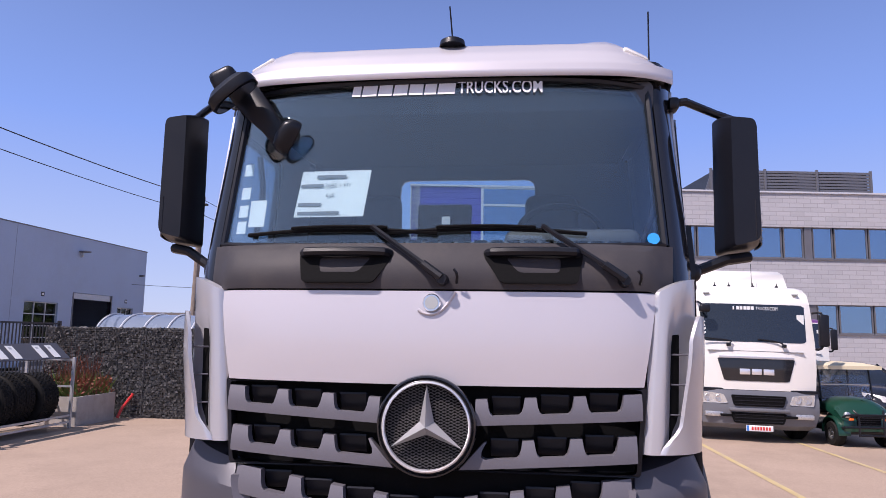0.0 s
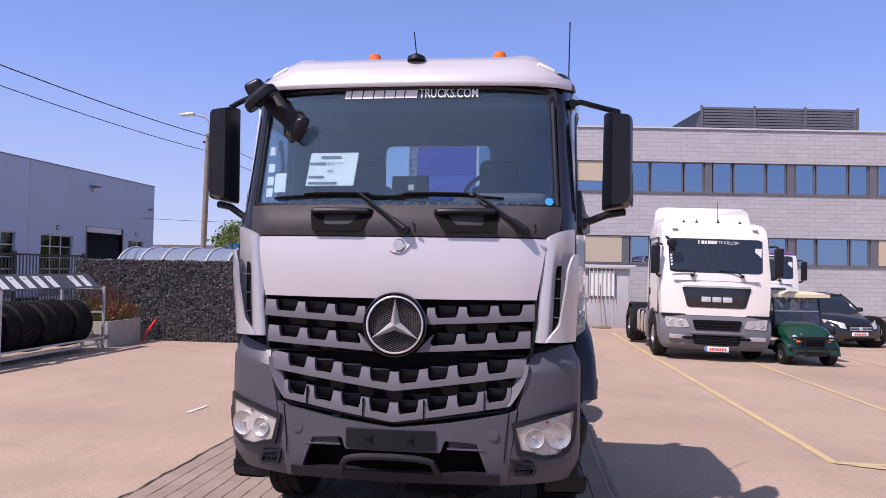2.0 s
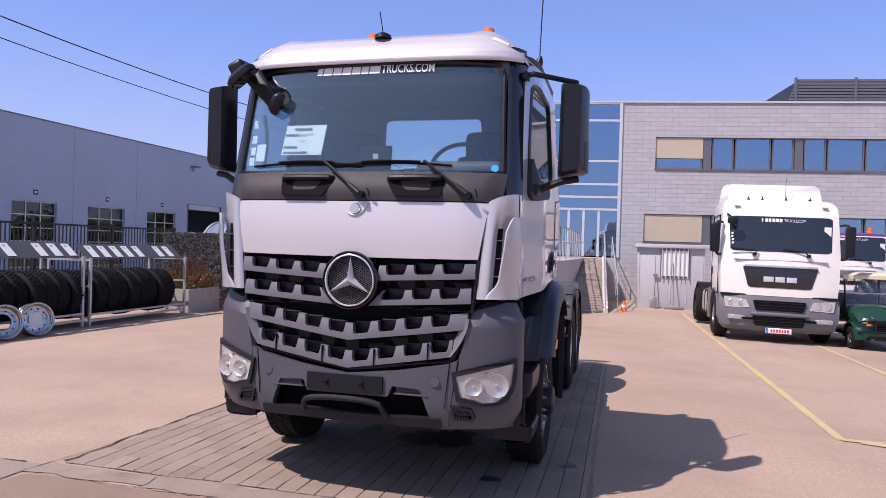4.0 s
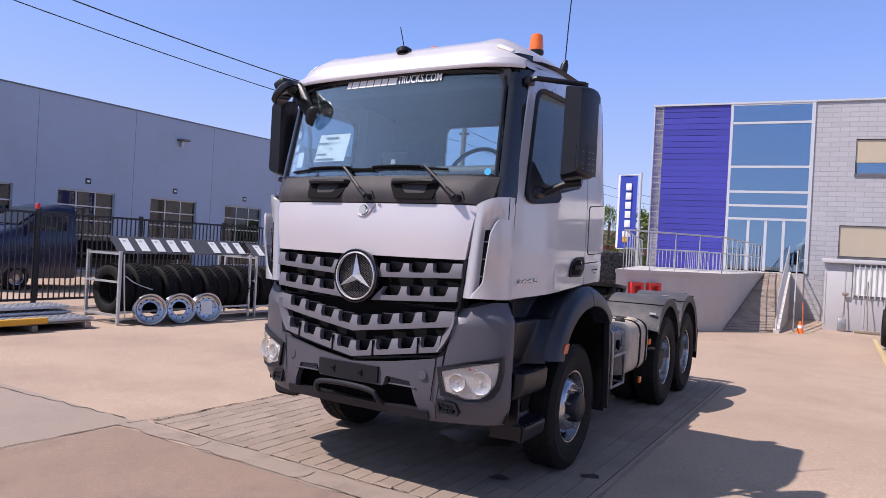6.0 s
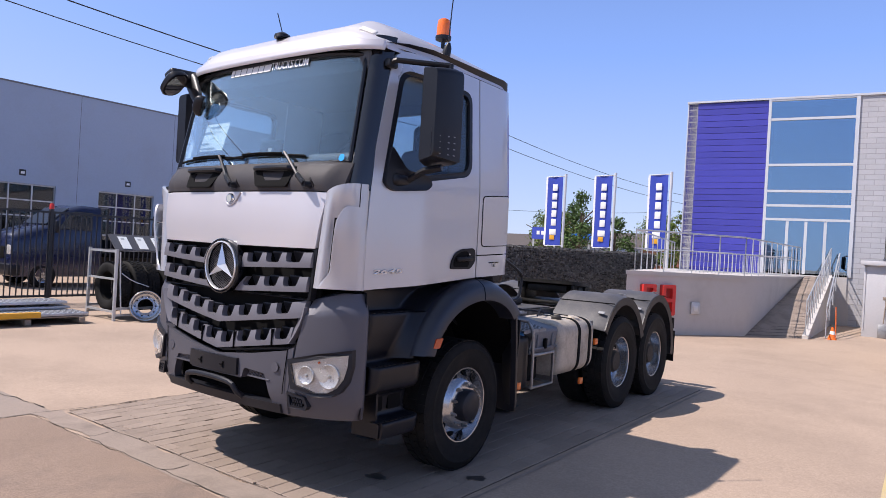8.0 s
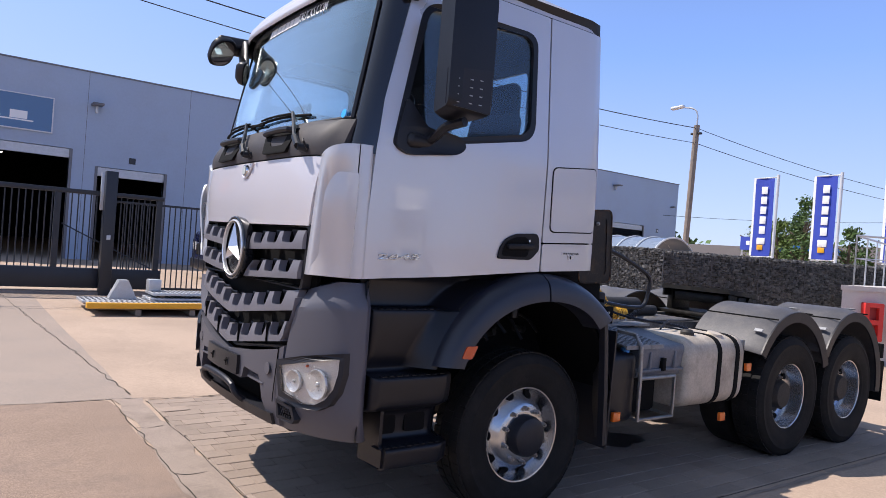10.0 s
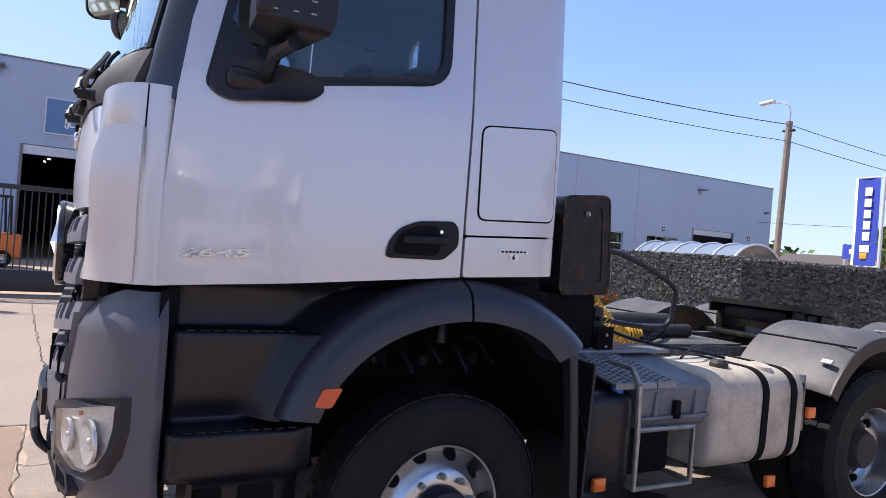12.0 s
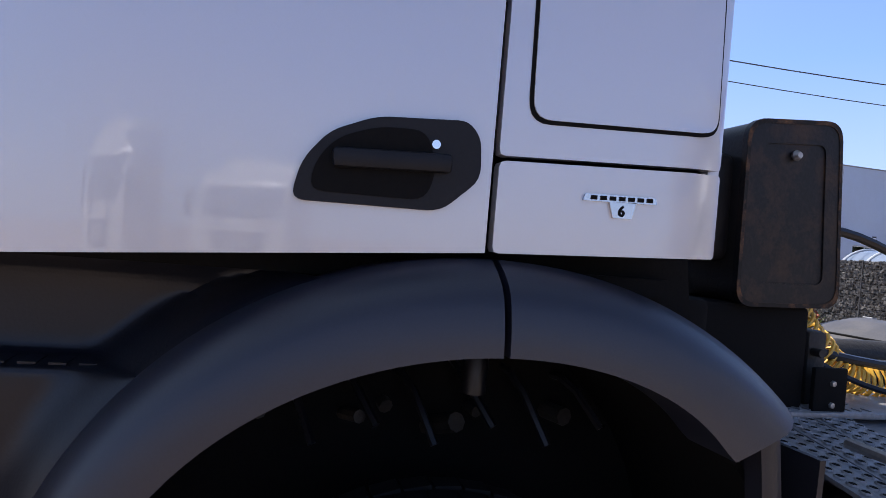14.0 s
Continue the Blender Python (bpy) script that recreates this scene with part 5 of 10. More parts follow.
for zb, x0, x1, slope, run in ((1.566, 0.197, 0.862, 0.050, 0.0), (1.394, 0.232, 0.838, 0.060, 0.10)):
    for s in (-1, 1):
        first = x0 + (0.047 if zb > 1.5 else 0.010)
        step = (x1 - 0.072 - first + 0.046) / 3
        gaps = [(first + k * step, first + (k + 1) * step - 0.046) for k in range(3)]
        bar = part("crossbar", notched(x0, x1, gaps, zb, slope, hood_y, 0.020, s, run), M["grille"], truck, "dark grey notched crossbar", 25)
        for a, b in gaps:
            louvre(s * (a + b) / 2, zb + slope * (a + b) / 2 + 0.072, hood_y, 0.050, bar)
lower_grille = part("lower_grille_rim", plated([rounded([(-0.86, 1.395), (0.86, 1.395), (0.72, 1.04), (0.0, 0.945), (-0.72, 1.04)], 0.03), rounded([(-0.83, 1.385), (0.83, 1.385), (0.70, 1.055), (0.0, 0.96), (-0.70, 1.055)], 0.03)],
                                      lambda a, b, d: Vector((a, bump_y(a) + 0.06 + d, b)), 0.05), M["black"], truck, "black lower grille surround")
for zb, x1, slope, pitch in ((1.163, 0.815, 0.130, 0.182), (0.972, 0.722, 0.155, 0.182)):
    gaps = [(k * pitch + 0.026, (k + 1) * pitch - 0.026) for k in range(-4, 4)]
    if zb < 1.1:
        gaps[0], gaps[-1] = (-0.700, -3 * pitch - 0.026), (3 * pitch + 0.026, 0.700)
    bar = part("crossbar", notched(-x1, x1, gaps, zb, slope, bump_y, 0.0, tall=0.112), M["grille"], truck, "dark grey notched crossbar", 25)
    for a, b in gaps:
        louvre((a + b) / 2, zb + slope * abs(a + b) / 2 + 0.078, bump_y, 0.075, bar)
    if zb < 1.1:
        for a in (-0.56, -0.19, 0.19, 0.56):
            part("seam", boxed(a - 0.003, a + 0.003, bump_y(a) - 0.009, bump_y(a) + 0.03, zb + slope * abs(a), zb + slope * abs(a) + 0.110), M["matt"], bar)
for s in (-1, 1):
    # curved cheek that joins the two lower bars
    part("grille_cheek", patched(lambda u, v, s=s: (s * (lerp(0.830, 0.715, v ** 1.8) - lerp(0.0, 0.06, u)), bump_y(0.78) - 0.004 + 0.03 * u - 0.02 * v, lerp(1.34, 1.085, v)), 4, 10, (0, 0.05, 0)), M["grille"], lower_grille)
EZ = 1.572
bm = turned([(0.192, 0.03), (0.200, -0.010), (0.203, -0.030), (0.199, -0.040), (0.193, -0.042), (0.189, -0.034), (0.187, -0.036), (0.183, -0.040), (0.178, -0.036), (0.178, 0.03)], (0.003, -0.015, EZ), (0, 1, 0), 64)
emblem = part("emblem_ring", turned([(0.181, -0.046), (0.178, -0.053), (0.173, -0.055), (0.169, -0.050), (0.168, -0.030), (0.180, -0.030)], (0.003, -0.010, EZ), (0, 1, 0), 64, True), M["satin"], truck, "chrome ring with a three-pointed star")
part("emblem_bezel", bm, M["gloss"], emblem)
part("emblem_disc", turned([(0, -0.012), (0.182, -0.012), (0.182, 0.01), (0, 0.01)], (0.003, -0.01, EZ), (0, 1, 0), 48), M["matt"], emblem)
# expanded metal: two sets of slanted wires
bm = bmnew()
for k in range(-15, 16):
    b = k * 0.0125
    for way in (-1, 1):
        n = math.sqrt(1 + 0.45 ** 2)
        q = b / n
        half = math.sqrt(max(0.0, 0.168 ** 2 - q * q))
        if half < 0.01:
            continue
        d = Vector((1 / n, 0, way * 0.45 / n))
        c = Vector((0.003 - way * 0.45 / n * q, -0.026, EZ + q / n))
        tube(bm, [c - d * half, c + d * half], 0.0017, 4)
part("emblem_mesh", bm, M["mudguard"], emblem)["kind"] = "stuff"
bm = bmnew()
for k in range(3):
    t = math.pi / 2 + k * 2 * math.pi / 3
    tip = Vector((0.003 + 0.166 * math.cos(t), -0.052, EZ + 0.166 * math.sin(t)))
    side1 = Vector((0.003 + 0.034 * math.cos(t + math.pi / 3), -0.034, EZ + 0.034 * math.sin(t + math.pi / 3)))
    side2 = Vector((0.003 + 0.034 * math.cos(t - math.pi / 3), -0.034, EZ + 0.034 * math.sin(t - math.pi / 3)))
    mid = Vector((0.003, -0.086, EZ))
    vs = [bm.verts.new(p) for p in (tip, side1, side2, mid, (0.003, -0.024, EZ))]
    for f in ((0, 3, 1), (0, 2, 3), (0, 1, 4), (0, 4, 2)):
        bm.faces.new([vs[i] for i in f])
part("star", bm, M["satin"], emblem, "chrome three-pointed star", 10)

# bumper: shoulders, corner shells with lamps, middle
for s in (-1, 1):
    def plan(x0, w):
        """The bumper corner's plan from x0 round to its rear edge."""
        y0 = bump_y(x0) - 0.004
        k = math.sin(w * math.pi / 2)
        return lerp(x0, 1.165, k), y0 + (0.29 - y0) * (0.34 * k + 0.66 * (1 - math.cos(w * math.pi / 2)))

    def shoulder(u, v, s=s):
        z = lerp(lerp(1.08, 1.075, u), lerp(1.39, 1.45, min(1, u * 2)), v)
        x, y = plan(lerp(0.775, 0.850, v), u)
        tuck = 0.055 * max(0, (v - 0.66) / 0.34)
        return s * (x - tuck * lerp(0.2, 1, u)), y + tuck * 1.1 * (1 - u), z
    sh = part("bumper_shoulder", patched(shoulder, 18, 12, (-0.02 * s, 0.03, 0)), M["bumper"], truck, "dark grey bumper shoulder", 24)
    part("shoulder_top", patched(lambda u, v, s=s: (s * (plan(0.85, u)[0] - 0.055 * lerp(0.2, 1, u) - 0.12 * v), plan(0.85, u)[1] + 0.055 * 1.1 * (1 - u) + 0.05 * v, lerp(1.39, 1.45, min(1, u * 2)) - 0.004), 14, 2, (0, 0, -0.02)), M["bumper"], sh)

    def shell(u, v, s=s):
        z = lerp(0.585, lerp(1.08, 1.075, u), v)
        x, y = plan(lerp(0.70, 0.775, v), u)
        tuck = 0.06 * (1 - min(1, v / 0.35)) ** 1.5
        return s * (x - tuck), y + tuck, z
    cshell = part("bumper_corner", patched(shell, 18, 10, (-0.02 * s, 0.03, 0)), M["bumper"], truck, "dark grey bumper corner with headlamp", 50)
    part("corner_return", patched(lambda u, v, s=s: (s * (1.150 - 0.11 * u), lerp(0.285, 0.36, u), lerp(0.60, 1.46, v)), 4, 8, (-0.015 * s, 0, 0)), M["black"], cshell)

    def wrap_y(x):
        """Bumper corner's plan at the lamp's height."""
        x0 = 0.745
        if x <= x0:
            return bump_y(x) - 0.005
        return plan(x0, math.asin(min(1, (x - x0) / (1.165 - x0))) / (math.pi / 2))[1]
    def onshell(out, s=s):
        return lambda a, b, d: Vector((s * (a + (out) * 0.35 * max(0, (a - 0.8) / 0.4)), wrap_y(min(a, 1.15)) - out + d, b))
    fine_edge = lambda pts: [p for i in range(len(pts)) for p in [tuple(Vector(pts[i]).lerp(Vector(pts[(i + 1) % len(pts)]), k / 5)) for k in range(5)]]
    lens_o = fine_edge([(0.757, 0.958), (0.94, 1.006), (1.115, 1.046), (1.113, 0.965), (1.098, 0.885), (1.065, 0.825), (1.015, 0.789), (0.93, 0.780), (0.865, 0.804), (0.79, 0.822)])
    frame_o = fine_edge([(0.728, 0.985), (0.93, 1.038), (1.130, 1.080), (1.131, 0.965), (1.116, 0.865), (1.085, 0.798), (1.03, 0.762), (0.91, 0.754), (0.84, 0.778), (0.765, 0.792)])
    lampset = part("headlamp", plated([frame_o, lens_o], onshell(0.026), 0.05), M["anthracite"], truck, "dark headlamp surround")
    def lens_at(out, s=s):
        low = [(0.757, 0.93), (0.785, 0.824), (0.865, 0.806), (0.93, 0.782), (1.015, 0.789), (1.065, 0.826), (1.098, 0.886), (1.113, 0.965), (1.115, 1.038)]

        def at(u, v):
            x = lerp(0.757, 1.115, u)
            for (a, za), (b, zb) in zip(low, low[1:]):
                if x <= b + 1e-6:
                    z0 = lerp(za, zb, (x - a) / (b - a))
                    break
            z = lerp(z0, 0.958 + (x - 0.757) * 0.250, v)
            p = onshell(out)(x, z, 0)
            return p.x, p.y, p.z
        return at
    part("lamp_bowl", patched(lens_at(0.010), 30, 6, (0, 0.012, 0)), M["bowl"], lampset)
    lens = part("lamp_lens", patched(lens_at(0.028), 30, 6, (0, 0.003, 0)), M["clear"], lampset, "clear headlamp lens")
    lens.visible_shadow = False
    for cx, cz, r in ((1.012, 0.898, 0.080), (0.866, 0.892, 0.060)):
        yy = wrap_y(cx)
        bm = turned([(r, 0.014), (r, 0.002), (r * 0.97, 0.001), (r * 0.8, 0.007), (r * 0.45, 0.0135), (0, 0.0155)], (s * (cx + 0.008), yy - 0.026, cz), (-0.25 * s, 1, 0), 28)
        part("lamp_reflector", bm, M["lamp"], lampset)
        bm = turned([(0, -0.001), (r * 0.13, 0.002), (r * 0.16, 0.012), (0, 0.016)], (s * (cx + 0.008), yy - 0.026, cz), (-0.25 * s, 1, 0), 16)
        part("lamp_bulb", bm, M["lamp"], lampset)
    bm = turned([(0, -0.004), (0.007, -0.002), (0.008, 0.012), (0, 0.02)], (s * 0.95, wrap_y(0.94) - 0.014, 0.985), (-0.2 * s, 1, 0), 16)
    part("indicator_bulb", bm, M["amber"], lampset)
    fog_o = fine_edge([(0.725, 0.765), (0.86, 0.745), (0.885, 0.68), (0.87, 0.655), (0.745, 0.665)])
    fog_i = fine_edge([(0.743, 0.745), (0.845, 0.728), (0.865, 0.69), (0.855, 0.672), (0.758, 0.68)])
    fog = part("fog_recess", plated([fog_o, fog_i], onshell(0.012), 0.04), M["anthracite"], truck)
    part("fog_back", plated([fog_i], onshell(-0.02), 0.01), M["matt"], fog)
    bm = bmnew()
    for i in range(5):
        for j in range(3):
            a = 0.765 + i * 0.018 + (j % 2) * 0.01
            b = 0.685 + j * 0.02
            p = onshell(0.0)(a, b, 0)
            box(bm, p.x - 0.006, p.x + 0.006, p.y - 0.004, p.y + 0.004, p.z - 0.006, p.z + 0.006)
    part("fog_mesh", bm, M["anthracite"], fog)
MID_TOP = [(0.0, 0.935), (0.36, 0.975), (0.70, 1.035), (0.765, 1.065)]


def mid_top(x):
    for (a, za), (b, zb) in zip(MID_TOP, MID_TOP[1:]):
        if abs(x) <= b + 1e-6:
            return lerp(za, zb, (abs(x) - a) / (b - a))


def mid_low(x):
    """Upper edge of the wide opening over the step bar."""
    a = abs(x)
    if a < 0.315:
        return 0.797
    if a < 0.335:
        return lerp(0.797, 0.872, (a - 0.315) / 0.02)
    return lerp(0.872, 0.858, (a - 0.335) / 0.2) if a < 0.535 else lerp(0.858, 0.66, (a - 0.535) / 0.10) if a < 0.635 else 0.60


def mid_at(u, v):
    x = (2 * u - 1) * 0.765
    z = lerp(mid_low(x), mid_top(x), v)
    return x * lerp(0.915, 1.0, min(1, max(0, (z - 0.6) / 0.485))), bump_y(x) - 0.012 + 0.30 * max(0, 0.72 - z), z


mid_bm = patched(mid_at, 120, 6, (0, 0.06, 0))
bm = bmnew()
patch(bm, lambda u, v: ((2 * u - 1) * 0.66, bump_y(0.6 * (2 * u - 1)) - 0.012 + 0.30 * max(0, 0.72 - lerp(0.60, 0.665, v)), lerp(0.60, 0.665, v)), 30, 2, (0, 0.09, 0))
mid = part("bumper_middle", mid_bm, M["bumper"], truck, "dark grey bumper middle", 30)
part("bumper_lip", bm, M["anthracite"], mid, "black lower bumper lip")
part("bumper_back", plated([[(-0.70, 0.62), (0.70, 0.62), (0.72, 0.9), (-0.72, 0.9)]], lambda a, b, d: Vector((a, bump_y(a) + 0.14 + d, b)), 0.02), M["matt"], mid)
part("plate_holder", patched(lambda u, v: (lerp(-0.288, 0.264, u), -0.088 + 0.02 * abs(2 * u - 1) ** 2, lerp(0.812, 0.930, v)), 8, 1, (0, 0.025, 0)), M["black"], mid, "empty black number plate holder")
bm = bmnew()
for cx in (-0.13, 0.125):
    for a in (30, 150, 270):
        box(bm, -0.004, 0.004, -0.006, 0.0, 0.0, 0.026, 0, 2, Matrix.Translation((cx, -0.086, 0.87)) @ pose(0, 0, 0, 0, a, 0))
part("plate_clip", bm, M["matt"], mid)
bm = tubed([(-0.322, -0.02, 0.66), (-0.312, -0.070, 0.70), (-0.27, -0.092, 0.772), (0.24, -0.092, 0.772), (0.278, -0.070, 0.70), (0.288, -0.02, 0.66)], 0.020, 10, 2)
part("step_bar", bm, M["anthracite"], mid, "dark tubular step bar")
for s in (-1, 1):
    bm = bmnew()
    cyl(bm, (s * 0.615, bump_y(0.615) - 0.014, 0.915), (s * 0.615, bump_y(0.615) - 0.018, 0.915), 0.034, 0.034, 24)
    part("tow_cap", bm, M["bumper"], mid)
for s in (-1, 1):
    # honeycomb strip set back in the opening, its frame, and the shut line beside it
    bm = bmnew()
    for i in range(15):
        for way in (-1, 1):
            a = 0.345 + i * 0.0135
            tube(bm, [(s * a, bump_y(a) + 0.012, 0.846 - way * 0.021), (s * (a + 0.020), bump_y(a) + 0.012, 0.846 + way * 0.021)], 0.0028, 4)
    part("air_mesh", bm, M["bumper"], mid)["kind"] = "stuff"
    part("mesh_frame", boxed(min(s * 0.335, s * 0.57), max(s * 0.335, s * 0.57), bump_y(0.45) - 0.004, bump_y(0.45) + 0.03, 0.812, 0.822, 0.003), M["bumper"], mid)
    part("bumper_seam", tubed([(s * x, bump_y(x) - 0.013, z) for x, z in ((0.712, 1.05), (0.706, 0.98), (0.698, 0.90), (0.690, 0.82), (0.686, 0.74))], 0.003, 6), M["matt"], mid)
part("skid_plate", patched(lambda u, v: (lerp(-0.72, 0.72, u), lerp(0.10, 0.40, v), 0.59 - 0.05 * v), 8, 4, (0, 0, -0.02)), M["cast"], truck, "dirty underrun plate")

# entry steps and wheel arches of the cab
STEP_LINE = [(1.03, 1.50), (1.0, 1.46), (1.0, 1.33), (1.02, 1.316), (1.110, 1.314), (1.118, 1.295), (1.112, 1.19), (1.085, 1.06), (1.055, 0.985), (1.07, 0.962), (1.190, 0.956), (1.202, 0.94), (1.190, 0.80), (1.15, 0.768), (1.075, 0.745), (1.06, 0.62), (1.075, 0.578), (1.192, 0.566), (1.204, 0.55), (1.192, 0.455), (1.15, 0.44), (1.0, 0.44)]
for k in range(2):
    STEP_LINE = STEP_LINE[:1] + [(lerp(a[0], b[0], q), lerp(a[1], b[1], q)) for a, b in zip(STEP_LINE, STEP_LINE[1:]) for q in (0.2, 0.8)] + STEP_LINE[-1:]
for s in (-1, 1):
    def ledge(u, v, s=s):
        q = v * (len(STEP_LINE) - 1)
        i = min(int(q), len(STEP_LINE) - 2)
        x, z = (lerp(STEP_LINE[i][k], STEP_LINE[i + 1][k], q - i) for k in (0, 1))
        x += 0.025
        if z > 0.985:
            q = min(1.0, (z - 0.592) / 0.965)
            end = 1.52 - (0.80 + 0.17 * q) * math.sqrt(1 - q * q)
        else:
            end = 0.870 if z > 0.765 else 0.865
        y = lerp(0.335 if z > 0.75 else 0.43, end, u)
        k = min(1, max(0, (y - end + 0.15) / 0.15))
        k = k * k * (3 - 2 * k)
        if z > 0.985:
            x += max(0, 1.225 - x) * k
        elif k > 0:
            x -= 0.045 * k ** 4
        x -= 0.035 * max(0, 1 - (y - 0.335) / 0.03) ** 2
        return s * x, y, z
    steps = part("entry_step", patched(ledge, 26, 3 * (len(STEP_LINE) - 1), (-0.03 * s, 0, 0)), M["black"], truck, "dark moulded cab entry steps", 55)
    part("step_front", plated([[(0.95, 0.95), (1.19, 0.945), (1.205, 0.81), (1.165, 0.76), (1.165, 0.58), (1.20, 0.55), (1.195, 0.46), (0.95, 0.45)]], lambda a, b, d, s=s: Vector((s * a, 0.418 + d, b)), 0.02), M["black"], steps)
    part("step_end", plated([[(0.95, 1.0), (1.16, 0.945), (1.17, 0.79), (1.05, 0.74), (1.05, 0.60), (1.15, 0.56), (1.15, 0.51), (0.95, 0.51)]], lambda a, b, d, s=s: Vector((s * a, 0.840 + d, b)), 0.012), M["matt"], steps)
    for z, x0, x1 in ((1.313, 1.055, 1.125), (0.956, 1.125, 1.205), (0.567, 1.135, 1.209)):
        for k in range(9):
            a = 0.40 + k * 0.048
            part("tread_rib", boxed(min(s * x0, s * x1), max(s * x0, s * x1), a - 0.014, a + 0.014, z, z + 0.004), M["black"], steps)
    for a in (0.42, 0.62):
        part("step_slot", plated([rounded([(a, 0.615), (a + 0.14, 0.615), (a + 0.14, 0.72), (a, 0.72)], 0.02)], along_y(s * 1.099, s), 0.01), M["matt"], steps)

    # arch: two mudguard shells
    C = (1.49, 0.592)
    arch = []
    for half, t0, t1 in (("front", 149, 91.2), ("rear", 90.4, 0)):
        def guard(u, v, half=half, t0=t0, t1=t1, s=s):
            end = t1 if half == "front" else lerp(51, 46, v)
            t = radians(lerp(t0 + (5.4 * v if half == "front" else 0), end, u))
            q = math.sin(t)
            if half == "front":
                ry = lerp(0.65 + 0.21 * q, 0.80 + 0.17 * q, v)
            else:
                ry = lerp(0.74 + 0.10 * max(0, (q - 0.8) / 0.2), 0.97, v)
            x = lerp(1.335, 1.285, v ** 2) - 0.05 * max(0, (v - 0.6) / 0.4) ** 2
            return s * x, C[0] + ry * math.cos(t), C[1] + lerp(0.80, 0.965, v) * q
        a = part("wheel_arch", patched(guard, 24, 8, lambda u, v, s=s: Vector((-0.10 * s - 0.05 * s * (1 - v), 0, 0))), M["archgrey"], truck, "dark grey wheel arch", 40)
        arch.append(a)
    # matt black filler and added panel give the openings' shade by colour
    part("arch_filler", plated([[(1.13, 1.44), (1.2, 1.46), (1.53, 1.52), (2.0, 1.36), (2.03, 1.40), (2.0, 1.62), (1.19, 1.548)]], along_y(s * 1.06, s), 0.06), M["matt"], truck)
    part("recess_back", plated([[(0.34, 1.38), (1.35, 1.40), (1.35, 1.56), (0.34, 1.50)]], along_y(s * 0.985, s), 0.02), M["matt"], truck)
    edge = rounded([(0.818, 1.063), (0.884, 1.059), (0.924, 1.133), (0.848, 1.132)], 0.012, 3)
    part("side_indicator", plated([edge], lambda a, b, d, s=s: Vector((s * (1.342 - 0.16 * max(0, 0.87 - a) - d), a, b)), 0.03), M["amber"], arch[0], "orange side indicator")
    # flap that closes the arch behind the wheel
    part("arch_flap", patched(lambda u, v, s=s: (s * lerp(1.30, 1.12, u ** 2.5), lerp(2.075, 2.225, u) + 0.03 * (1 - v) - 0.04 * v * v, lerp(0.42, 1.265 - 0.02 * u, v)), 10, 8, (-0.05 * s, 0, 0)), M["anthracite"], truck, "dark flap behind the front wheel", 50)
    # inner wheel housing and mudflap
    part("wheel_housing", patched(lambda u, v, s=s: (s * lerp(0.55, 1.22, v), C[0] + 0.78 * math.cos(radians(lerp(150, 8, u))), C[1] + 0.825 * math.sin(radians(lerp(150, 8, u)))), 16, 2, lambda u, v: Vector((0, 0, 0.02))), M["matt"], truck)
    part("housing_wall", plated([[(0.8, 0.62), (2.25, 0.62), (2.2, 1.3), (1.5, 1.5), (0.85, 1.25)]], along_y(s * 0.56, s), 0.02), M["matt"], truck)
    part("mudflap", patched(lambda u, v, s=s: (s * lerp(0.75, 1.22, u), 2.235 + 0.03 * v, lerp(0.36, 1.18, v)), 4, 6, (0, 0.015, 0)), M["anthracite"], truck, "black rubber mudflap")

# cab back wall, floor and interior
wall_o = [(-1.19, 1.63), (1.19, 1.63), (1.19, 2.25), (1.12, 3.18), (-1.12, 3.18), (-1.19, 2.25)]
rear_win = rounded([(-0.49, 2.56), (0.49, 2.56), (0.48, 3.045), (-0.48, 3.045)], 0.07, 5)
part("cab_back", plated([wall_o, rear_win], along_x(1.945), 0.025), M["silver"], truck, "silver cab back wall with a window")
part("back_lining", plated([wall_o, rear_win], along_x(1.928), 0.015), M["liner"], truck)
g = part("rear_window", plated([rear_win], along_x(1.955), 0.005), M["rearpane"], truck, "tinted rear cab window")
g.visible_shadow = False
part("cab_floor", boxed(-1.10, 1.10, 0.32, 1.94, 1.50, 1.54), M["matt"], truck)
part("headliner", boxed(-1.06, 1.06, 0.36, 1.95, 3.145, 3.16), M["liner"], truck)
part("sun_visor_shelf", boxed(-1.0, 1.0, 0.33, 0.62, 2.99, 3.14, 0.03), M["liner"], truck)
for s in (-1, 1):
    part("door_lining", plated([[(0.33, 1.52), (1.95, 1.62), (1.95, 2.33), (0.42, 2.24)]], along_y(s * 1.085, s), 0.02), M["dash"], truck)
part("dashboard", patched(lambda u, v: ((2 * u - 1) * 1.05, lerp(screen_y((2 * u - 1) * 1.0, 2.32) + 0.03, 0.62, v), 2.325 + 0.05 * math.sin(math.pi * v) - 0.10 * v ** 4), 20, 8, (0, 0.0, -0.30)), M["dash"], truck, "dark grey dashboard", 50)
bm = bmnew()
for k in range(26):
    a = -0.92 + k * 0.073
    box(bm, a, a + 0.055, screen_y(a, 2.33) + 0.055, screen_y(a, 2.33) + 0.085, 2.345, 2.353)
part("demist_vent", bm, M["matt"], truck)
part("dash_hood", boxed(0.30, 0.95, 0.42, 0.70, 2.33, 2.45, 0.05, 3), M["dash"], truck)
bm = boxed(-0.105, 0.150, 0.0, 0.03, -0.02, 0.190, 0.025, 3, Matrix.Translation((0, 0.30, 2.365)) @ pose(0, 0, 0, -8, 0, 0))
part("tablet", bm, M["matt"], truck, "black tablet on the dashboard")
bm = boxed(-0.02, 0.02, -0.004, 0.0, 0.085, 0.125, 0.004, 1, Matrix.Translation((0.03, 0.30, 2.365)) @ pose(0, 0, 0, -8, 0, 0))
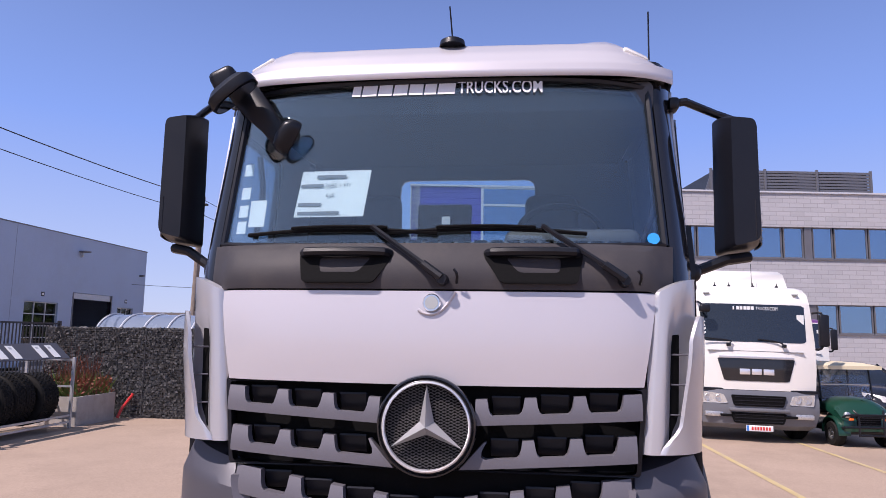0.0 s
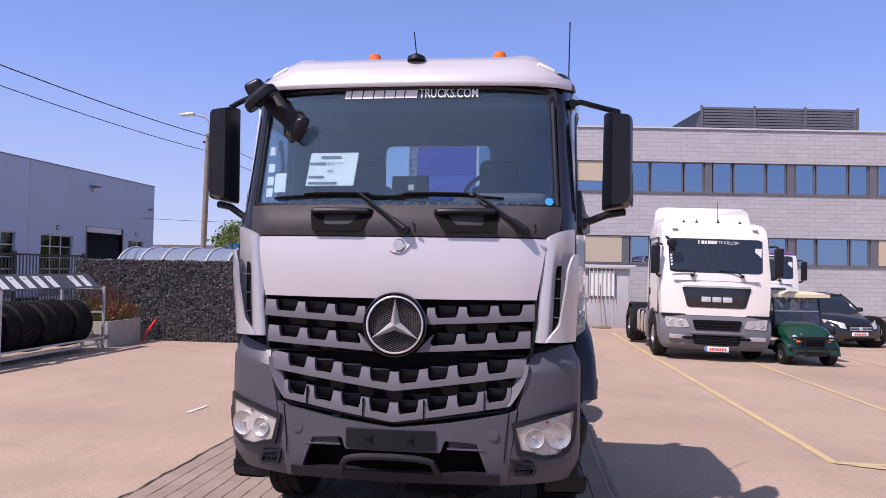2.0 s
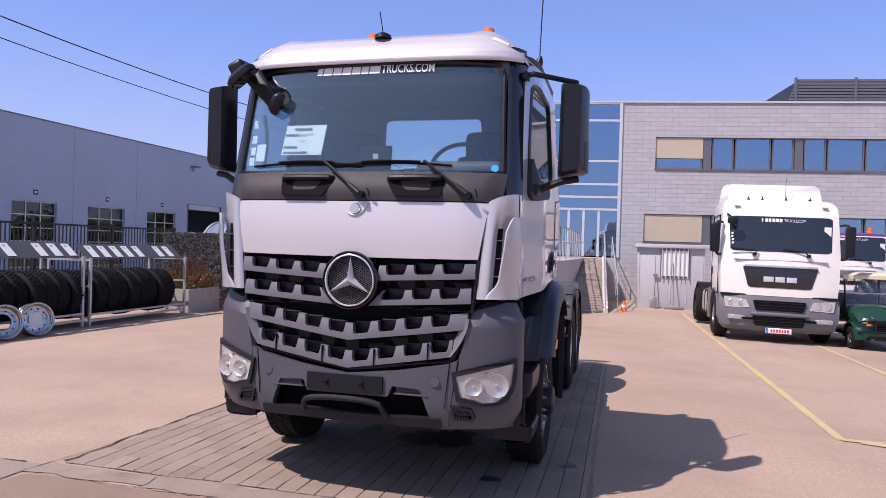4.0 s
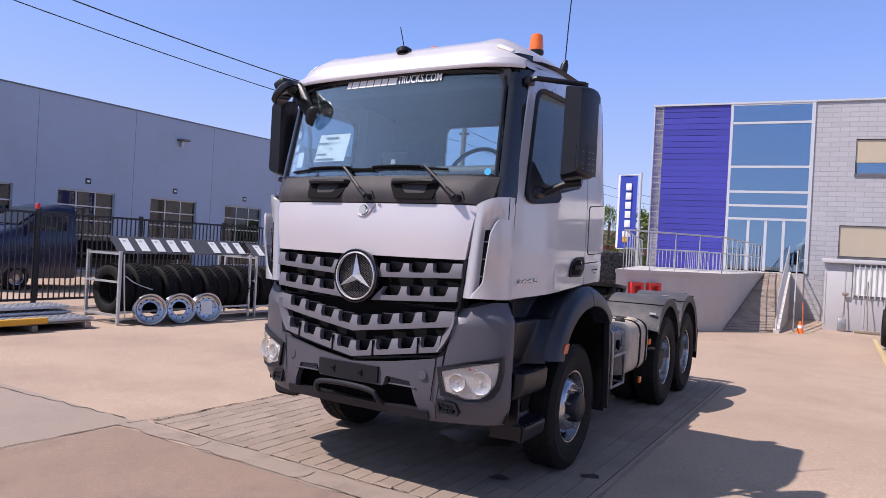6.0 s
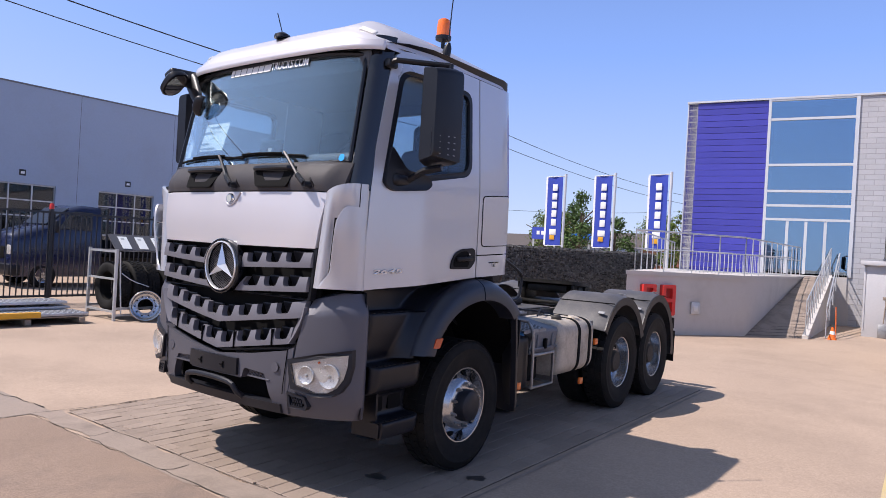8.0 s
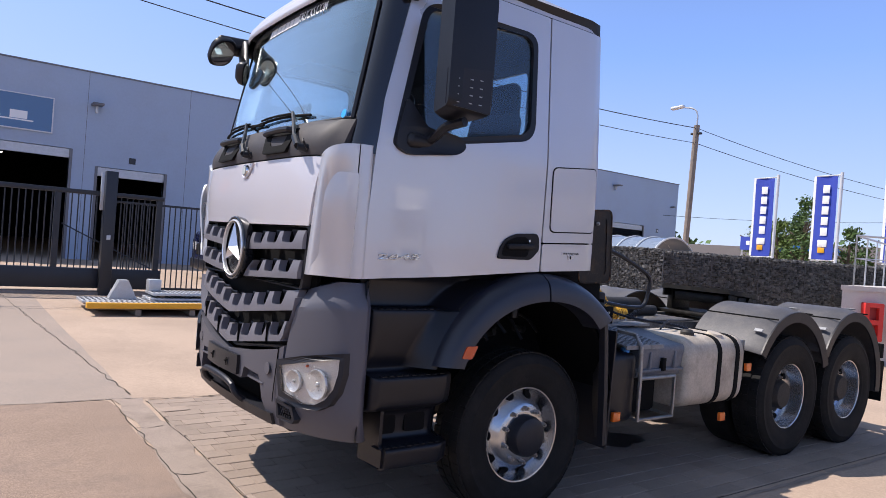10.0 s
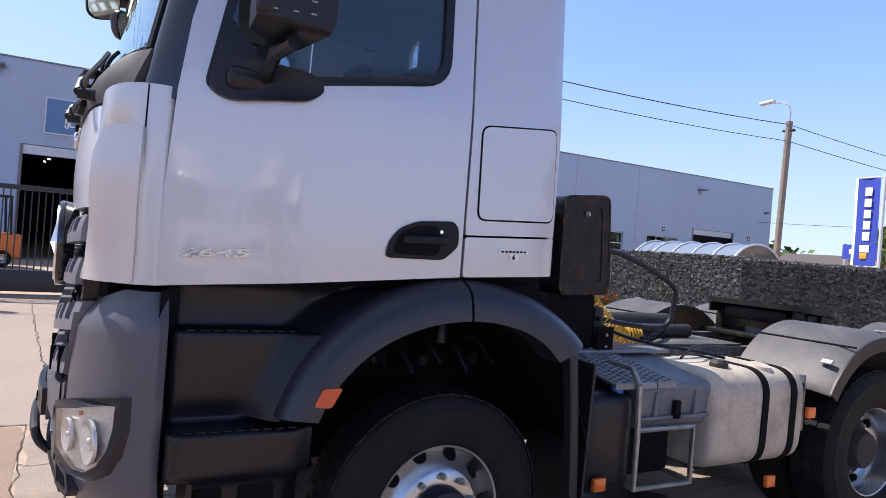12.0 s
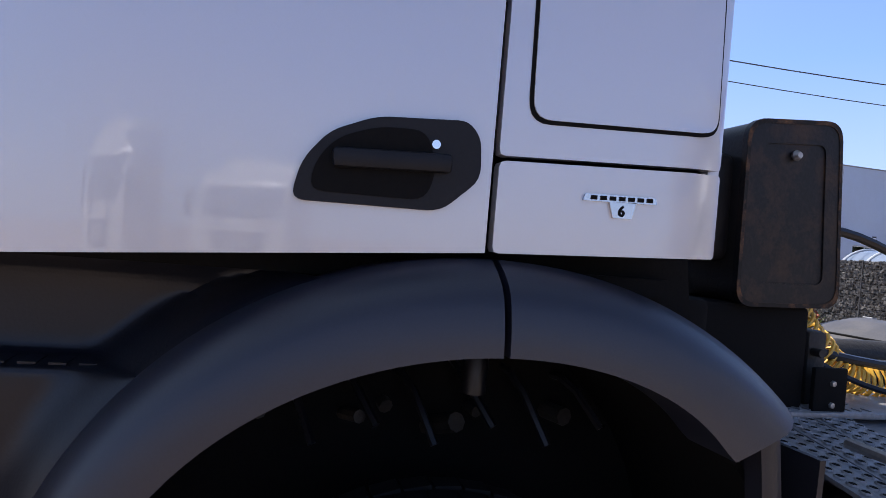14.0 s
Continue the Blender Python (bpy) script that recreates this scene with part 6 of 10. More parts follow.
part("tablet_mark", bm, M["greyprint"], truck)
bm = bmnew()
pts = [(0.58 + 0.22 * math.cos(t), 0.66 + 0.12 * math.sin(t), 2.44 + 0.185 * math.sin(t)) for t in [2 * math.pi * k / 28 for k in range(29)]]
tube(bm, pts, 0.017, 8)
for t in (0.2, math.pi - 0.2, -math.pi / 2):
    tube(bm, [(0.58, 0.68, 2.43), (0.58 + 0.21 * math.cos(t), 0.66 + 0.12 * math.sin(t), 2.44 + 0.18 * math.sin(t))], 0.014, 6)
part("steering_wheel", bm, M["black"], truck, "black steering wheel")
for s in (-1, 1):
    c = 0.58 * s
    bm = bmnew()
    box(bm, c - 0.25, c + 0.25, 0.95, 1.45, 1.90, 2.05, 0.05, 2)
    box(bm, c - 0.24, c + 0.24, -0.07, 0.07, 0.0, 0.62, 0.06, 2, Matrix.Translation((0, 1.46, 2.02)) @ pose(0, 0, 0, -10, 0, 0))
    box(bm, c - 0.17, c + 0.17, 1.55, 1.67, 2.58, 2.86, 0.06, 3)
    box(bm, c - 0.15, c + 0.15, 1.05, 1.40, 1.54, 1.92, 0.02)
    part("seat", bm, M["cloth"], truck, "dark cloth cab seat")
bm = tubed([(0.93, 0.40, 2.35), (1.0, 0.37, 2.55), (0.99, 0.37, 2.75)], 0.014, 6, 1)
part("grab_handle", bm, M["black"], truck)
bm = tubed([(-0.93, 0.40, 2.40), (-0.88, 0.36, 2.60), (-0.91, 0.36, 2.80)], 0.016, 6, 1)
part("grab_handle", bm, M["black"], truck)

# mirrors
for s, x0, x1, z0, z1, yc in ((1, 1.33, 1.54, 2.345, 3.03, 0.60), (-1, 1.33, 1.52, 2.385, 3.10, 0.60)):
    o = rounded([(-0.105, z0 - 0.005), (0.105, z0 + 0.03), (0.105, z1 - 0.015), (-0.095, z1 + 0.0)], [0.03, 0.05, 0.05, 0.02], 5)
    cx = s * (x0 + x1) / 2

    def shell_m(a, b, d, s=s, cx=cx, yc=yc, z0=z0, z1=z1):
        k = d / 0.16
        sc = 1 - 0.42 * (1 - k) ** 2.4
        zc = (z0 + z1) / 2
        return Vector((cx + s * a * sc, yc - 0.13 + k * lerp(0.17, 0.25, (a + 0.105) / 0.21), zc + (b - zc) * (1 - 0.09 * (1 - k) ** 2)))
    bm = bmnew()
    prev = None
    for d in (0.0, 0.012, 0.028, 0.05, 0.08, 0.12, 0.16):
        now = [bm.verts.new(shell_m(a, b, d)) for a, b in o]
        if prev:
            bridge(bm, prev, now)
        else:
            bm.faces.new(now[::-1])
        prev = now
    bm.faces.new(prev)
    mir = part("mirror", bm, M["black"], truck, "black door mirror", 40)
    inner_o = [(a * 0.88, (z0 + z1) / 2 + (b - (z0 + z1) / 2) * 0.95) for a, b in o]
    part("mirror_glass", plated([inner_o], lambda a, b, d, s=s, cx=cx, yc=yc: Vector((cx + s * a, yc - 0.126 + lerp(0.17, 0.25, (a + 0.105) / 0.21) - d, b)), 0.004), M["mirror"], mir, "mirror glass")
    # lower outer cover with slots, wrapped round the housing's outer edge
    def skin(q, z, lift, s=s, cx=cx, yc=yc, z0=z0, z1=z1):
        """Point on the housing's outer corner: q runs from the front face round to the rear edge."""
        p = shell_m(0.105 * min(1.0, 0.35 + q * 1.3), z, 0.16 * max(0.0, q - 0.25) / 0.75)
        return p + Vector((s * lift * min(1, q * 1.6), -lift * max(0.0, 1 - q * 1.6), 0))
    part("mirror_cover", patched(lambda u, v: skin(lerp(0.22, 0.97, u), lerp(z0 + 0.035, z0 + 0.235 + 0.03 * u, v), 0.005), 12, 4, (-0.004 * s, 0.004, 0)), M["anthracite"], mir)
    bm = bmnew()
    for i in range(3):
        for j in range(4):
            p = skin(0.42 + 0.17 * i, z0 + 0.06 + j * 0.042 + i * 0.006, 0.007)
            box(bm, p.x - 0.002, p.x + 0.002, p.y - 0.009, p.y + 0.009, p.z - 0.0025, p.z + 0.0025)
    part("mirror_slot", bm, M["steel"], mir)["kind"] = "stuff"
    bm = tubed([(s * 1.09, 0.43, z1 + 0.02), (s * 1.16, 0.44, z1 + 0.035), (s * (x0 + 0.02), yc + 0.02, z1 + 0.030), (s * (x1 - 0.10), yc + 0.09, z1 + 0.026)], 0.020, 8)
    tube(bm, [(s * (x1 - 0.10), yc + 0.09, z1 + 0.035), (s * (x1 - 0.10), yc + 0.09, z1 - 0.02)], 0.022, 8)
    box(bm, min(s * 1.08, s * 1.13), max(s * 1.08, s * 1.13), 0.40, 0.50, z1 - 0.01, z1 + 0.05, 0.015)
    part("mirror_arm", bm, M["black"], mir, "black mirror arm")
    bm = tubed([(s * 1.14, 0.52, 2.245), (s * 1.22, 0.58, 2.26), (s * (x0 + 0.03), yc - 0.03, z0 - 0.03), (s * (x1 - 0.06), yc, z0 - 0.01)], 0.026, 8)
    box(bm, min(s * 1.10, s * 1.22), max(s * 1.10, s * 1.22), 0.44, 0.66, 2.20, 2.29, 0.035, 3)
    part("mirror_arm", bm, M["black"], mir, "black mirror arm")
# kerb and front mirrors on the passenger side
bm = bmnew()
box(bm, -0.062, 0.062, -0.15, 0.17, -0.058, 0.058, 0.03, 3, Matrix.Translation((-1.005, 0.20, 3.105)) @ pose(0, 0, 0, 6, -28, 6))
fm = part("front_mirror", bm, M["black"], truck, "black front and kerb mirrors on a curved arm")
# tapered arm down in front of the glass
down, flat = Vector((0.66, -0.145, -0.73)).normalized(), Vector((0.73, 0.10, 0.66)).normalized()
rings = []
for k, w in ((0.0, 0.062), (0.05, 0.072), (0.16, 0.066), (0.27, 0.052), (0.36, 0.050), (0.40, 0.040)):
    c = Vector((-0.985, 0.255, 3.115)) + down * k
    rings.append([c + flat * (w * math.cos(t)) + Vector((0, 0.028 * math.sin(t), 0)) for t in [2 * math.pi * i / 16 for i in range(16)]])
bm = bmnew()
rows = [[bm.verts.new(v) for v in r] for r in rings]
for p, q in zip(rows, rows[1:]):
    bridge(bm, p, q)
bm.faces.new(rows[0][::-1])
bm.faces.new(rows[-1])
part("mirror_arm", bm, M["black"], fm)
for c, face, along, w, h in (((-0.945, 0.075, 3.035), (0.62, 0.22, -0.74), (0.76, 0.0, 0.63), 0.125, 0.098), ((-0.705, 0.165, 2.845), (0.72, 0.60, -0.30), (0.45, -0.2, 0.86), 0.088, 0.040)):
    bm = bmnew()
    ay = Vector(face).normalized()
    ax = (Vector(along) - ay * ay.dot(Vector(along))).normalized()
    az = ax.cross(ay)
    mtx = Matrix.Translation(c) @ Matrix((ax, ay, az)).transposed().to_4x4()
    rows = []
    for d, k in ((-0.05, 0.35), (-0.04, 0.7), (-0.015, 0.95), (0.02, 1.0), (0.03, 0.97)):
        rows.append([bm.verts.new(mtx @ Vector((w * k * math.copysign(abs(math.cos(t)) ** 0.7, math.cos(t)), d, h * k * math.copysign(abs(math.sin(t)) ** 0.7, math.sin(t))))) for t in [2 * math.pi * i / 24 for i in range(24)]])
    for a, b in zip(rows, rows[1:]):
        bridge(bm, a, b)
    bm.faces.new(rows[0][::-1])
    bm.faces.new(rows[-1])
    part("mirror_head", bm, M["black"], fm)
    bm = bmnew()
    bm.faces.new([bm.verts.new(mtx @ Vector((w * 0.9 * math.cos(t), 0.034, h * 0.9 * math.sin(t)))) for t in [2 * math.pi * i / 24 for i in range(24)]])
    part("mirror_glass", bm, M["mirror"], fm)


# wheels
def tyre_profile(r, w):
    half = [(0.298, 0.40), (0.32, 0.46), (0.335, 0.475), (0.36, 0.485), (0.365, 0.492), (r * 0.80, 0.515), (r * 0.865, 0.51), (r * 0.87, 0.516), (r * 0.885, 0.515), (r * 0.89, 0.505), (r * 0.935, 0.475), (r * 0.97, 0.435), (r * 0.99, 0.39), (r, 0.33)]
    return [(a, -w * b) for a, b in half] + [(a, w * b) for a, b in half[::-1]]


def road_wheel(name, cx, cy, cz, s, dual=False, r=0.55, parent=truck):
    """s: the way its outer face looks along x."""
    w = 0.285
    cx0 = cx - s * w * 0.5
    bm = turned(tyre_profile(r, w), (cx0, cy, cz), (s, 0, 0), 56)
    if dual:
        lathe(bm, tyre_profile(r, w), (cx0 - s * 0.34, cy, cz), (s, 0, 0), 40)
    wheel = part(name, bm, M["rubber"], parent, "black tyre on a silver steel rim", 50)
    bm = bmnew()
    for k in range(48):
        t = 2 * math.pi * k / 48
        for off in (-0.085, 0.0, 0.085):
            p = Vector((cx0 + off, cy + (r + 0.004) * math.cos(t + off * 0.6), cz + (r + 0.004) * math.sin(t + off * 0.6)))
            box(bm, -0.030, 0.030, -0.030, 0.030, -0.007, 0.0025, 0, 2, Matrix.Translation(p) @ Matrix.Rotation(t - math.pi / 2, 4, "X"))
    part("tread_block", bm, M["rubber"], wheel, clean=False)
    if not dual:
        prof = [(0.300, -0.05), (0.305, 0.0), (0.300, 0.012), (0.291, 0.010), (0.283, -0.02), (0.277, -0.05), (0.264, -0.075), (0.245, -0.06), (0.20, 0.0), (0.185, 0.012), (0.13, 0.014), (0.125, 0.0), (0.0, 0.0)]
        hubp = [(0.128, 0.0), (0.128, 0.06), (0.118, 0.085), (0.10, 0.095), (0.04, 0.10), (0, 0.10)]
        nut_r, nut_h = 0.168, 0.012
    else:
        prof = [(0.300, -0.05), (0.305, 0.0), (0.300, 0.010), (0.291, 0.006), (0.285, -0.03), (0.282, -0.10), (0.262, -0.135), (0.245, -0.15), (0.20, -0.165), (0.12, -0.17), (0.0, -0.17)]
        # widened dark flange: the deep dish's shade and dirt as one colour
        hubp = [(0.222, -0.165), (0.215, -0.150), (0.19, -0.148), (0.14, -0.146), (0.132, -0.06), (0.115, -0.03), (0.0, -0.025)]
        nut_r, nut_h = 0.178, -0.150
    bm = turned(prof, (cx - s * 0.035, cy, cz), (s, 0, 0), 56)
    rim = part("rim", bm, M["rim"], wheel, "silver steel rim", 40)
    part("hub", turned(hubp, (cx - s * 0.035, cy, cz), (s, 0, 0), 32), M["cast"] if dual else M["anthracite"], wheel, "dark hub cap")
    for k in range(10):
        t = 2 * math.pi * (k + 0.5) / 10
        p = Vector((cx - s * 0.035 + s * nut_h, cy + nut_r * math.cos(t), cz + nut_r * math.sin(t)))
        bm = bmnew()
        cyl(bm, p, p + Vector((s * 0.028, 0, 0)), 0.017, 0.015, 6)
        cyl(bm, p + Vector((s * 0.026, 0, 0)), p + Vector((s * 0.042, 0, 0)), 0.009, 0.008, 6)
        part("wheel_nut", bm, M["steel"], wheel)
        t = 2 * math.pi * k / 10
        dd = -0.0605 if not dual else -0.146
        rr = 0.243 if not dual else 0.243
        p = Vector((cx - s * 0.035 + s * dd, cy + rr * math.cos(t), cz + rr * math.sin(t)))
        bm = bmnew()
        if dual:
            cyl(bm, p, p + Vector((s * 0.012, 0, 0)), 0.030, 0.030, 14)
        else:
            way = Vector((s * 0.76, 0.65 * math.cos(t), 0.65 * math.sin(t)))
            cyl(bm, p, p + way * 0.012, 0.031, 0.031, 16)
        part("vent_hole", bm, M["matt"], wheel)
    return wheel


for s in (-1, 1):
    road_wheel("wheel", s * 1.215, 1.465, 0.535, s, False, 0.516)
    road_wheel("wheel", s * 1.205, 4.84, 0.535, s, True)
    road_wheel("wheel", s * 1.205, 6.05, 0.52, s, True)

# chassis
for s in (-1, 1):
    bm = boxed(min(s * 0.36, s * 0.44), max(s * 0.36, s * 0.44), 0.45, 6.95, 0.86, 1.13, 0.006)
    part("frame_rail", bm, M["rail"], truck, "dusty chassis rail")
for y in (0.6, 2.4, 3.3, 4.2, 5.45, 6.3, 6.9):
    part("crossmember", boxed(-0.37, 0.37, y - 0.06, y + 0.06, 0.90, 1.08, 0.01), M["rail"], truck)
for y in (1.465, 4.84, 6.05):
    bm = bmnew()
    cyl(bm, (-0.85, y, 0.53), (0.85, y, 0.53), 0.075, 0.075, 14)
    lathe(bm, [(0, -0.2), (0.17, -0.14), (0.21, 0), (0.17, 0.14), (0, 0.2)], (0.0, y, 0.53), (0, 1, 0), 18)
    box(bm, -0.52, -0.42, y - 0.55, y + 0.55, 0.64, 0.78, 0.02)
    box(bm, 0.42, 0.52, y - 0.55, y + 0.55, 0.64, 0.78, 0.02)
    part("axle", bm, M["cast"], truck, "dark greasy axle with leaf springs")
bm = bmnew()
box(bm, -0.42, 0.42, 0.5, 2.2, 0.75, 1.42, 0.05)
cyl(bm, (0, 2.2, 0.85), (0, 4.5, 0.72), 0.06, 0.06, 12)
for k in range(14):
    a = 0.25 + 0.3 * ((k * 37) % 10) / 10
    y = 0.95 + k * 0.085
    z = 1.02 + 0.32 * ((k * 53) % 10) / 10
    cyl(bm, (a, y, z), (a + 0.18, y + 0.05, z + 0.03 * ((k * 7) % 5 - 2)), 0.018 + 0.003 * (k % 4), None, 8)
part("engine", bm, M["cast"], truck, "dark greasy engine and gearbox")
for k in range(6):
    y = 1.10 + 0.16 * k
    bm = bmnew()
    tube(bm, [(0.50, y, 1.30 - 0.04 * (k % 3)), (0.62, y + 0.05, 1.22), (0.70, y + 0.12, 1.05 + 0.05 * (k % 2))], 0.012, 6, 1)
    part("engine_hose", bm, M["black"], truck)
bm = turned([(0, 0), (0.03, 0.0), (0.032, 0.10), (0.02, 0.12), (0, 0.12)], (0.92, 1.56, 1.24), (0, 0, 1), 12)
part("fluid_bottle", bm, M["black"], truck)

# added underbody masses, which block sunlight from the ground below the chassis
part("transfer_case", boxed(-0.34, 0.34, 2.35, 4.30, 0.52, 0.88, 0.06, 2), M["cast"], truck, "added dark underbody block that keeps light off the ground")
for y in (3.30, 3.85):
    bm = turned([(0, -0.24), (0.10, -0.23), (0.13, -0.19), (0.13, 0.19), (0.10, 0.23), (0, 0.24)], (0.0, y, 1.0), (1, 0, 0), 20)
    part("air_reservoir", bm, M["cast"], truck, "added dark drum that blocks light between the rails")

# behind the cab
lid_o = rounded([(2.475, 1.468), (2.865, 1.482), (2.822, 2.082), (2.470, 2.050)], 0.065, 7)
lid_i = rounded([(2.535, 1.545), (2.795, 1.555), (2.765, 2.0), (2.53, 1.98)], 0.03, 5)
body_o = [(2.668 + (a - 2.668) * 0.975, 1.77 + (b - 1.77) * 0.985) for a, b in lid_o]
airbox = part("air_filter_box", plated([body_o], along_y(0.622, 1), 0.46), M["airbox"], truck, "black air filter box with rusty edges", 40)
part("box_lid", plated([lid_o, lid_i], along_y(0.640, 1), 0.022), M["rustlid"], airbox, "black lid with rusty edges", 30)
lid_in = [(2.66 + (a - 2.66) * 0.935, 1.77 + (b - 1.77) * 0.955) for a, b in lid_o]
part("lid_edge", plated([lid_o, lid_in], along_y(0.643, 1), 0.004), M["rustedge"], airbox, "rust-flecked lid edge")
part("lid_panel", plated([lid_i], along_y(0.634, 1), 0.01), M["rustlid"], airbox)
part("lid_knob", turned([(0, 0), (0.014, 0), (0.017, 0.010), (0.009, 0.024), (0, 0.024)], (0.638, 2.65, 1.953), (1, 0, 0), 14), M["steel"], airbox)
part("box_neck", boxed(0.30, 0.58, 2.30, 2.50, 1.60, 1.95, 0.04, 3), M["airbox"], airbox)
part("box_stand", boxed(0.34, 0.60, 2.36, 2.80, 1.14, 1.48, 0.02), M["matt"], airbox)
bm = tubed([(0.42, 2.80, 1.70), (0.41, 2.95, 1.755), (0.40, 3.18, 1.75), (0.40, 3.60, 1.595), (0.40, 3.70, 1.535), (0.40, 3.71, 1.48), (0.40, 3.665, 1.275), (0.40, 3.53, 1.248), (0.40, 3.0, 1.308), (0.40, 2.93, 1.36), (0.42, 2.90, 1.70)], 0.018, 8, 2)
part("guard_rail", bm, M["black"], truck, "bent black tubular guard rail")
# coiled hose: hangs from the box, then lies in wide turns on the deck
def hose_line(q):
    q = max(q, 0.0)
    drop = math.sin(min(1.0, q * 1.15) * math.pi / 2)
    return Vector((0.37 - 0.03 * q, 2.92 + 0.50 * q ** 1.15, 1.50 - 0.30 * drop))


pts = []
for k in range(19 * 14 + 1):
    t = 2 * math.pi * k / 14
    q = k / 266
    along = (hose_line(q + 0.01) - hose_line(q - 0.01)).normalized()
    up = along.cross(Vector((1, 0, 0)))
    w = 0.048 + 0.014 * q + 0.004 * math.sin(23 * q)
    pts.append(hose_line(q) + Vector((1, 0, 0)) * (w * math.cos(t)) + up * (w * math.sin(t)))
part("air_hose", tubed(pts, 0.0078, 6), M["yellow"], truck, "coiled yellow air hose")
pts = []
for k in range(60 * 4 + 1):
    q = k / 240
    c = Vector((0.46 - 0.42 * math.sin(q * 2.6), 3.36 + 0.58 * math.sin(q * math.pi) ** 0.8 - 0.25 * max(0, q - 0.6), 1.185 + 0.02 * math.sin(q * 5)))
    pts.append((c.x, c.y, c.z))
bm = bmnew()
tube(bm, pts[::6], 0.022, 10)
for a, b in zip(pts[2::4], pts[3::4]):
    d = (Vector(b) - Vector(a)).normalized() * 0.0025
    cyl(bm, Vector(a) - d, Vector(a) + d, 0.027, 0.027, 10)
part("electric_cable", bm, M["black"], truck, "thick black corrugated cable")
bracket = part("bolt_bracket", boxed(0.62, 0.64, 2.80, 2.93, 1.10, 1.29, 0.006), M["matt"], truck, "black bracket plate with two bolts")
for y, z in ((2.87, 1.17), (2.87, 1.24)):
    part("bolt", turned([(0, 0.010), (0.009, 0.008), (0.011, 0.0), (0, 0.0)], (0.640, y, z), (1, 0, 0), 6), M["steel"], bracket)
bm = tubed([(0.45, 2.9, 1.32), (0.5, 3.1, 1.22), (0.6, 3.3, 1.18), (0.75, 3.6, 1.15), (0.80, 3.75, 1.12)], 0.011, 6, 2)
part("cable", bm, M["black"], truck)
bm = tubed([(0.84, 3.30, 1.13), (0.80, 3.45, 1.20), (0.70, 3.65, 1.18), (0.6, 4.0, 1.16)], 0.009, 6, 2)
part("cable", bm, M["black"], truck)
deck = part("deck_plate", boxed(-0.70, 0.66, 2.10, 3.40, 1.13, 1.15, 0.004), M["treadsteel"], truck, "worn steel deck plate")
bm = bmnew()
for i in range(22):
    for j in range(14):
        a, b = -0.62 + j * 0.095, 2.2 + i * 0.04
        box(bm, a - 0.018, a + 0.018, b - 0.004, b + 0.004, 1.15, 1.154)
part("deck_rib", bm, M["treadsteel"], deck)["kind"] = "stuff"
part("valve_block", boxed(0.40, 0.56, 2.84, 2.92, 1.15, 1.40, 0.02), M["cast"], truck)
bm = bmnew()
cyl(bm, (0.56, 2.86, 1.33), (0.60, 2.86, 1.33), 0.014, 0.014, 12)
part("coupling_head", bm, M["cast"], truck)
part("cab_crossbeam", boxed(-0.9, 0.95, 2.05, 2.16, 1.22, 1.50, 0.02), M["matt"], truck)
# step box with perforated top, grey case, tubular step
def case_z(x):
    """Sloping top of the battery case."""
    return lerp(1.125, 1.045, (x - 0.58) / 0.52)


sb = part("battery_box", plated([rounded([(0.58, 0.80), (1.085, 0.80), (1.115, 1.01), (1.10, case_z(1.10)), (0.58, case_z(0.58))], [0.02, 0.03, 0.02, 0.02, 0.02], 4)], along_x(2.70), 0.57), M["case"], truck, "dusty grey battery case", 40)
part("case_rim", boxed(0.57, 1.118, 2.692, 3.278, 0.845, 0.868, 0.008), M["case"], sb)
for y in (2.82, 3.13):
    part("case_rib", boxed(1.085, 1.122, y - 0.012, y + 0.012, 0.868, 1.00, 0.006), M["case"], sb)
part("case_latch", boxed(1.10, 1.132, 2.955, 3.0, 0.85, 0.95, 0.005), M["matt"], sb)
for k in range(3):
    y0 = 2.50 + 0.150 * k
    plank = part("step_tread", patched(lambda u, v: (lerp(0.57, 1.135, u), lerp(y0, y0 + 0.141, v), case_z(lerp(0.57, 1.135, u)) + 0.018 - 0.003 * (abs(2 * v - 1) > 0.99)), 6, 4, (0, 0, -0.012)), M["treadsteel"], truck, "perforated steel tread plank")
    part("tread_lip", patched(lambda u, v: (1.135 + 0.002 * v, lerp(y0, y0 + 0.141, u), case_z(1.135) + 0.018 - 0.030 * v), 2, 2, (-0.006, 0, 0)), M["treadsteel"], plank)
    for name, rings, m in (("tread_collar", [(0.010, 0.002), (0.013, 0.005), (0.016, 0.0)], M["treadsteel"]), ("tread_hole", [(0, 0.003), (0.0115, 0.003), (0.0115, -0.002)], M["matt"])):
        bm = bmnew()
        for i in range(3):
            for j in range(14):
                a, b = 0.595 + j * 0.039 + (i % 2) * 0.019, y0 + 0.026 + i * 0.045
                lathe(bm, rings, (a, b, case_z(a) + 0.018), (0.15, 0, 1), 8)
        part(name, bm, m, plank)["kind"] = "stuff"
part("fluid_tank", boxed(0.66, 1.12, 2.33, 2.68, 0.48, 1.01, 0.07, 4), M["black"], truck, "black fluid tank with blue cap")
part("tank_cap", turned([(0, 0), (0.035, 0), (0.035, 0.03), (0.024, 0.04), (0, 0.04)], (1.045, 2.585, 0.99), (0.5, 0, 0.85), 14), M["blue"], truck, "blue filler cap")
bm = tubed([(1.15, 2.65, 1.05), (1.16, 2.65, 0.79), (1.16, 2.65, 0.505), (1.16, 3.07, 0.505), (1.16, 3.07, 0.815), (1.16, 2.65, 0.815)], 0.016, 8)
tube(bm, [(0.85, 2.65, 0.515), (1.16, 2.65, 0.505)], 0.014, 6)
tube(bm, [(0.85, 3.07, 0.515), (1.16, 3.07, 0.505)], 0.014, 6)
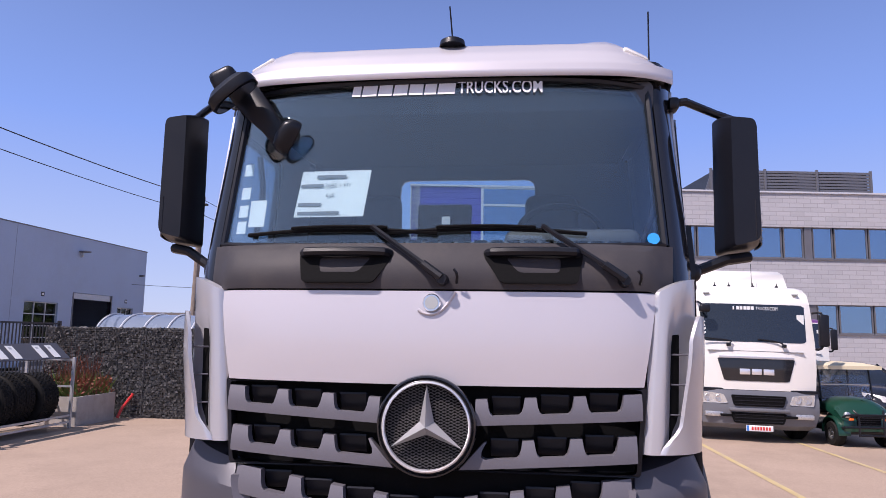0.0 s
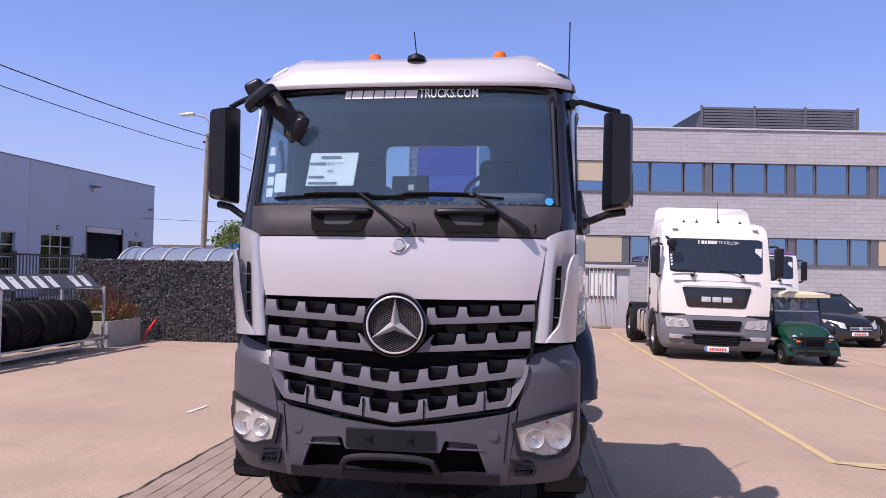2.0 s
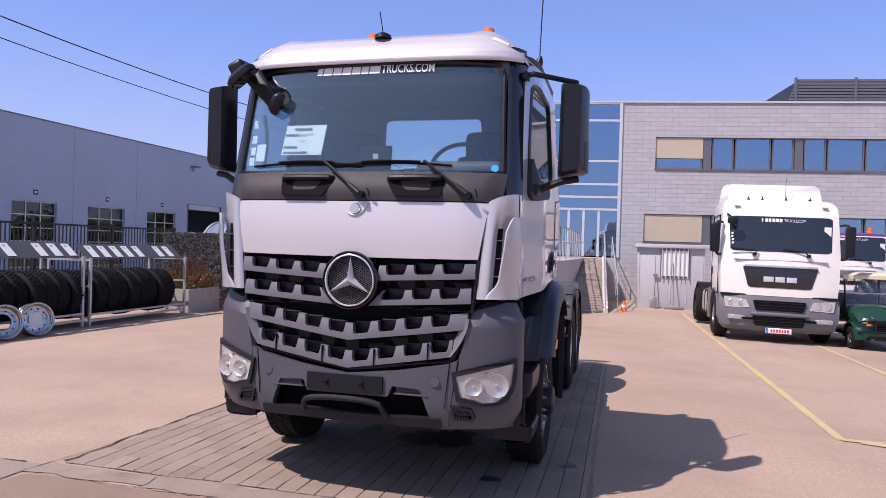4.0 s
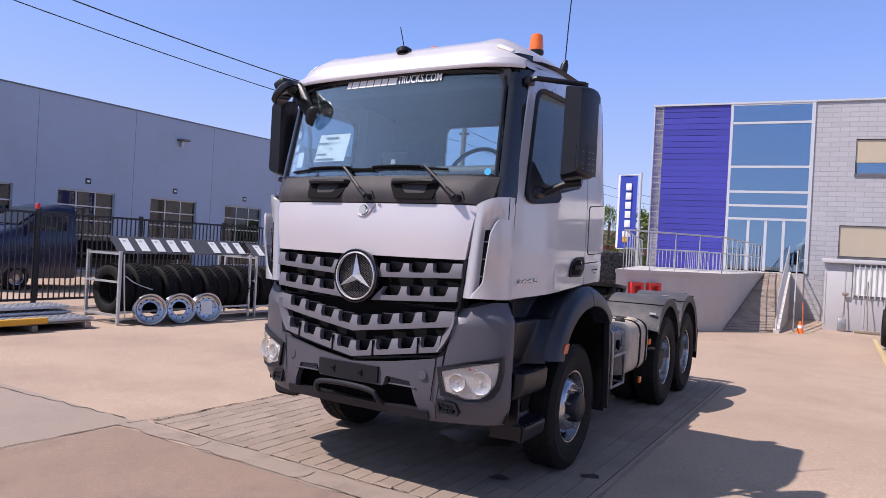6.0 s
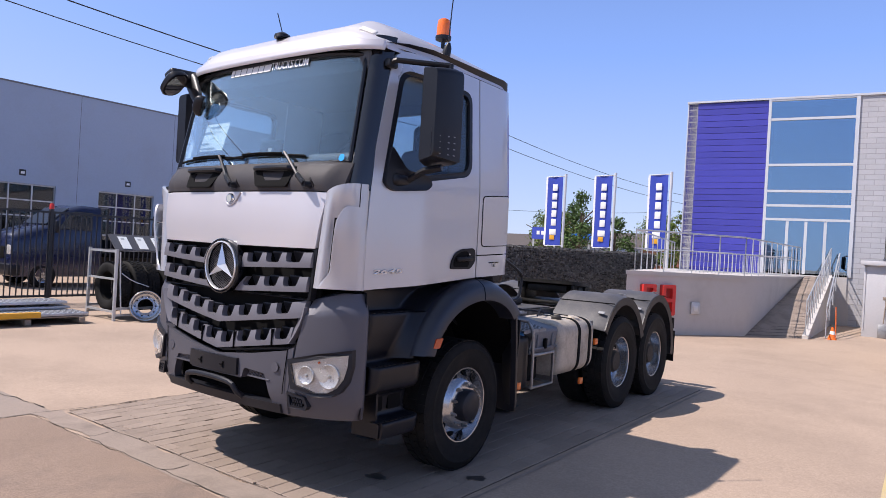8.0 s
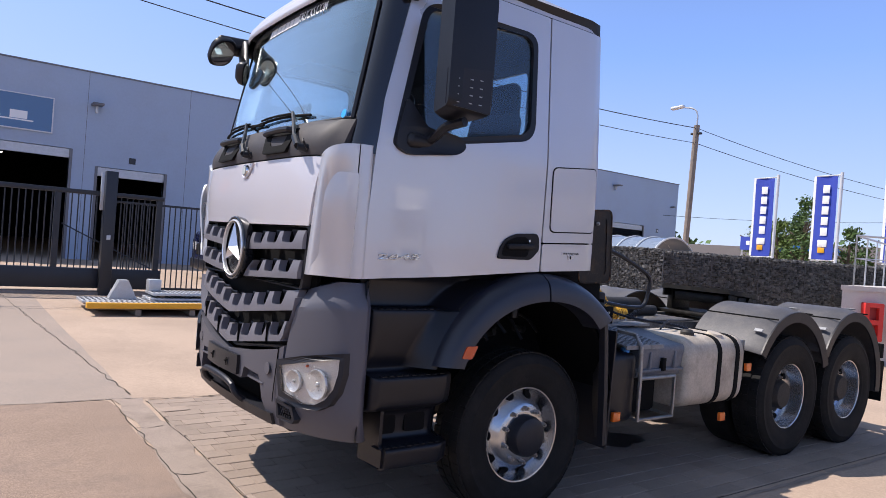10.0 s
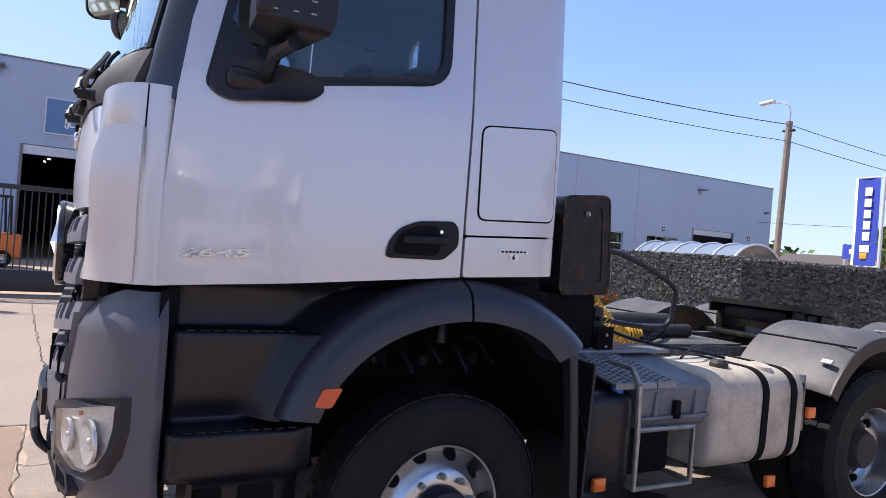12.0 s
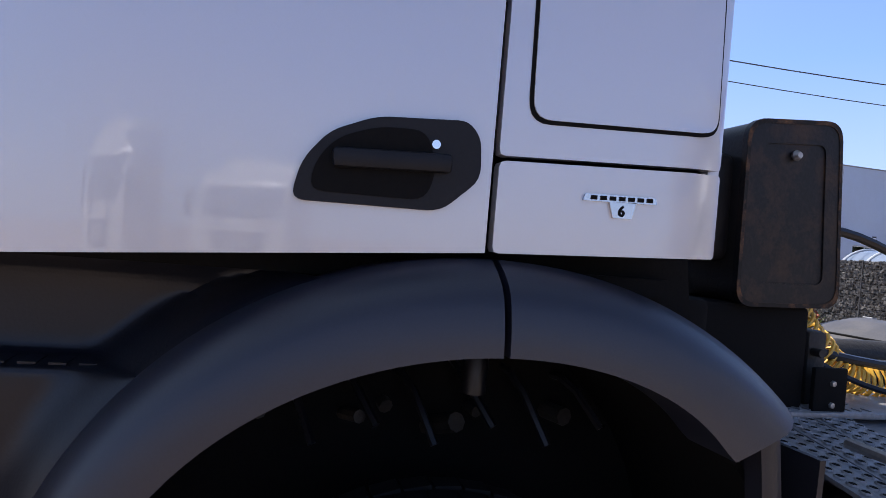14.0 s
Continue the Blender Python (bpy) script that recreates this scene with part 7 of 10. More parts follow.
tube(bm, [(1.15, 2.65, 1.05), (1.10, 2.64, 1.13), (0.95, 2.62, 1.14)], 0.016, 8)
part("tubular_step", bm, M["steel"], truck, "worn grey tubular step")
part("inner_tank", boxed(0.55, 0.98, 2.72, 3.10, 0.50, 0.80, 0.03), M["matt"], truck)
# fuel tank with straps
o = rounded([(0.50, 0.52), (1.15, 0.52), (1.16, 1.10), (0.50, 1.11)], 0.165, 8)
bm = bmnew()
prev = None
for y, k in ((3.24, 0.86), (3.252, 0.94), (3.28, 0.985), (3.32, 1.0), (4.02, 1.0), (4.06, 0.985), (4.085, 0.94), (4.095, 0.86)):
    now = [bm.verts.new((0.83 + (a - 0.83) * k, y, 0.845 + (b - 0.845) * k)) for a, b in o]
    if prev:
        bridge(bm, prev, now)
    else:
        bm.faces.new(now[::-1])
    prev = now
bm.faces.new(prev)
tank = part("fuel_tank", bm, M["alu"], truck, "dirty dull aluminium fuel tank with black straps", 40)
for y in (3.66, 3.93):
    bm = bmnew()
    big = [(0.83 + (a - 0.83) * 1.022, 0.845 + (b - 0.845) * 1.022) for a, b in o]
    plate(bm, [big], lambda a, b, d, y=y: Vector((a, y + d, b)), 0.055)
    part("tank_strap", bm, M["matt"], tank, "black tank strap")
bm = turned([(0, 0), (0.055, 0), (0.055, 0.03), (0.04, 0.05), (0, 0.05)], (0.98, 3.47, 1.095), (0, 0, 1), 18)
part("filler_cap", bm, M["cast"], tank)
part("filler_cap", turned([(0, 0), (0.07, 0), (0.06, 0.03), (0, 0.035)], (1.02, 3.80, 1.09), (0.2, 0, 1), 18), M["alu"], tank)
for y, z in ((3.80, 0.43), (4.16, 0.83), (2.42, 0.55)):
    bm = boxed(1.13, 1.16, y - 0.04, y + 0.04, z - 0.035, z + 0.035, 0.008)
    part("side_marker", bm, M["orange"], truck, "orange side marker")
bm = bmnew()
box(bm, 0.55, 1.10, 4.10, 4.16, 0.86, 1.02, 0.01)
box(bm, 1.06, 1.10, 4.09, 4.17, 0.70, 1.06, 0.01)
part("marker_bracket", bm, M["steel"], truck)
# other side: exhaust box
part("exhaust_box", boxed(-1.12, -0.55, 2.45, 3.95, 0.52, 1.10, 0.06, 3), M["steel"], truck, "steel exhaust box")
# rear mudguards
for s in (-1, 1):
    for cy, t0, t1 in ((4.84, 147, 20), (6.05, 150, -8)):
        cz = 0.56
        R = 0.755

        def mg(u, v, cy=cy, t0=t0, t1=t1, s=s, cz=cz, R=R):
            t = radians(lerp(t0, t1, u))
            x = lerp(0.52, 1.22, v)
            rr = R + 0.035 * max(0, math.sin(t)) ** 3 - 0.035 * max(0, (v - 0.86) / 0.14) ** 2
            return s * x, cy + rr * 0.98 * math.cos(t), cz + rr * math.sin(t)
        guard_ob = part("mudguard", patched(mg, 28, 6, lambda u, v: Vector((0, 0, -0.012))), M["mudguard"], truck, "dusty grey plastic mudguard", 50)

        def lip(u, v, cy=cy, t0=t0, t1=t1, s=s, cz=cz, R=R):
            t = radians(lerp(t0, t1, u))
            rr = R + 0.035 * max(0, math.sin(t)) ** 3 - 0.030 - 0.095 * v
            return s * (1.222 - 0.005 * v), cy + rr * 0.98 * math.cos(t), cz + rr * math.sin(t)
        part("mudguard_lip", patched(lip, 28, 2, (-0.015 * s, 0, 0)), M["anthracite"], guard_ob, "black mudguard lip")
        for t in (118, 70):
            bm = bmnew()
            tube(bm, [(s * x, cy + (R + 0.035 * math.sin(radians(t)) ** 3 + 0.003) * 0.98 * math.cos(radians(t)), cz + (R + 0.035 * math.sin(radians(t)) ** 3 + 0.003) * math.sin(radians(t))) for x in (0.52, 0.9, 1.22)], 0.007, 6)
            part("mudguard_band", bm, M["matt"], guard_ob)
            p = Vector((s * 1.13, cy + (R + 0.037) * 0.98 * math.cos(radians(t + 14)), cz + (R + 0.037) * math.sin(radians(t + 14))))
            bm = boxed(-0.04, 0.04, -0.02, 0.02, -0.006, 0.006, 0.004, 1, Matrix.Translation(p) @ Matrix.Rotation(radians(t + 14 - 90), 4, "X"))
            part("mudguard_bracket", bm, M["treadsteel"], guard_ob)
    part("mudflap", patched(lambda u, v, s=s: (s * lerp(0.56, 1.20, u), 6.86 + 0.02 * v, lerp(0.34, 0.78, v)), 4, 4, (0, 0.014, 0)), M["matt"], truck, "black rubber mudflap")
# fifth wheel
bm = bmnew()
plate(bm, [rounded([(-0.48, 5.18), (-0.42, 5.02), (0.42, 5.02), (0.48, 5.18), (0.47, 5.48), (0.32, 5.84), (0.12, 5.88), (0.06, 5.45), (-0.06, 5.45), (-0.12, 5.88), (-0.32, 5.84), (-0.47, 5.48)], 0.05, 3)],
      lambda a, b, d: Vector((a, b, 1.435 - 0.09 * (b - 5.2) - d)), 0.045)
fifth = part("coupling_plate", bm, M["grease"], truck, "greasy black coupling plate", 30)
bm = bmnew()
for s in (-1, 1):
    box(bm, s * 0.40 - 0.04, s * 0.40 + 0.04, 5.18, 5.52, 1.16, 1.38, 0.02)
    cyl(bm, (s * 0.34, 5.35, 1.33), (s * 0.47, 5.35, 1.33), 0.05, 0.05, 12)
    box(bm, s * 0.40 - 0.012, s * 0.40 + 0.012, 5.05, 5.65, 1.32, 1.40, 0.004)
box(bm, -0.50, 0.50, 5.05, 5.70, 1.13, 1.17, 0.01)
box(bm, -0.30, 0.30, 5.10, 5.45, 1.28, 1.39, 0.03)
part("coupling_stand", bm, M["grease"], fifth)
bm = bmnew()
box(bm, -0.42, 0.42, 3.41, 4.42, 1.135, 1.15, 0.004)
part("walkway", bm, M["rail"], truck, "worn steel walkway plate")
bm = bmnew()
box(bm, -0.62, -0.48, 3.2, 4.6, 1.16, 1.24, 0.02)
cyl(bm, (0.1, 3.4, 1.2), (0.1, 4.2, 1.2), 0.05, 0.05, 12)
cyl(bm, (-0.2, 3.5, 1.22), (-0.2, 4.3, 1.22), 0.08, 0.08, 14)
part("air_tank", bm, M["cast"], truck)
part("rear_beam", boxed(-1.15, 1.15, 6.93, 7.0, 0.80, 0.96, 0.01), M["matt"], truck)
for s in (-1, 1):
    part("rear_lamp", boxed(min(s * 0.75, s * 1.12), max(s * 0.75, s * 1.12), 7.0, 7.05, 0.82, 0.94, 0.015), M["red"], truck, "red rear lamp")

# ---- fence and gate towards the street ----
FX = -12.6
fence = thing("fence", "anthracite steel bar fence along the street", "fence")


def bars(parent, y0, y1, z0, z1, step=0.125, r=0.012):
    n = int((y1 - y0) / step)
    for k in range(n + 1):
        y = y0 + k * step
        ob = new("bar", bar_mesh(round(z1 - z0, 2)))
        ob.location = (FX, y, z0)
        ob.parent = parent


BAR_MESH = {}


def bar_mesh(h):
    if h not in BAR_MESH:
        bm = boxed(-0.012, 0.012, -0.012, 0.012, 0, h)
        finish(bm)
        me = bpy.data.meshes.new("bar")
        bm.to_mesh(me)
        bm.free()
        me.materials.append(M["fence"])
        BAR_MESH[h] = me
    return BAR_MESH[h]


bars(fence, 1.75, 15.15, 0.12, 2.12)
for z in (0.15, 2.12):
    part("rail", boxed(FX - 0.025, FX + 0.025, 1.5, 15.2, z - 0.025, z + 0.025), M["fence"], fence)
for y in (4.3, 6.9, 9.6, 12.3, 15.15):
    part("post", boxed(FX - 0.04, FX + 0.04, y - 0.04, y + 0.04, -0.1, 2.2), M["fence"], fence)
gate = thing("sliding_gate", "anthracite sliding gate with a solid lower beam", "gate")
part("lower_beam", boxed(FX - 0.09, FX + 0.09, -9.0, 2.6, 0.14, 0.58, 0.01), M["fence"], gate)
part("upper_rail", boxed(FX - 0.05, FX + 0.05, -9.0, 2.6, 2.22, 2.32, 0.01), M["fence"], gate)
for y in (-8.9, -5.5, -2.0, 0.4, 2.5):
    part("stile", boxed(FX - 0.05, FX + 0.05, y - 0.06, y + 0.06, 0.58, 2.22), M["fence"], gate)
bars(gate, -8.7, 2.4, 0.58, 2.22)
part("brace", tubed([(FX, 0.5, 1.55), (FX, 2.4, 0.62)], 0.015, 6), M["fence"], gate)
bm = boxed(FX + 0.09, FX + 0.30, -2.35, -1.75, 0.12, 0.55, 0.10, 3)
part("drive_cover", bm, M["orange"], gate, "orange rounded drive cover")
post = thing("gate_post", "tall anthracite gate post with lock box", "gate post")
part("post", boxed(FX + 0.10, FX + 0.32, 1.28, 1.52, -0.02, 2.78, 0.01), M["fence"], post)
part("lock_box", boxed(FX + 0.02, FX + 0.10, 1.22, 1.34, 1.9, 2.75, 0.01), M["zinc"], post)
part("lock_box", boxed(FX + 0.32, FX + 0.34, 1.36, 1.44, 1.25, 1.35, 0.005), M["zinc"], post)
for y0, y1 in ((-12, 3.5),):
    tagged(part("gate_track", boxed(FX - 0.15, FX + 0.25, y0, y1, -0.02, 0.075), M["gutter"]), "worn concrete gate track on the ground", "gate track", kind="structure")
lampob = thing("warning_lamp", "small red warning lamp on the gate", "lamp")
part("lens", turned([(0, 0), (0.05, 0), (0.05, 0.10), (0.03, 0.13), (0, 0.13)], (FX, 4.3, 2.2), (0, 0, 1), 14), M["red"], lampob)
# stop sign by the gate
stop = thing("stop_sign", "red octagonal stop sign on a grey post", "sign")
SY, SZ = -2.72, 3.04
octagon = lambda r: [(SY + r * math.cos(radians(22.5 + 45 * k)), SZ + r * math.sin(radians(22.5 + 45 * k))) for k in range(8)]
part("panel", plated([octagon(0.42)], along_y(-11.5, 1), 0.02), M["red"], stop)
part("rim", plated([octagon(0.445), octagon(0.415)], along_y(-11.496, 1), 0.02), M["print"], stop)
bm = letters("STOP", 0.30, 0.004)
wide = max(v.co.x for v in bm.verts)
part("lettering", on_plane(bm, lambda a, b: Vector((-11.494, SY + (a - wide / 2) * 0.98, SZ - 0.105 + b))), M["print"], stop)
part("pole", tubed([(-11.55, SY, -0.02), (-11.55, SY, SZ + 0.5)], 0.03, 8), M["zinc"], stop)

# ---- gabion wall, planter ----
def gabion(name, a, b, height, thick, label, seed):
    t = thing(name, label, "wall", kind="structure")
    A, B = Vector((*a, 0)), Vector((*b, 0))
    d = (B - A)
    L = d.length
    d.normalize()
    nrm = Vector((d.y, -d.x, 0))
    rnd = random.Random(seed)
    verts, faces = [], []
    z0 = G(a[1]) - 0.02

    def stone(c, r):
        k = len(verts)
        R = Matrix.Rotation(rnd.uniform(0, 6.28), 3, "Z") @ Matrix.Rotation(rnd.gauss(0, 0.22), 3, "X") @ Matrix.Rotation(rnd.gauss(0, 0.22), 3, "Y")
        sx, sy, sz = r * rnd.uniform(0.8, 1.35), r * rnd.uniform(0.65, 1.05), r * rnd.uniform(0.42, 0.72)
        for x in (-1, 1):
            for y in (-1, 1):
                for z in (-1, 1):
                    q = rnd.uniform(0.7, 1.05)
                    verts.append(tuple(c + R @ Vector((x * sx * q, y * sy * q, z * sz * q))))
        for f in ((0, 1, 3, 2), (4, 6, 7, 5), (0, 4, 5, 1), (2, 3, 7, 6), (0, 2, 6, 4), (1, 5, 7, 3)):
            faces.append(tuple(k + i for i in f))
    rows = int(height / 0.051)
    n = int(L / 0.082)
    for j in range(rows):
        for i in range(n):
            u = (i + 0.5 * (j % 2) + rnd.uniform(-0.2, 0.2)) * 0.082
            z = z0 + 0.035 + j * 0.051 + rnd.uniform(-0.010, 0.010)
            stone(A + d * u + nrm * (-0.02 + rnd.uniform(-0.02, 0.012)) + Vector((0, 0, z)), 0.045)
    for i in range(n):
        for w in (0.1, 0.2, 0.3):
            if w < thick:
                stone(A + d * (i * 0.082) - nrm * w + Vector((0, 0, z0 + height - 0.03)), 0.05)
    me = bpy.data.meshes.new("stones")
    me.from_pydata(verts, [], faces)
    me.materials.append(M["stone"])
    st = new("stones", me)
    st.parent = t
    st["kind"] = "stuff"
    bm = bmnew()
    q0, q1 = A - nrm * 0.06, B - nrm * 0.06
    vs = [bm.verts.new(p) for p in (q0 + Vector((0, 0, z0)), q1 + Vector((0, 0, z0)), q1 + Vector((0, 0, z0 + height - 0.04)), q0 + Vector((0, 0, z0 + height - 0.04)))]
    vb = [bm.verts.new(v.co - nrm * (thick - 0.1)) for v in vs]
    bridge(bm, vs, vb)
    bm.faces.new(vs)
    bm.faces.new(vb[::-1])
    part("core", bm, M["joint"], t)
    # cage wire
    bm = bmnew()
    z = z0 + 0.03
    while z < z0 + height:
        tube(bm, [A + nrm * 0.035 + Vector((0, 0, z)), B + nrm * 0.035 + Vector((0, 0, z))], 0.0028, 4)
        z += 0.05
    u = 0.0
    while u < L:
        w = 0.0035 if int(u / 0.1) % 13 else 0.012
        tube(bm, [A + d * u + nrm * 0.038 + Vector((0, 0, z0)), A + d * u + nrm * 0.038 + Vector((0, 0, z0 + height + 0.01))], w, 4)
        u += 0.10
    part("cage", bm, M["wire"], t, "grey wire cage")
    return t


gabion("wall_gabion_front", (-11.2, 12.8), (-6.0, 12.8), 2.15, 0.45, "grey stone gabion wall in wire cages", 3)
gabion("wall_gabion_side", (-6.0, 12.82), (-3.05, 18.5), 2.13, 0.45, "grey stone gabion wall in wire cages", 5)

planter = thing("planter", "square concrete planter with grasses and red flowers", "planter")
bm = plated([rounded([(-10.1, 10.95), (-9.0, 10.95), (-9.0, 12.35), (-10.1, 12.35)], 0.05), rounded([(-10.02, 11.03), (-9.08, 11.03), (-9.08, 12.27), (-10.02, 12.27)], 0.04)], lambda a, b, d: Vector((a, b, G(11.5) + d)), 0.62)
part("tub", bm, M["planter"], planter, "weathered concrete tub")
part("soil", boxed(-10.03, -9.07, 11.02, 12.28, G(11.5) + 0.1, G(11.5) + 0.54), M["joint"], planter)


def tuft(parent, name, box6, count, length, m, seed, lean=0.5, w=0.012, up=1.0):
    rnd = random.Random(seed)
    verts, faces = [], []
    x0, x1, y0, y1, z0, z1 = box6
    for _ in range(count):
        p = Vector((rnd.uniform(x0, x1), rnd.uniform(y0, y1), rnd.uniform(z0, z1)))
        d = Vector((rnd.gauss(0, lean), rnd.gauss(0, lean), up)).normalized() * length * rnd.uniform(0.5, 1.3)
        s = d.orthogonal().normalized() * w * rnd.uniform(0.6, 1.4)
        k = len(verts)
        mid = p + d * 0.5 + Vector((rnd.gauss(0, 0.02), rnd.gauss(0, 0.02), 0))
        verts += [tuple(p - s * 0.6), tuple(p + s * 0.6), tuple(mid + s), tuple(mid - s), tuple(p + d)]
        faces += [(k, k + 1, k + 2, k + 3), (k + 3, k + 2, k + 4)]
    me = bpy.data.meshes.new(name)
    me.from_pydata(verts, [], faces)
    me.materials.append(m)
    ob = new(name, me)
    ob.parent = parent
    ob["kind"] = "stuff"
    return ob


tuft(planter, "grass", (-10.0, -9.1, 11.05, 12.25, 0.35, 0.45), 500, 0.55, M["leaf2"], 1, 0.35)
tuft(planter, "flower", (-9.9, -9.05, 11.1, 12.3, 0.50, 0.85), 900, 0.10, M["redleaf"], 2, 0.9, 0.02)
tuft(planter, "tall_stems", (-9.9, -9.2, 11.1, 12.2, 0.5, 0.9), 140, 0.65, M["redleaf"], 4, 0.25, 0.005)
hose = thing("fire_hose", "short red hose leaning on the stone wall", "hose")
part("hose", tubed([(-9.02, 12.50, G(12.5) + 0.02), (-8.98, 12.58, 0.12), (-8.86, 12.68, 0.34), (-8.80, 12.72, 0.46)], 0.035, 8, 1), M["red"], hose)

# ---- tyre racks ----
def store_tyre(parent_group, y, x, z, seed, r=0.50, w=0.29):
    t = thing("tyre", "used black truck tyre standing in the rack", "tyre", group="tyres in the rack")
    bm = turned([(0.30, -w * 0.40), (0.33, -w * 0.47), (r * 0.80, -w * 0.52), (r * 0.94, -w * 0.48), (r, -w * 0.38), (r, w * 0.38), (r * 0.94, w * 0.48), (r * 0.80, w * 0.52), (0.33, w * 0.47), (0.30, w * 0.40), (0.305, 0)], (0, 0, 0), (0, 1, 0), 36, True)
    tread = bmnew()
    a = part("carcass", bm, M["rubber"], t, angle=50)
    for k in range(40):
        ang = 2 * math.pi * k / 40
        for off in (-0.09, -0.03, 0.03, 0.09):
            aa = ang + (0.07 if off in (-0.03, 0.09) else 0)
            p = Vector(((r + 0.004) * math.cos(aa), off, (r + 0.004) * math.sin(aa)))
            box(tread, -0.008, 0.008, -0.024, 0.024, -0.026, 0.026, 0, 2, Matrix.Translation(p) @ Matrix.Rotation(-aa, 4, "Y"))
    part("tread_block", tread, M["rubber"], t, clean=False)
    t.matrix_basis = pose(x, y, z, 0, seed, 2.5 * math.sin(seed))
    return t


first_tyre = store_tyre(None, 4.18, -9.45, G(4) + 0.66, 0)
for k in range(1, 19):
    y = 4.18 + k * 0.335
    if 0.1 < abs(y - 7.35):
        c = copy_thing(first_tyre, pose(-9.45 + 0.05 * math.sin(k * 2.3), y, G(y) + 0.66 + 0.02 * math.sin(k * 1.7), 0, k * 17, 2.5 * math.sin(k * 3.1)))


def rack(y0, y1):
    t = thing("tyre_rack", "galvanised steel tyre rack with a slanted price board", "rack", group="tyre racks")
    z = G((y0 + y1) / 2)
    for x in (-8.92, -9.98):
        for y in (y0, y1):
            part("post", boxed(x - 0.025, x + 0.025, y - 0.025, y + 0.025, z, z + 1.45), M["zinc"], t)
        for zz in (0.13, 0.26):
            part("rail", boxed(x - 0.02, x + 0.02, y0, y1, z + zz - 0.02, z + zz + 0.02), M["zinc"], t)
    part("rail", boxed(-9.98, -9.94, y0, y1, z + 1.38, z + 1.42), M["zinc"], t)
    for y in (y0, y1):
        for zz in (0.2, 0.85, 1.40):
            part("end_bar", boxed(-9.98, -8.92, y - 0.02, y + 0.02, z + zz - 0.02, z + zz + 0.02), M["zinc"], t)
    board = part("price_board", patched(lambda u, v: (lerp(-9.0, -9.35, v), lerp(y0 + 0.02, y1 - 0.02, u), z + lerp(1.43, 1.74, v)), 1, 1, (-0.02, 0, -0.01)), M["darkboard"], t, "slanted dark grey price board")
    n = int((y1 - y0) / 0.36)
    for k in range(n):
        y = y0 + 0.18 + k * 0.36
        if k % 6 == 5:
            continue
        part("price_sheet", patched(lambda u, v, y=y: (lerp(-9.035, -9.30, v) + 0.012, lerp(y, y + 0.19, u), z + lerp(1.465, 1.70, v)), 1, 1, (-0.004, 0, -0.002)), M["paper"], board)
        part("print_spot", patched(lambda u, v, y=y: (lerp(-9.23, -9.27, v) + 0.018, lerp(y + 0.05, y + 0.12, u), z + lerp(1.635, 1.672, v)), 1, 1, (-0.003, 0, -0.002)), M["greyprint"], board)
    return t


rack(3.95, 7.25)
rack(7.45, 10.62)
chain = thing("chain", "chain hanging on the rack post", "chain")
part("chain", tubed([(-8.88, 4.0, 1.35), (-8.86, 4.02, 0.7), (-8.86, 4.06, 0.12)], 0.014, 6), M["zinc"], chain)
cord = thing("cord", "pale cord slung from the rack to a rim", "cord")
part("cord", tubed([(-8.88, 4.05, 0.93), (-8.85, 4.25, 0.78), (-8.8, 4.6, 0.66)], 0.010, 6, 1), M["zinc"], cord)


def loose_rim(y, x, turn, face):
    t = thing("loose_rim", "silver steel truck rim leaning on the rack", "wheel rim", group="loose rims")
    bm = turned([(0.29, -0.10), (0.305, -0.105), (0.30, -0.09), (0.27, -0.07), (0.265, 0.06), (0.29, 0.085), (0.308, 0.10), (0.298, 0.11), (0.278, 0.095), (0.268, 0.05), (0.256, 0.02), (0.225, 0.002), (0.17, 0.006), (0.145, 0.006), (0.142, -0.012), (0.17, -0.010), (0.22, -0.014), (0.245, -0.03), (0.255, -0.07)], (0, 0, 0), (1, 0, 0), 40, True)
    part("dish", bm, M["rim"], t, angle=40)
    for k in range(10):
        a = 2 * math.pi * k / 10
        bm = bmnew()
        cyl(bm, (0.0, 0.195 * math.cos(a), 0.195 * math.sin(a)), (0.008, 0.195 * math.cos(a), 0.195 * math.sin(a)), 0.016, None, 8)
        part("bolt_hole", bm, M["matt"], t)
    if face:
        part("taped_sheet", boxed(0.009, 0.013, -0.12, 0.13, -0.14, 0.13), M["paper"], t)
    t.matrix_basis = pose(x, y, G(y) + 0.31, 0, -9, turn)
    return t


loose_rim(4.46, -8.66, -24, False)
loose_rim(5.12, -8.62, -16, False)
loose_rim(5.78, -8.60, -14, True)

# pallets with walkway gratings and a yellow beam
pal = thing("pallet", "weathered timber pallet on the yard", "pallet")
for y in (1.35, 2.3, 3.25):
    part("runner", boxed(-10.35, -8.72, y - 0.05, y + 0.05, 0.01, 0.11), M["timber"], pal)
for k in range(8):
    part("slat", boxed(-10.35 + k * 0.205, -10.35 + k * 0.205 + 0.14, 0.6, 3.35, 0.112, 0.135), M["timber"], pal)


def walkway(x0, x1, y0, y1, z, rows):
    t = thing("walkway_grating", "galvanised perforated walkway panel lying on the pallet", "grating", group="walkway panels")
    part("panel", boxed(x0, x1, y0, y1, z, z + 0.05, 0.008), M["zinc"], t)
    bm = bmnew()
    for i in range(int((y1 - y0) / 0.09)):
        for j in range(rows):
            a, b = x0 + 0.06 + j * (x1 - x0 - 0.12) / max(1, rows - 1), y0 + 0.05 + i * 0.09
            box(bm, a - 0.035, a + 0.035, b - 0.02, b + 0.02, z + 0.05, z + 0.055)
    ob = part("perforation", bm, M["mullion"], t, clean=False)
    ob["kind"] = "stuff"


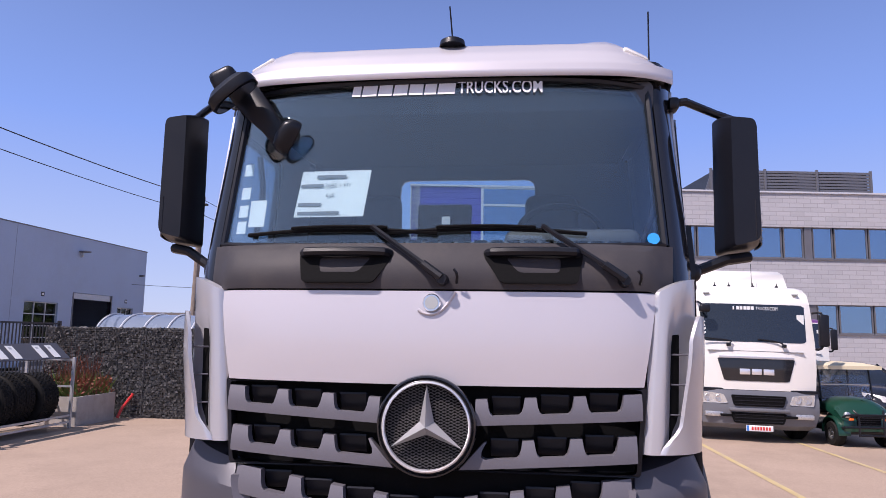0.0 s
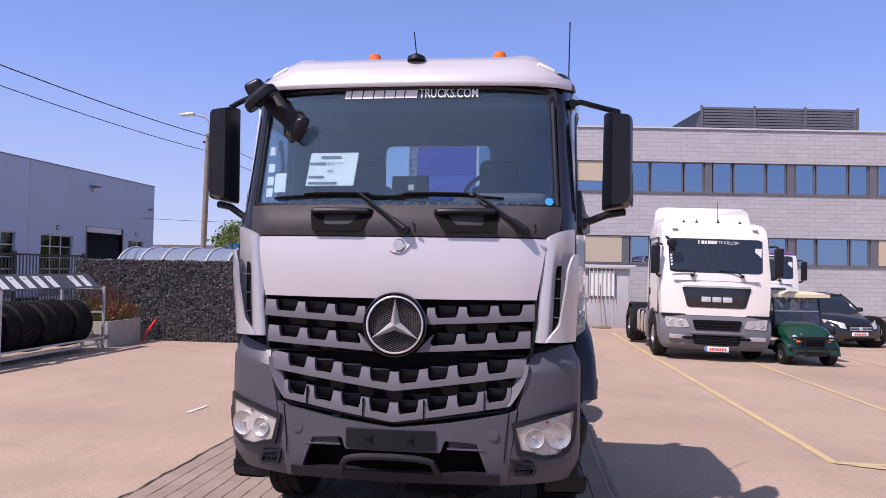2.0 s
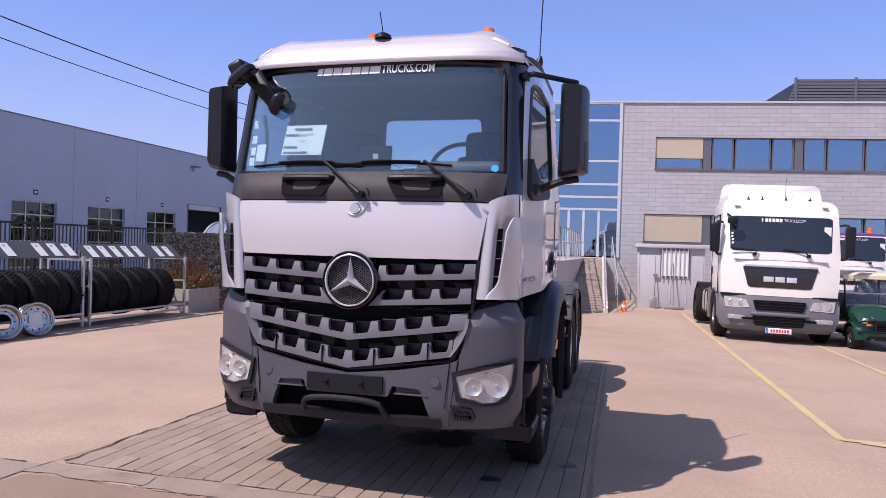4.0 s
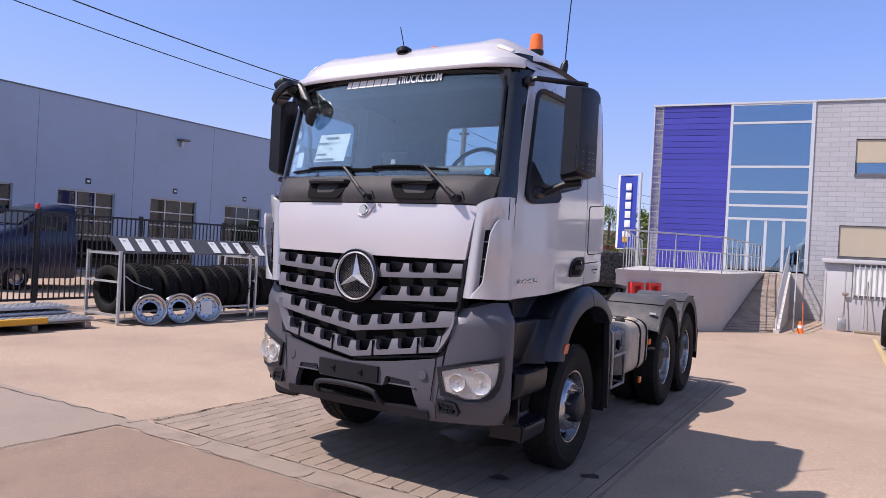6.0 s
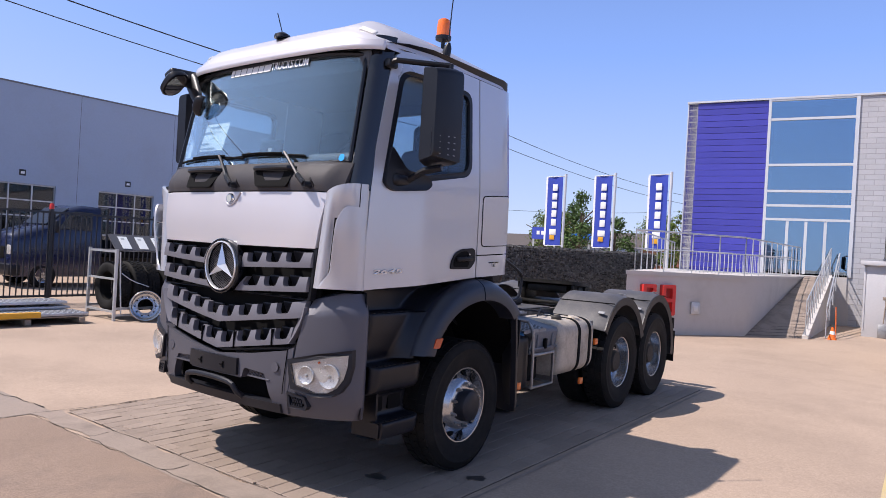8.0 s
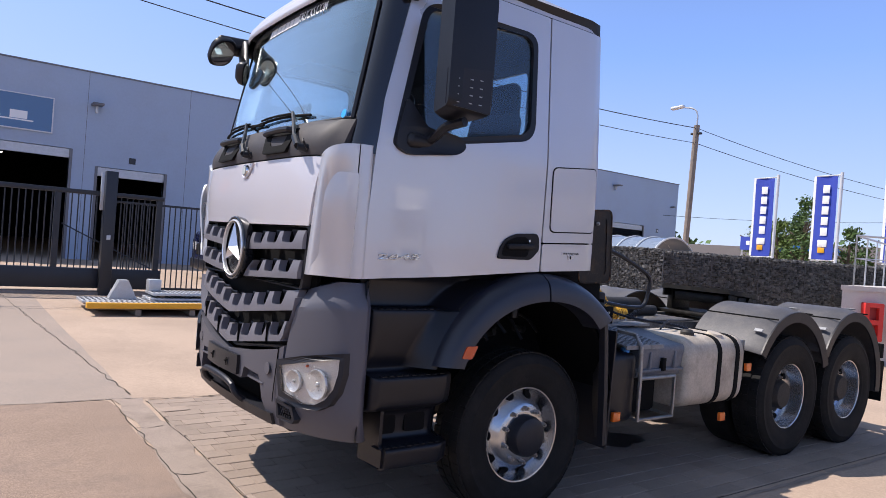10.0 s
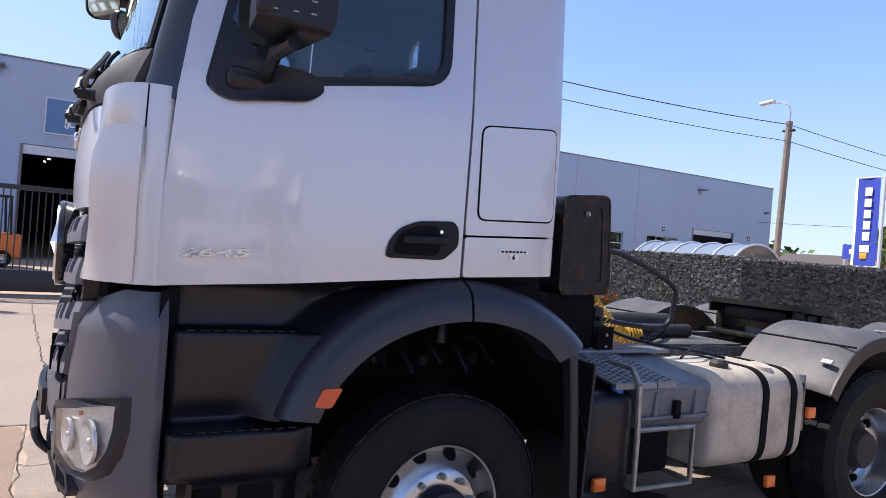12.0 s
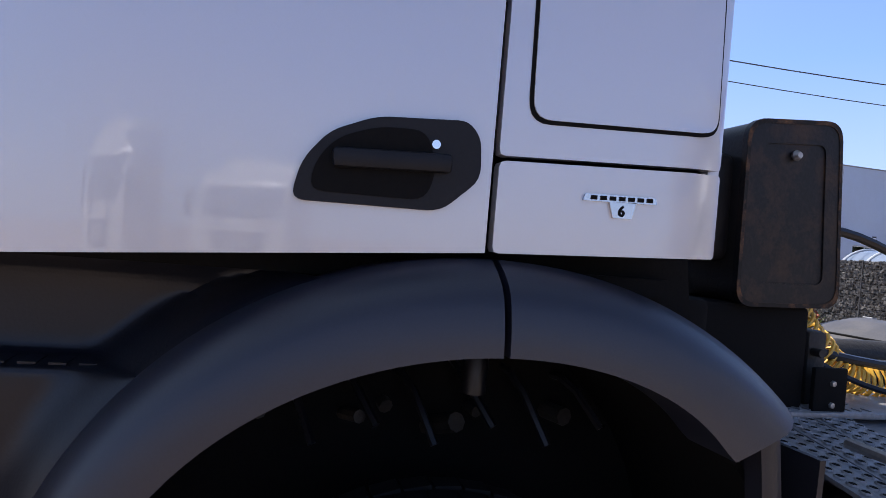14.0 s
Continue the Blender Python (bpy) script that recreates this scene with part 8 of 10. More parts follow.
walkway(-10.2, -9.5, 0.55, 3.3, 0.14, 6)
walkway(-9.45, -8.8, 0.6, 3.4, 0.14, 6)
walkway(-10.1, -9.45, 1.7, 3.35, 0.20, 5)
walkway(-10.1, -9.45, 1.75, 3.3, 0.30, 5)
pk = thing("packing_block", "timber block between the walkway panels", "block")
part("block", boxed(-10.0, -9.55, 1.9, 2.0, 0.25, 0.30), M["timber"], pk)
part("block", boxed(-10.0, -9.55, 3.0, 3.1, 0.25, 0.30), M["timber"], pk)
yb = thing("yellow_beam", "yellow painted steel beam lying on the pallet", "beam")
part("beam", boxed(-8.80, -8.68, 0.5, 2.5, 0.137, 0.235, 0.01), M["beam_yellow"], yb)
blk = thing("steel_bracket", "grey steel bracket standing on the pallet", "bracket")
bm = plated([[(1.05, 0.192), (1.55, 0.192), (1.38, 0.55), (1.22, 0.55)]], along_y(-9.85, 1), 0.22)
part("bracket", bm, M["zinc"], blk)
blk2 = thing("steel_box", "small grey steel box on the walkway panels", "box")
part("box", boxed(-10.05, -9.8, 1.75, 1.98, 0.352, 0.58, 0.01), M["zinc"], blk2)

# ---- dock terrace, ramp, railings ----
dock = thing("dock_terrace", "raised concrete terrace beside the entrance ramp", "terrace", kind="structure")
TL, TR = Vector((-2.12, 13.6)), Vector((0.08, 16.75))
TB = Vector((0.30, 25.0))
TBL = Vector((-4.4, 24.6))
zt = 1.50
bm = bmnew()
foot = [TL, TR, TB, TBL]
lo = [bm.verts.new((p.x, p.y, -0.4)) for p in foot]
hi = [bm.verts.new((p.x, p.y, zt - 0.10)) for p in foot]
bridge(bm, lo, hi)
bm.faces.new(hi)
part("terrace_wall", bm, M["dockwall"], dock, "bare concrete retaining wall")
bm = bmnew()
c = sum(foot, Vector((0, 0))) / 4
out4 = [p + (p - c).normalized() * 0.07 for p in foot]
lo = [bm.verts.new((p.x, p.y, zt - 0.098)) for p in out4]
hi = [bm.verts.new((p.x, p.y, zt)) for p in out4]
bridge(bm, lo, hi)
bm.faces.new(hi)
bm.faces.new(lo[::-1])
part("coping", bm, M["dockwall"], dock, "pale concrete coping")
ramp = thing("entrance_ramp", "sloping paved ramp up to the glass doors", "ramp", kind="structure")
R0, R1 = Vector((1.30, 18.1)), Vector((1.05, 25.1))
bm = bmnew()
vs = [bm.verts.new(p) for p in ((TR.x, TR.y, G(17)), (R0.x, R0.y, G(17)), (R1.x, R1.y, 1.52), (TB.x + 0.05, TB.y, 1.52))]
vb = [bm.verts.new((v.co.x, v.co.y, -0.5)) for v in vs]
bridge(bm, vs, vb)
bm.faces.new(vs)
part("ramp_slab", bm, M["gutter"], ramp)
for k in range(26):
    t = (k + 0.5) / 26
    p, q = TR.lerp(TB, t), R0.lerp(R1, t)
    z = lerp(G(17), 1.52, t) + 0.012
    part("joint", tubed([(p.x, p.y, z), (q.x, q.y, z)], 0.004, 4), M["joint"], ramp)
bm = bmnew()
for p0, p1, w in ((R0, R1, 0.16),):
    vs = [bm.verts.new(v) for v in ((p0.x, p0.y, -0.4), (p1.x, p1.y, -0.4), (p1.x, p1.y, 1.60), (p0.x, p0.y, G(17) + 0.08))]
    vb = [bm.verts.new((v.co.x + w, v.co.y, v.co.z)) for v in vs]
    bridge(bm, vs, vb)
    bm.faces.new(vs)
    bm.faces.new(vb[::-1])
part("ramp_wall", bm, M["dockwall"], ramp, "concrete ramp side wall")
landing = tagged(part("landing", boxed(-1.6, 1.2, 25.0, 25.9, 1.3, 1.515), M["dockwall"]), "concrete landing at the doors", "landing", kind="structure")


def railing(name, pts, h, label, step=0.9, fine=0.0):
    t = thing(name, label, "railing")
    pts = [Vector(p) for p in pts]
    up = Vector((0, 0, h))
    part("handrail", tubed([p + up for p in pts], 0.022, 8), M["zinc"], t)
    part("midrail", tubed([p + up * 0.55 for p in pts], 0.012, 6), M["zinc"], t)
    for a, b in zip(pts, pts[1:]):
        n = max(1, int((b - a).length / step))
        for k in range(n + 1):
            p = a.lerp(b, k / n)
            part("post", tubed([p, p + up], 0.018, 6), M["zinc"], t)
        if fine:
            n = int((b - a).length / fine)
            bm = bmnew()
            for k in range(n):
                p = a.lerp(b, (k + 0.5) / n)
                tube(bm, [p + up * 0.08, p + up * 0.92], 0.008, 4)
            part("baluster", bm, M["zinc"], t)["kind"] = "stuff"
    return t


railing("railing", [(TL.x + 0.12, TL.y + 0.2, zt), (TR.x - 0.1, TR.y + 0.12, zt), (TB.x - 0.1, TB.y - 0.3, zt)], 1.05, "steel railing along the terrace edge", 0.75)
railing("railing", [(TL.x + 0.12, TL.y + 0.2, zt), (TBL.x + 0.1, TBL.y - 0.2, zt)], 1.05, "steel railing along the terrace edge", 1.1)
railing("railing", [(R0.x + 0.08, R0.y, G(17) + 0.1), (R1.x + 0.08, R1.y, 1.62)], 0.95, "steel railing along the ramp wall", 0.55)
railing("railing", [(1.75, 19.2, G(19)), (1.45, 24.6, 1.5)], 0.9, "steel handrail of the side steps", 1.3)
# steel mesh baskets on the terrace
for k in range(3):
    t = thing("bike_stand", "low steel bar stand on the terrace", "bike stand", group="bike stands")
    x, y = -1.6 + k * 0.55, 17.2 + k * 1.5
    bm = bmnew()
    for i in range(14):
        tube(bm, [(x + i * 0.10 - 0.3, y + i * 0.06, zt), (x + i * 0.10 - 0.3, y + i * 0.06, zt + 0.62)], 0.010, 4)
    tube(bm, [(x - 0.3, y, zt + 0.62), (x + 1.0, y + 0.78, zt + 0.62)], 0.014, 6)
    tube(bm, [(x - 0.3, y, zt + 0.05), (x + 1.0, y + 0.78, zt + 0.05)], 0.014, 6)
    part("stand", bm, M["zinc"], t)
# red fire boxes and a socket box on the terrace wall
wd = (TR - TL).normalized()
wn2 = Vector((wd.y, -wd.x))
ang = math.degrees(math.atan2(wd.y, wd.x))
for s0 in (0.42, 1.02):
    p = TL + wd * s0
    t = thing("dock_bumper", "red plastic box fixed to the terrace wall", "box", (p.x + wn2.x * 0.005, p.y + wn2.y * 0.005, 0), ang, "red boxes on the wall")
    part("box", plated([rounded([(0, 0.38), (0.40, 0.38), (0.40, 1.17), (0, 1.17)], 0.03), [(0.10, 0.47), (0.30, 0.47), (0.30, 0.72), (0.10, 0.72)], [(0.10, 0.82), (0.30, 0.82), (0.30, 1.08), (0.10, 1.08)]], lambda a, b, d: Vector((a, -0.14 + d, b)), 0.14), M["red"], t)
    part("inlay", boxed(0.10, 0.30, -0.05, -0.01, 0.46, 1.09), surf("dark_red_plastic", (0.30, 0.02, 0.02), 0.5), t)
    part("shelf", boxed(0.10, 0.30, -0.11, -0.05, 0.735, 0.80), M["red"], t)
p = TL + wd * 2.0
t = thing("socket_box", "small grey socket box on the terrace wall", "box", (p.x + wn2.x * 0.003, p.y + wn2.y * 0.003, 0), ang)
part("box", boxed(0, 0.28, -0.06, 0, 0.42, 0.74, 0.01), M["zinc"], t)
part("cover", boxed(0.08, 0.20, -0.075, -0.06, 0.50, 0.64, 0.005), M["lightframe"], t)

# ---- shed, tools and cone in front of the office ----
shed = thing("site_shed", "grey steel site shed with a barred window", "shed")
part("body", boxed(2.45, 4.75, 21.5, 23.9, G(22) - 0.05, 2.0, 0.01), M["facing_y"], shed, "grey painted panels")
part("roof", boxed(2.35, 4.95, 21.35, 24.0, 2.0, 2.14, 0.02), M["facing_y"], shed)
w = part("window", boxed(3.22, 4.22, 21.46, 21.5, 0.93, 1.97), M["mullion"], shed)
part("curtain", boxed(3.28, 4.16, 21.45, 21.458, 0.99, 1.91), M["paper"], w, "pale curtain")
for k in range(7):
    part("bar", tubed([(3.27 + k * 0.15, 21.40, 0.9), (3.27 + k * 0.15, 21.40, 2.0)], 0.017, 6), M["lightframe"], w)
for k in range(5):
    part("rib", boxed(2.47 + k * 0.55, 2.50 + k * 0.55, 21.485, 21.5, 0, 1.98), M["facing_y"], shed)
sp = thing("shovel", "shovel leaning against the shed", "shovel")
bm = tubed([(3.02, 21.3, 0.25), (3.06, 21.42, 1.0)], 0.018, 6)
box(bm, 2.97, 3.15, 21.38, 21.44, 0.96, 1.06, 0.02)
part("shaft", bm, M["timber"], sp)
part("blade", boxed(-0.12, 0.12, -0.015, 0.015, -0.2, 0.2, 0.01, 2, Matrix.Translation((3.0, 21.26, 0.02)) @ pose(0, 0, 0, -8, 0, 0)), M["steel"], sp)
br = thing("broom", "wooden broom leaning against the shed", "broom")
part("shaft", tubed([(3.70, 21.18, -0.08), (3.66, 21.44, 1.45)], 0.016, 6), M["timber"], br)
part("head", boxed(3.35, 4.05, 21.12, 21.24, -0.19, -0.10, 0.02), M["timber"], br)
cone = thing("traffic_cone", "orange and white traffic cone", "cone")
part("cone", turned([(0.13, 0), (0.11, 0.03), (0.07, 0.165), (0.032, 0.345), (0.024, 0.36), (0, 0.36)], (1.95, 18.9, G(19)), (0, 0, 1), 20), M["orange"], cone)
part("band", turned([(0.074, 0.155), (0.056, 0.24), (0.059, 0.24), (0.077, 0.155)], (1.95, 18.9, G(19)), (0, 0, 1), 20, True), M["print"], cone)
st = thing("marker_stick", "thin orange marking stick", "stick")
part("stick", tubed([(2.02, 19.1, G(19)), (1.98, 19.15, 0.75)], 0.015, 6), M["orange"], st)

# ---- shelter behind the stone wall ----
shel = thing("barrel_shelter", "low shelter with a curved translucent roof", "shelter")


def vault(u, v):
    a = radians(lerp(165, 15, v))
    return lerp(-11.4, -7.9, u), 16.0 + 1.15 * math.cos(a), 1.46 + 0.95 * math.sin(a)


ob = part("roof_sheet", patched(vault, 24, 12, (0, 0, 0.01)), surf("smoky_translucent_sheet", (0.17, 0.21, 0.28), 0.25, var=0.08, scale=2, fine=40, bump=0.01), shel, "smoky blue curved roof sheet")
for k in range(6):
    x = -11.4 + k * 0.70
    part("rib", tubed([(x, 16.0 + 1.16 * math.cos(radians(a)), 1.47 + 0.97 * math.sin(radians(a))) for a in range(165, 14, -10)], 0.03, 6), M["lightframe"], shel)
    for s in (-1, 1):
        part("leg", tubed([(x, 16.0 + s * 1.1, G(16)), (x, 16.0 + s * 1.1, 1.74)], 0.03, 6), M["lightframe"], shel)

# ---- flags, street lamp, cables ----
for x in (-8.6, -6.4, -4.15):
    t = thing("flag_banner", "blue banner with white vertical lettering on a steel pole", "flag", (x, 23.0, G(23) - 0.31), 4.0, "row of banners")
    part("pole", tubed([(0, 0, 0), (0.02, 0, 5.75)], 0.055, 10), M["lightframe"], t)
    part("arm", tubed([(0.02, 0, 5.66), (-0.86, 0, 5.62)], 0.022, 6), M["lightframe"], t)
    part("arm", tubed([(0.02, 0, 2.72), (-0.80, 0, 2.68)], 0.018, 6), M["lightframe"], t)
    part("cloth", patched(lambda u, v: (lerp(-0.78, -0.10, u), 0.02 * math.sin(6 * u + 5 * v), lerp(2.72, 5.62, v)), 6, 12, (0, 0.012, 0)), M["flagblue"], t, "blue cloth")
    part("edge", patched(lambda u, v: (lerp(-0.86, -0.78, u), 0.02 * math.sin(5 * v), lerp(2.72, 5.62, v)), 1, 12, (0, 0.012, 0)), M["print"], t)
    for k in range(5):
        z = 3.55 + k * 0.37
        part("letter_block", boxed(-0.54, -0.32, -0.035, -0.024, z, z + 0.28, 0.005), M["print"], t)
    part("emblem_spot", boxed(-0.60, -0.30, -0.035, -0.024, 3.16, 3.40, 0.005), M["print"], t)
    part("emblem_spot", boxed(-0.58, -0.36, -0.037, -0.026, 2.95, 3.14, 0.005), M["beam_yellow"], t)
lampp = thing("street_lamp", "wooden street pole with a white lamp", "street lamp")
part("pole", tubed([(-13.66, 25.0, -0.2), (-13.48, 25.0, 7.86)], 0.13, 10), M["polewood"], lampp)
part("arm", tubed([(-13.48, 25.0, 7.75), (-13.47, 25.0, 8.44), (-13.73, 24.96, 8.66), (-14.17, 24.92, 8.72)], 0.035, 6, 1), M["zinc"], lampp)
part("lamp_head", boxed(-0.32, 0.32, -0.125, 0.125, -0.07, 0.07, 0.055, 3, Matrix.Translation((-14.44, 24.87, 8.74)) @ pose(0, 0, 0, 0, -6, 5)), M["lightframe"], lampp)
part("insulator", boxed(-13.72, -13.23, 24.91, 25.09, 7.45, 7.54, 0.02), M["cast"], lampp)
pole2 = thing("utility_pole", "wooden utility pole by the street", "pole", group="utility poles")
part("pole", tubed([(-13.9, -9.0, -0.1), (-13.85, -9.0, 8.7)], 0.13, 10), M["polewood"], pole2)
pole3 = thing("utility_pole", "wooden utility pole far down the street", "pole", group="utility poles")
part("pole", tubed([(-9.3, 56.0, -0.3), (-9.3, 56.0, 7.8)], 0.12, 8), M["polewood"], pole3)


def cable(a, b, sag, r=0.014):
    t = thing("overhead_cable", "black overhead cable between the poles", "cable", group="overhead cables")
    pts = [Vector(a).lerp(Vector(b), k / 20) - Vector((0, 0, 4 * sag * (k / 20) * (1 - k / 20))) for k in range(21)]
    part("cable", tubed(pts, r, 5), M["cable"], t)


cable((-13.48, 25.0, 7.74), (-13.85, -9, 8.5), 0.72, 0.018)
cable((-13.50, 25.0, 7.08), (-13.85, -9, 8.05), 0.70)
cable((-13.48, 25.0, 7.74), (-9.3, 56, 6.9), 0.7)
cable((-13.50, 25.0, 7.08), (-9.3, 56, 6.2), 0.6)
cable((-25.0, 39.0, 5.0), (-9.3, 56, 6.4), 0.4)

# ---- trees and far houses ----
def tree(name, at, h, w, leafm, seed, label, conifer=False):
    t = thing(name, label, "tree", group="trees behind the yard")
    rnd = random.Random(seed)
    x, y, z = at
    bm = bmnew()
    tube(bm, [(x, y, z - 0.2), (x + 0.05 * h * rnd.uniform(-1, 1) * 0.3, y, z + h * 0.45), (x, y, z + h * 0.8)], 0.035 * h * 0.5, 8)
    limbs = []
    for k in range(9):
        a = rnd.uniform(0, 6.28)
        zz = z + h * rnd.uniform(0.25, 0.75)
        e = Vector((x + w * 0.35 * math.cos(a), y + w * 0.35 * math.sin(a), zz + h * 0.14))
        tube(bm, [(x, y, zz), e], 0.014 * h * 0.5, 5)
        limbs.append(e)
    part("trunk", bm, M["bark"], t)
    verts, faces = [], []
    clumps = []
    for k in range(46):
        v = rnd.random()
        if conifer:
            zz = z + h * (0.12 + 0.88 * v)
            rr = w * 0.5 * (1 - v) ** 0.8 * rnd.uniform(0.5, 1.0)
        else:
            zz = z + h * (0.25 + 0.72 * v)
            rr = w * 0.5 * math.sqrt(max(0.02, 1 - (2 * v - 0.9) ** 2)) * rnd.uniform(0.35, 1.0)
        a = rnd.uniform(0, 6.28)
        clumps.append((Vector((x + rr * math.cos(a), y + rr * math.sin(a), zz)), w * rnd.uniform(0.08, 0.17)))
    for c, r in clumps:
        for _ in range(60):
            d = Vector((rnd.gauss(0, 1), rnd.gauss(0, 1), rnd.gauss(0, 0.8))).normalized() * r * rnd.uniform(0.4, 1.15)
            p = c + d
            s = rnd.uniform(0.05, 0.12) * max(1.0, h / 7)
            u = Vector((rnd.gauss(0, 1), rnd.gauss(0, 1), rnd.gauss(0, 1))).normalized()
            q = u.orthogonal().normalized()
            k = len(verts)
            verts += [tuple(p - u * s), tuple(p + q * s * 0.6), tuple(p + u * s), tuple(p - q * s * 0.6)]
            faces.append((k, k + 1, k + 2, k + 3))
    me = bpy.data.meshes.new("crown")
    me.from_pydata(verts, [], faces)
    me.materials.append(leafm)
    ob = new("crown", me)
    ob.parent = t
    return t


tree("tree", (-15.6, 40, -0.3), 6.3, 3.4, M["leaf"], 1, "tall dark green bushy tree", True)
tree("tree", (-17.8, 41, -0.3), 5.2, 2.8, M["leaf2"], 2, "rounded light green tree")
tree("tree", (-13.9, 42, -0.3), 4.8, 3.0, M["leaf"], 3, "rounded bushy green tree")
tree("tree", (-9.0, 41, -0.3), 5.4, 2.6, M["leaf2"], 4, "slim light green tree")
tree("tree", (-6.4, 44, -0.3), 5.2, 3.2, M["leaf"], 5, "rounded bushy green tree")
tree("tree", (-11.5, 58, -0.3), 6.6, 6.0, M["leaf"], 6, "broad far green tree")
tree("tree", (-17.5, 62, -0.3), 7.0, 5.0, M["leaf2"], 7, "broad light green tree")
tree("tree", (-25.5, 60, -0.3), 7.4, 5.0, M["leaf"], 8, "tall far dark green tree")
tree("tree", (-22.5, 48, -0.3), 5.4, 5.2, M["leaf2"], 9, "wide light green tree")
tree("tree", (-31, 70, -0.3), 7.5, 6.5, M["leaf"], 10, "tall far dark green tree")
hedge = thing("far_trees", "far green tree line on the horizon", "trees", kind="stuff")
rnd = random.Random(77)
verts, faces = [], []
for k in range(5200):
    x = rnd.uniform(-130, 90)
    top = 5.5 + 2.2 * math.sin(x * 0.21) + 1.4 * math.sin(x * 0.67 + 1)
    p = Vector((x, 118 + rnd.uniform(-6, 6), rnd.uniform(0, 1) ** 0.7 * top))
    u = Vector((rnd.gauss(0, 1), rnd.gauss(0, 1), rnd.gauss(0, 1))).normalized()
    q = u.orthogonal().normalized()
    s = rnd.uniform(0.5, 1.1)
    i = len(verts)
    verts += [tuple(p - u * s), tuple(p + q * s * 0.7), tuple(p + u * s), tuple(p - q * s * 0.7)]
    faces.append((i, i + 1, i + 2, i + 3))
me = bpy.data.meshes.new("foliage")
me.from_pydata(verts, [], faces)
me.materials.append(M["leaf"])
ob = new("foliage", me)
ob.parent = hedge


def house(at, w, d, h, roofh, wallm, label, turn=0):
    t = thing("house", label, "house", at, turn, "houses down the street")
    part("wall", boxed(-w / 2, w / 2, -d / 2, d / 2, -0.5, h), wallm, t)
    bm = bmnew()
    vs = [bm.verts.new(p) for p in ((-w / 2 - 0.3, -d / 2 - 0.3, h), (w / 2 + 0.3, -d / 2 - 0.3, h), (w / 2 + 0.3, d / 2 + 0.3, h), (-w / 2 - 0.3, d / 2 + 0.3, h), (-w / 2 - 0.3, 0, h + roofh), (w / 2 + 0.3, 0, h + roofh))]
    for f in ((0, 1, 5, 4), (2, 3, 4, 5), (0, 4, 3), (1, 2, 5), (0, 3, 2, 1)):
        bm.faces.new([vs[i] for i in f])
    part("roof", bm, M["rooftile"], t)
    for k in range(3):
        u = -w / 2 + (k + 0.5) * w / 3
        wi = part("window", boxed(u - 0.5, u + 0.5, -d / 2 - 0.03, -d / 2, h * 0.45, h * 0.8), M["lightframe"], t)
        part("pane", boxed(u - 0.42, u + 0.42, -d / 2 - 0.04, -d / 2 - 0.031, h * 0.48, h * 0.77), M["officeglass"], wi)


house((-14.5, 66, 0), 9, 8, 2.9, 1.6, M["brickred"], "low brick house with a dark roof")
house((-27.0, 74, 0), 12, 8, 3.0, 1.8, M["hallwall"], "pale house with a dark roof")
house((-36.0, 66, 0), 9, 8, 2.6, 1.4, M["brickred"], "low brick house with a dark roof")
bb = thing("blue_awning", "flat blue canopy roof down the street", "canopy")
part("canopy", boxed(-24.0, -19.0, 50, 53, 3.2, 3.7), surf("bright_blue_sheet", (0.02, 0.16, 0.62), 0.4), bb)
for x in (-23.5, -19.5):
    for y in (50.3, 52.7):
        part("leg", boxed(x - 0.08, x + 0.08, y - 0.08, y + 0.08, -0.3, 3.2), M["zinc"], bb)
bs = thing("blue_sign", "small blue street sign with a pale figure on top", "sign")
part("panel", boxed(-13.9, -12.4, 30.0, 30.06, 2.6, 3.25), M["flagblue"], bs)
for k in range(4):
    part("print_bar", boxed(-13.6 + k * 0.28, -13.42 + k * 0.28, 29.985, 29.999, 2.85, 3.05), M["print"], bs)
for x in (-13.8, -12.5):
    part("leg", boxed(x - 0.04, x + 0.04, 30.0, 30.06, -0.25, 2.6), M["zinc"], bs)

# ---- the other vehicles ----
def loft(bm, rings, caps=True):
    rows = [[bm.verts.new(p) for p in r] for r in rings]
    for a, b in zip(rows, rows[1:]):
        bridge(bm, a, b)
    if caps:
        bm.faces.new(rows[0][::-1])
        bm.faces.new(rows[-1])


def lofted(rings):
    bm = bmnew()
    loft(bm, rings)
    return bm


def small_wheel(parent, x, y, z, r, w, s, hub=0.55, rim_m=None):
    """A tyre with its rim; s is the side that shows."""
    tyre = part("wheel", turned([(r * hub, -w / 2), (r * 0.9, -w / 2), (r, -w * 0.3), (r, w * 0.3), (r * 0.9, w / 2), (r * hub, w / 2)], (x, y, z), (s, 0, 0), 28, True), M["rubber"], parent, "black rubber tyre")
    rim = part("rim", turned([(r * hub + 0.004, w * 0.42), (r * hub - 0.02, w * 0.40), (r * hub * 0.8, w * 0.15), (r * hub * 0.45, w * 0.2), (r * hub * 0.4, w * 0.42), (0, w * 0.42)], (x, y, z), (s, 0, 0), 24), rim_m or M["rim"], tyre)
    for k in range(8):
        a = k * math.pi / 4
        bm = bmnew()
        p = Vector((x + s * w * 0.18, y + r * hub * 0.62 * math.cos(a), z + r * hub * 0.62 * math.sin(a)))
        cyl(bm, p, p + Vector((s * 0.02, 0, 0)), 0.02 * r / 0.5, n=6)
        part("wheel_nut", bm, M["steel"], tyre)
    return tyre


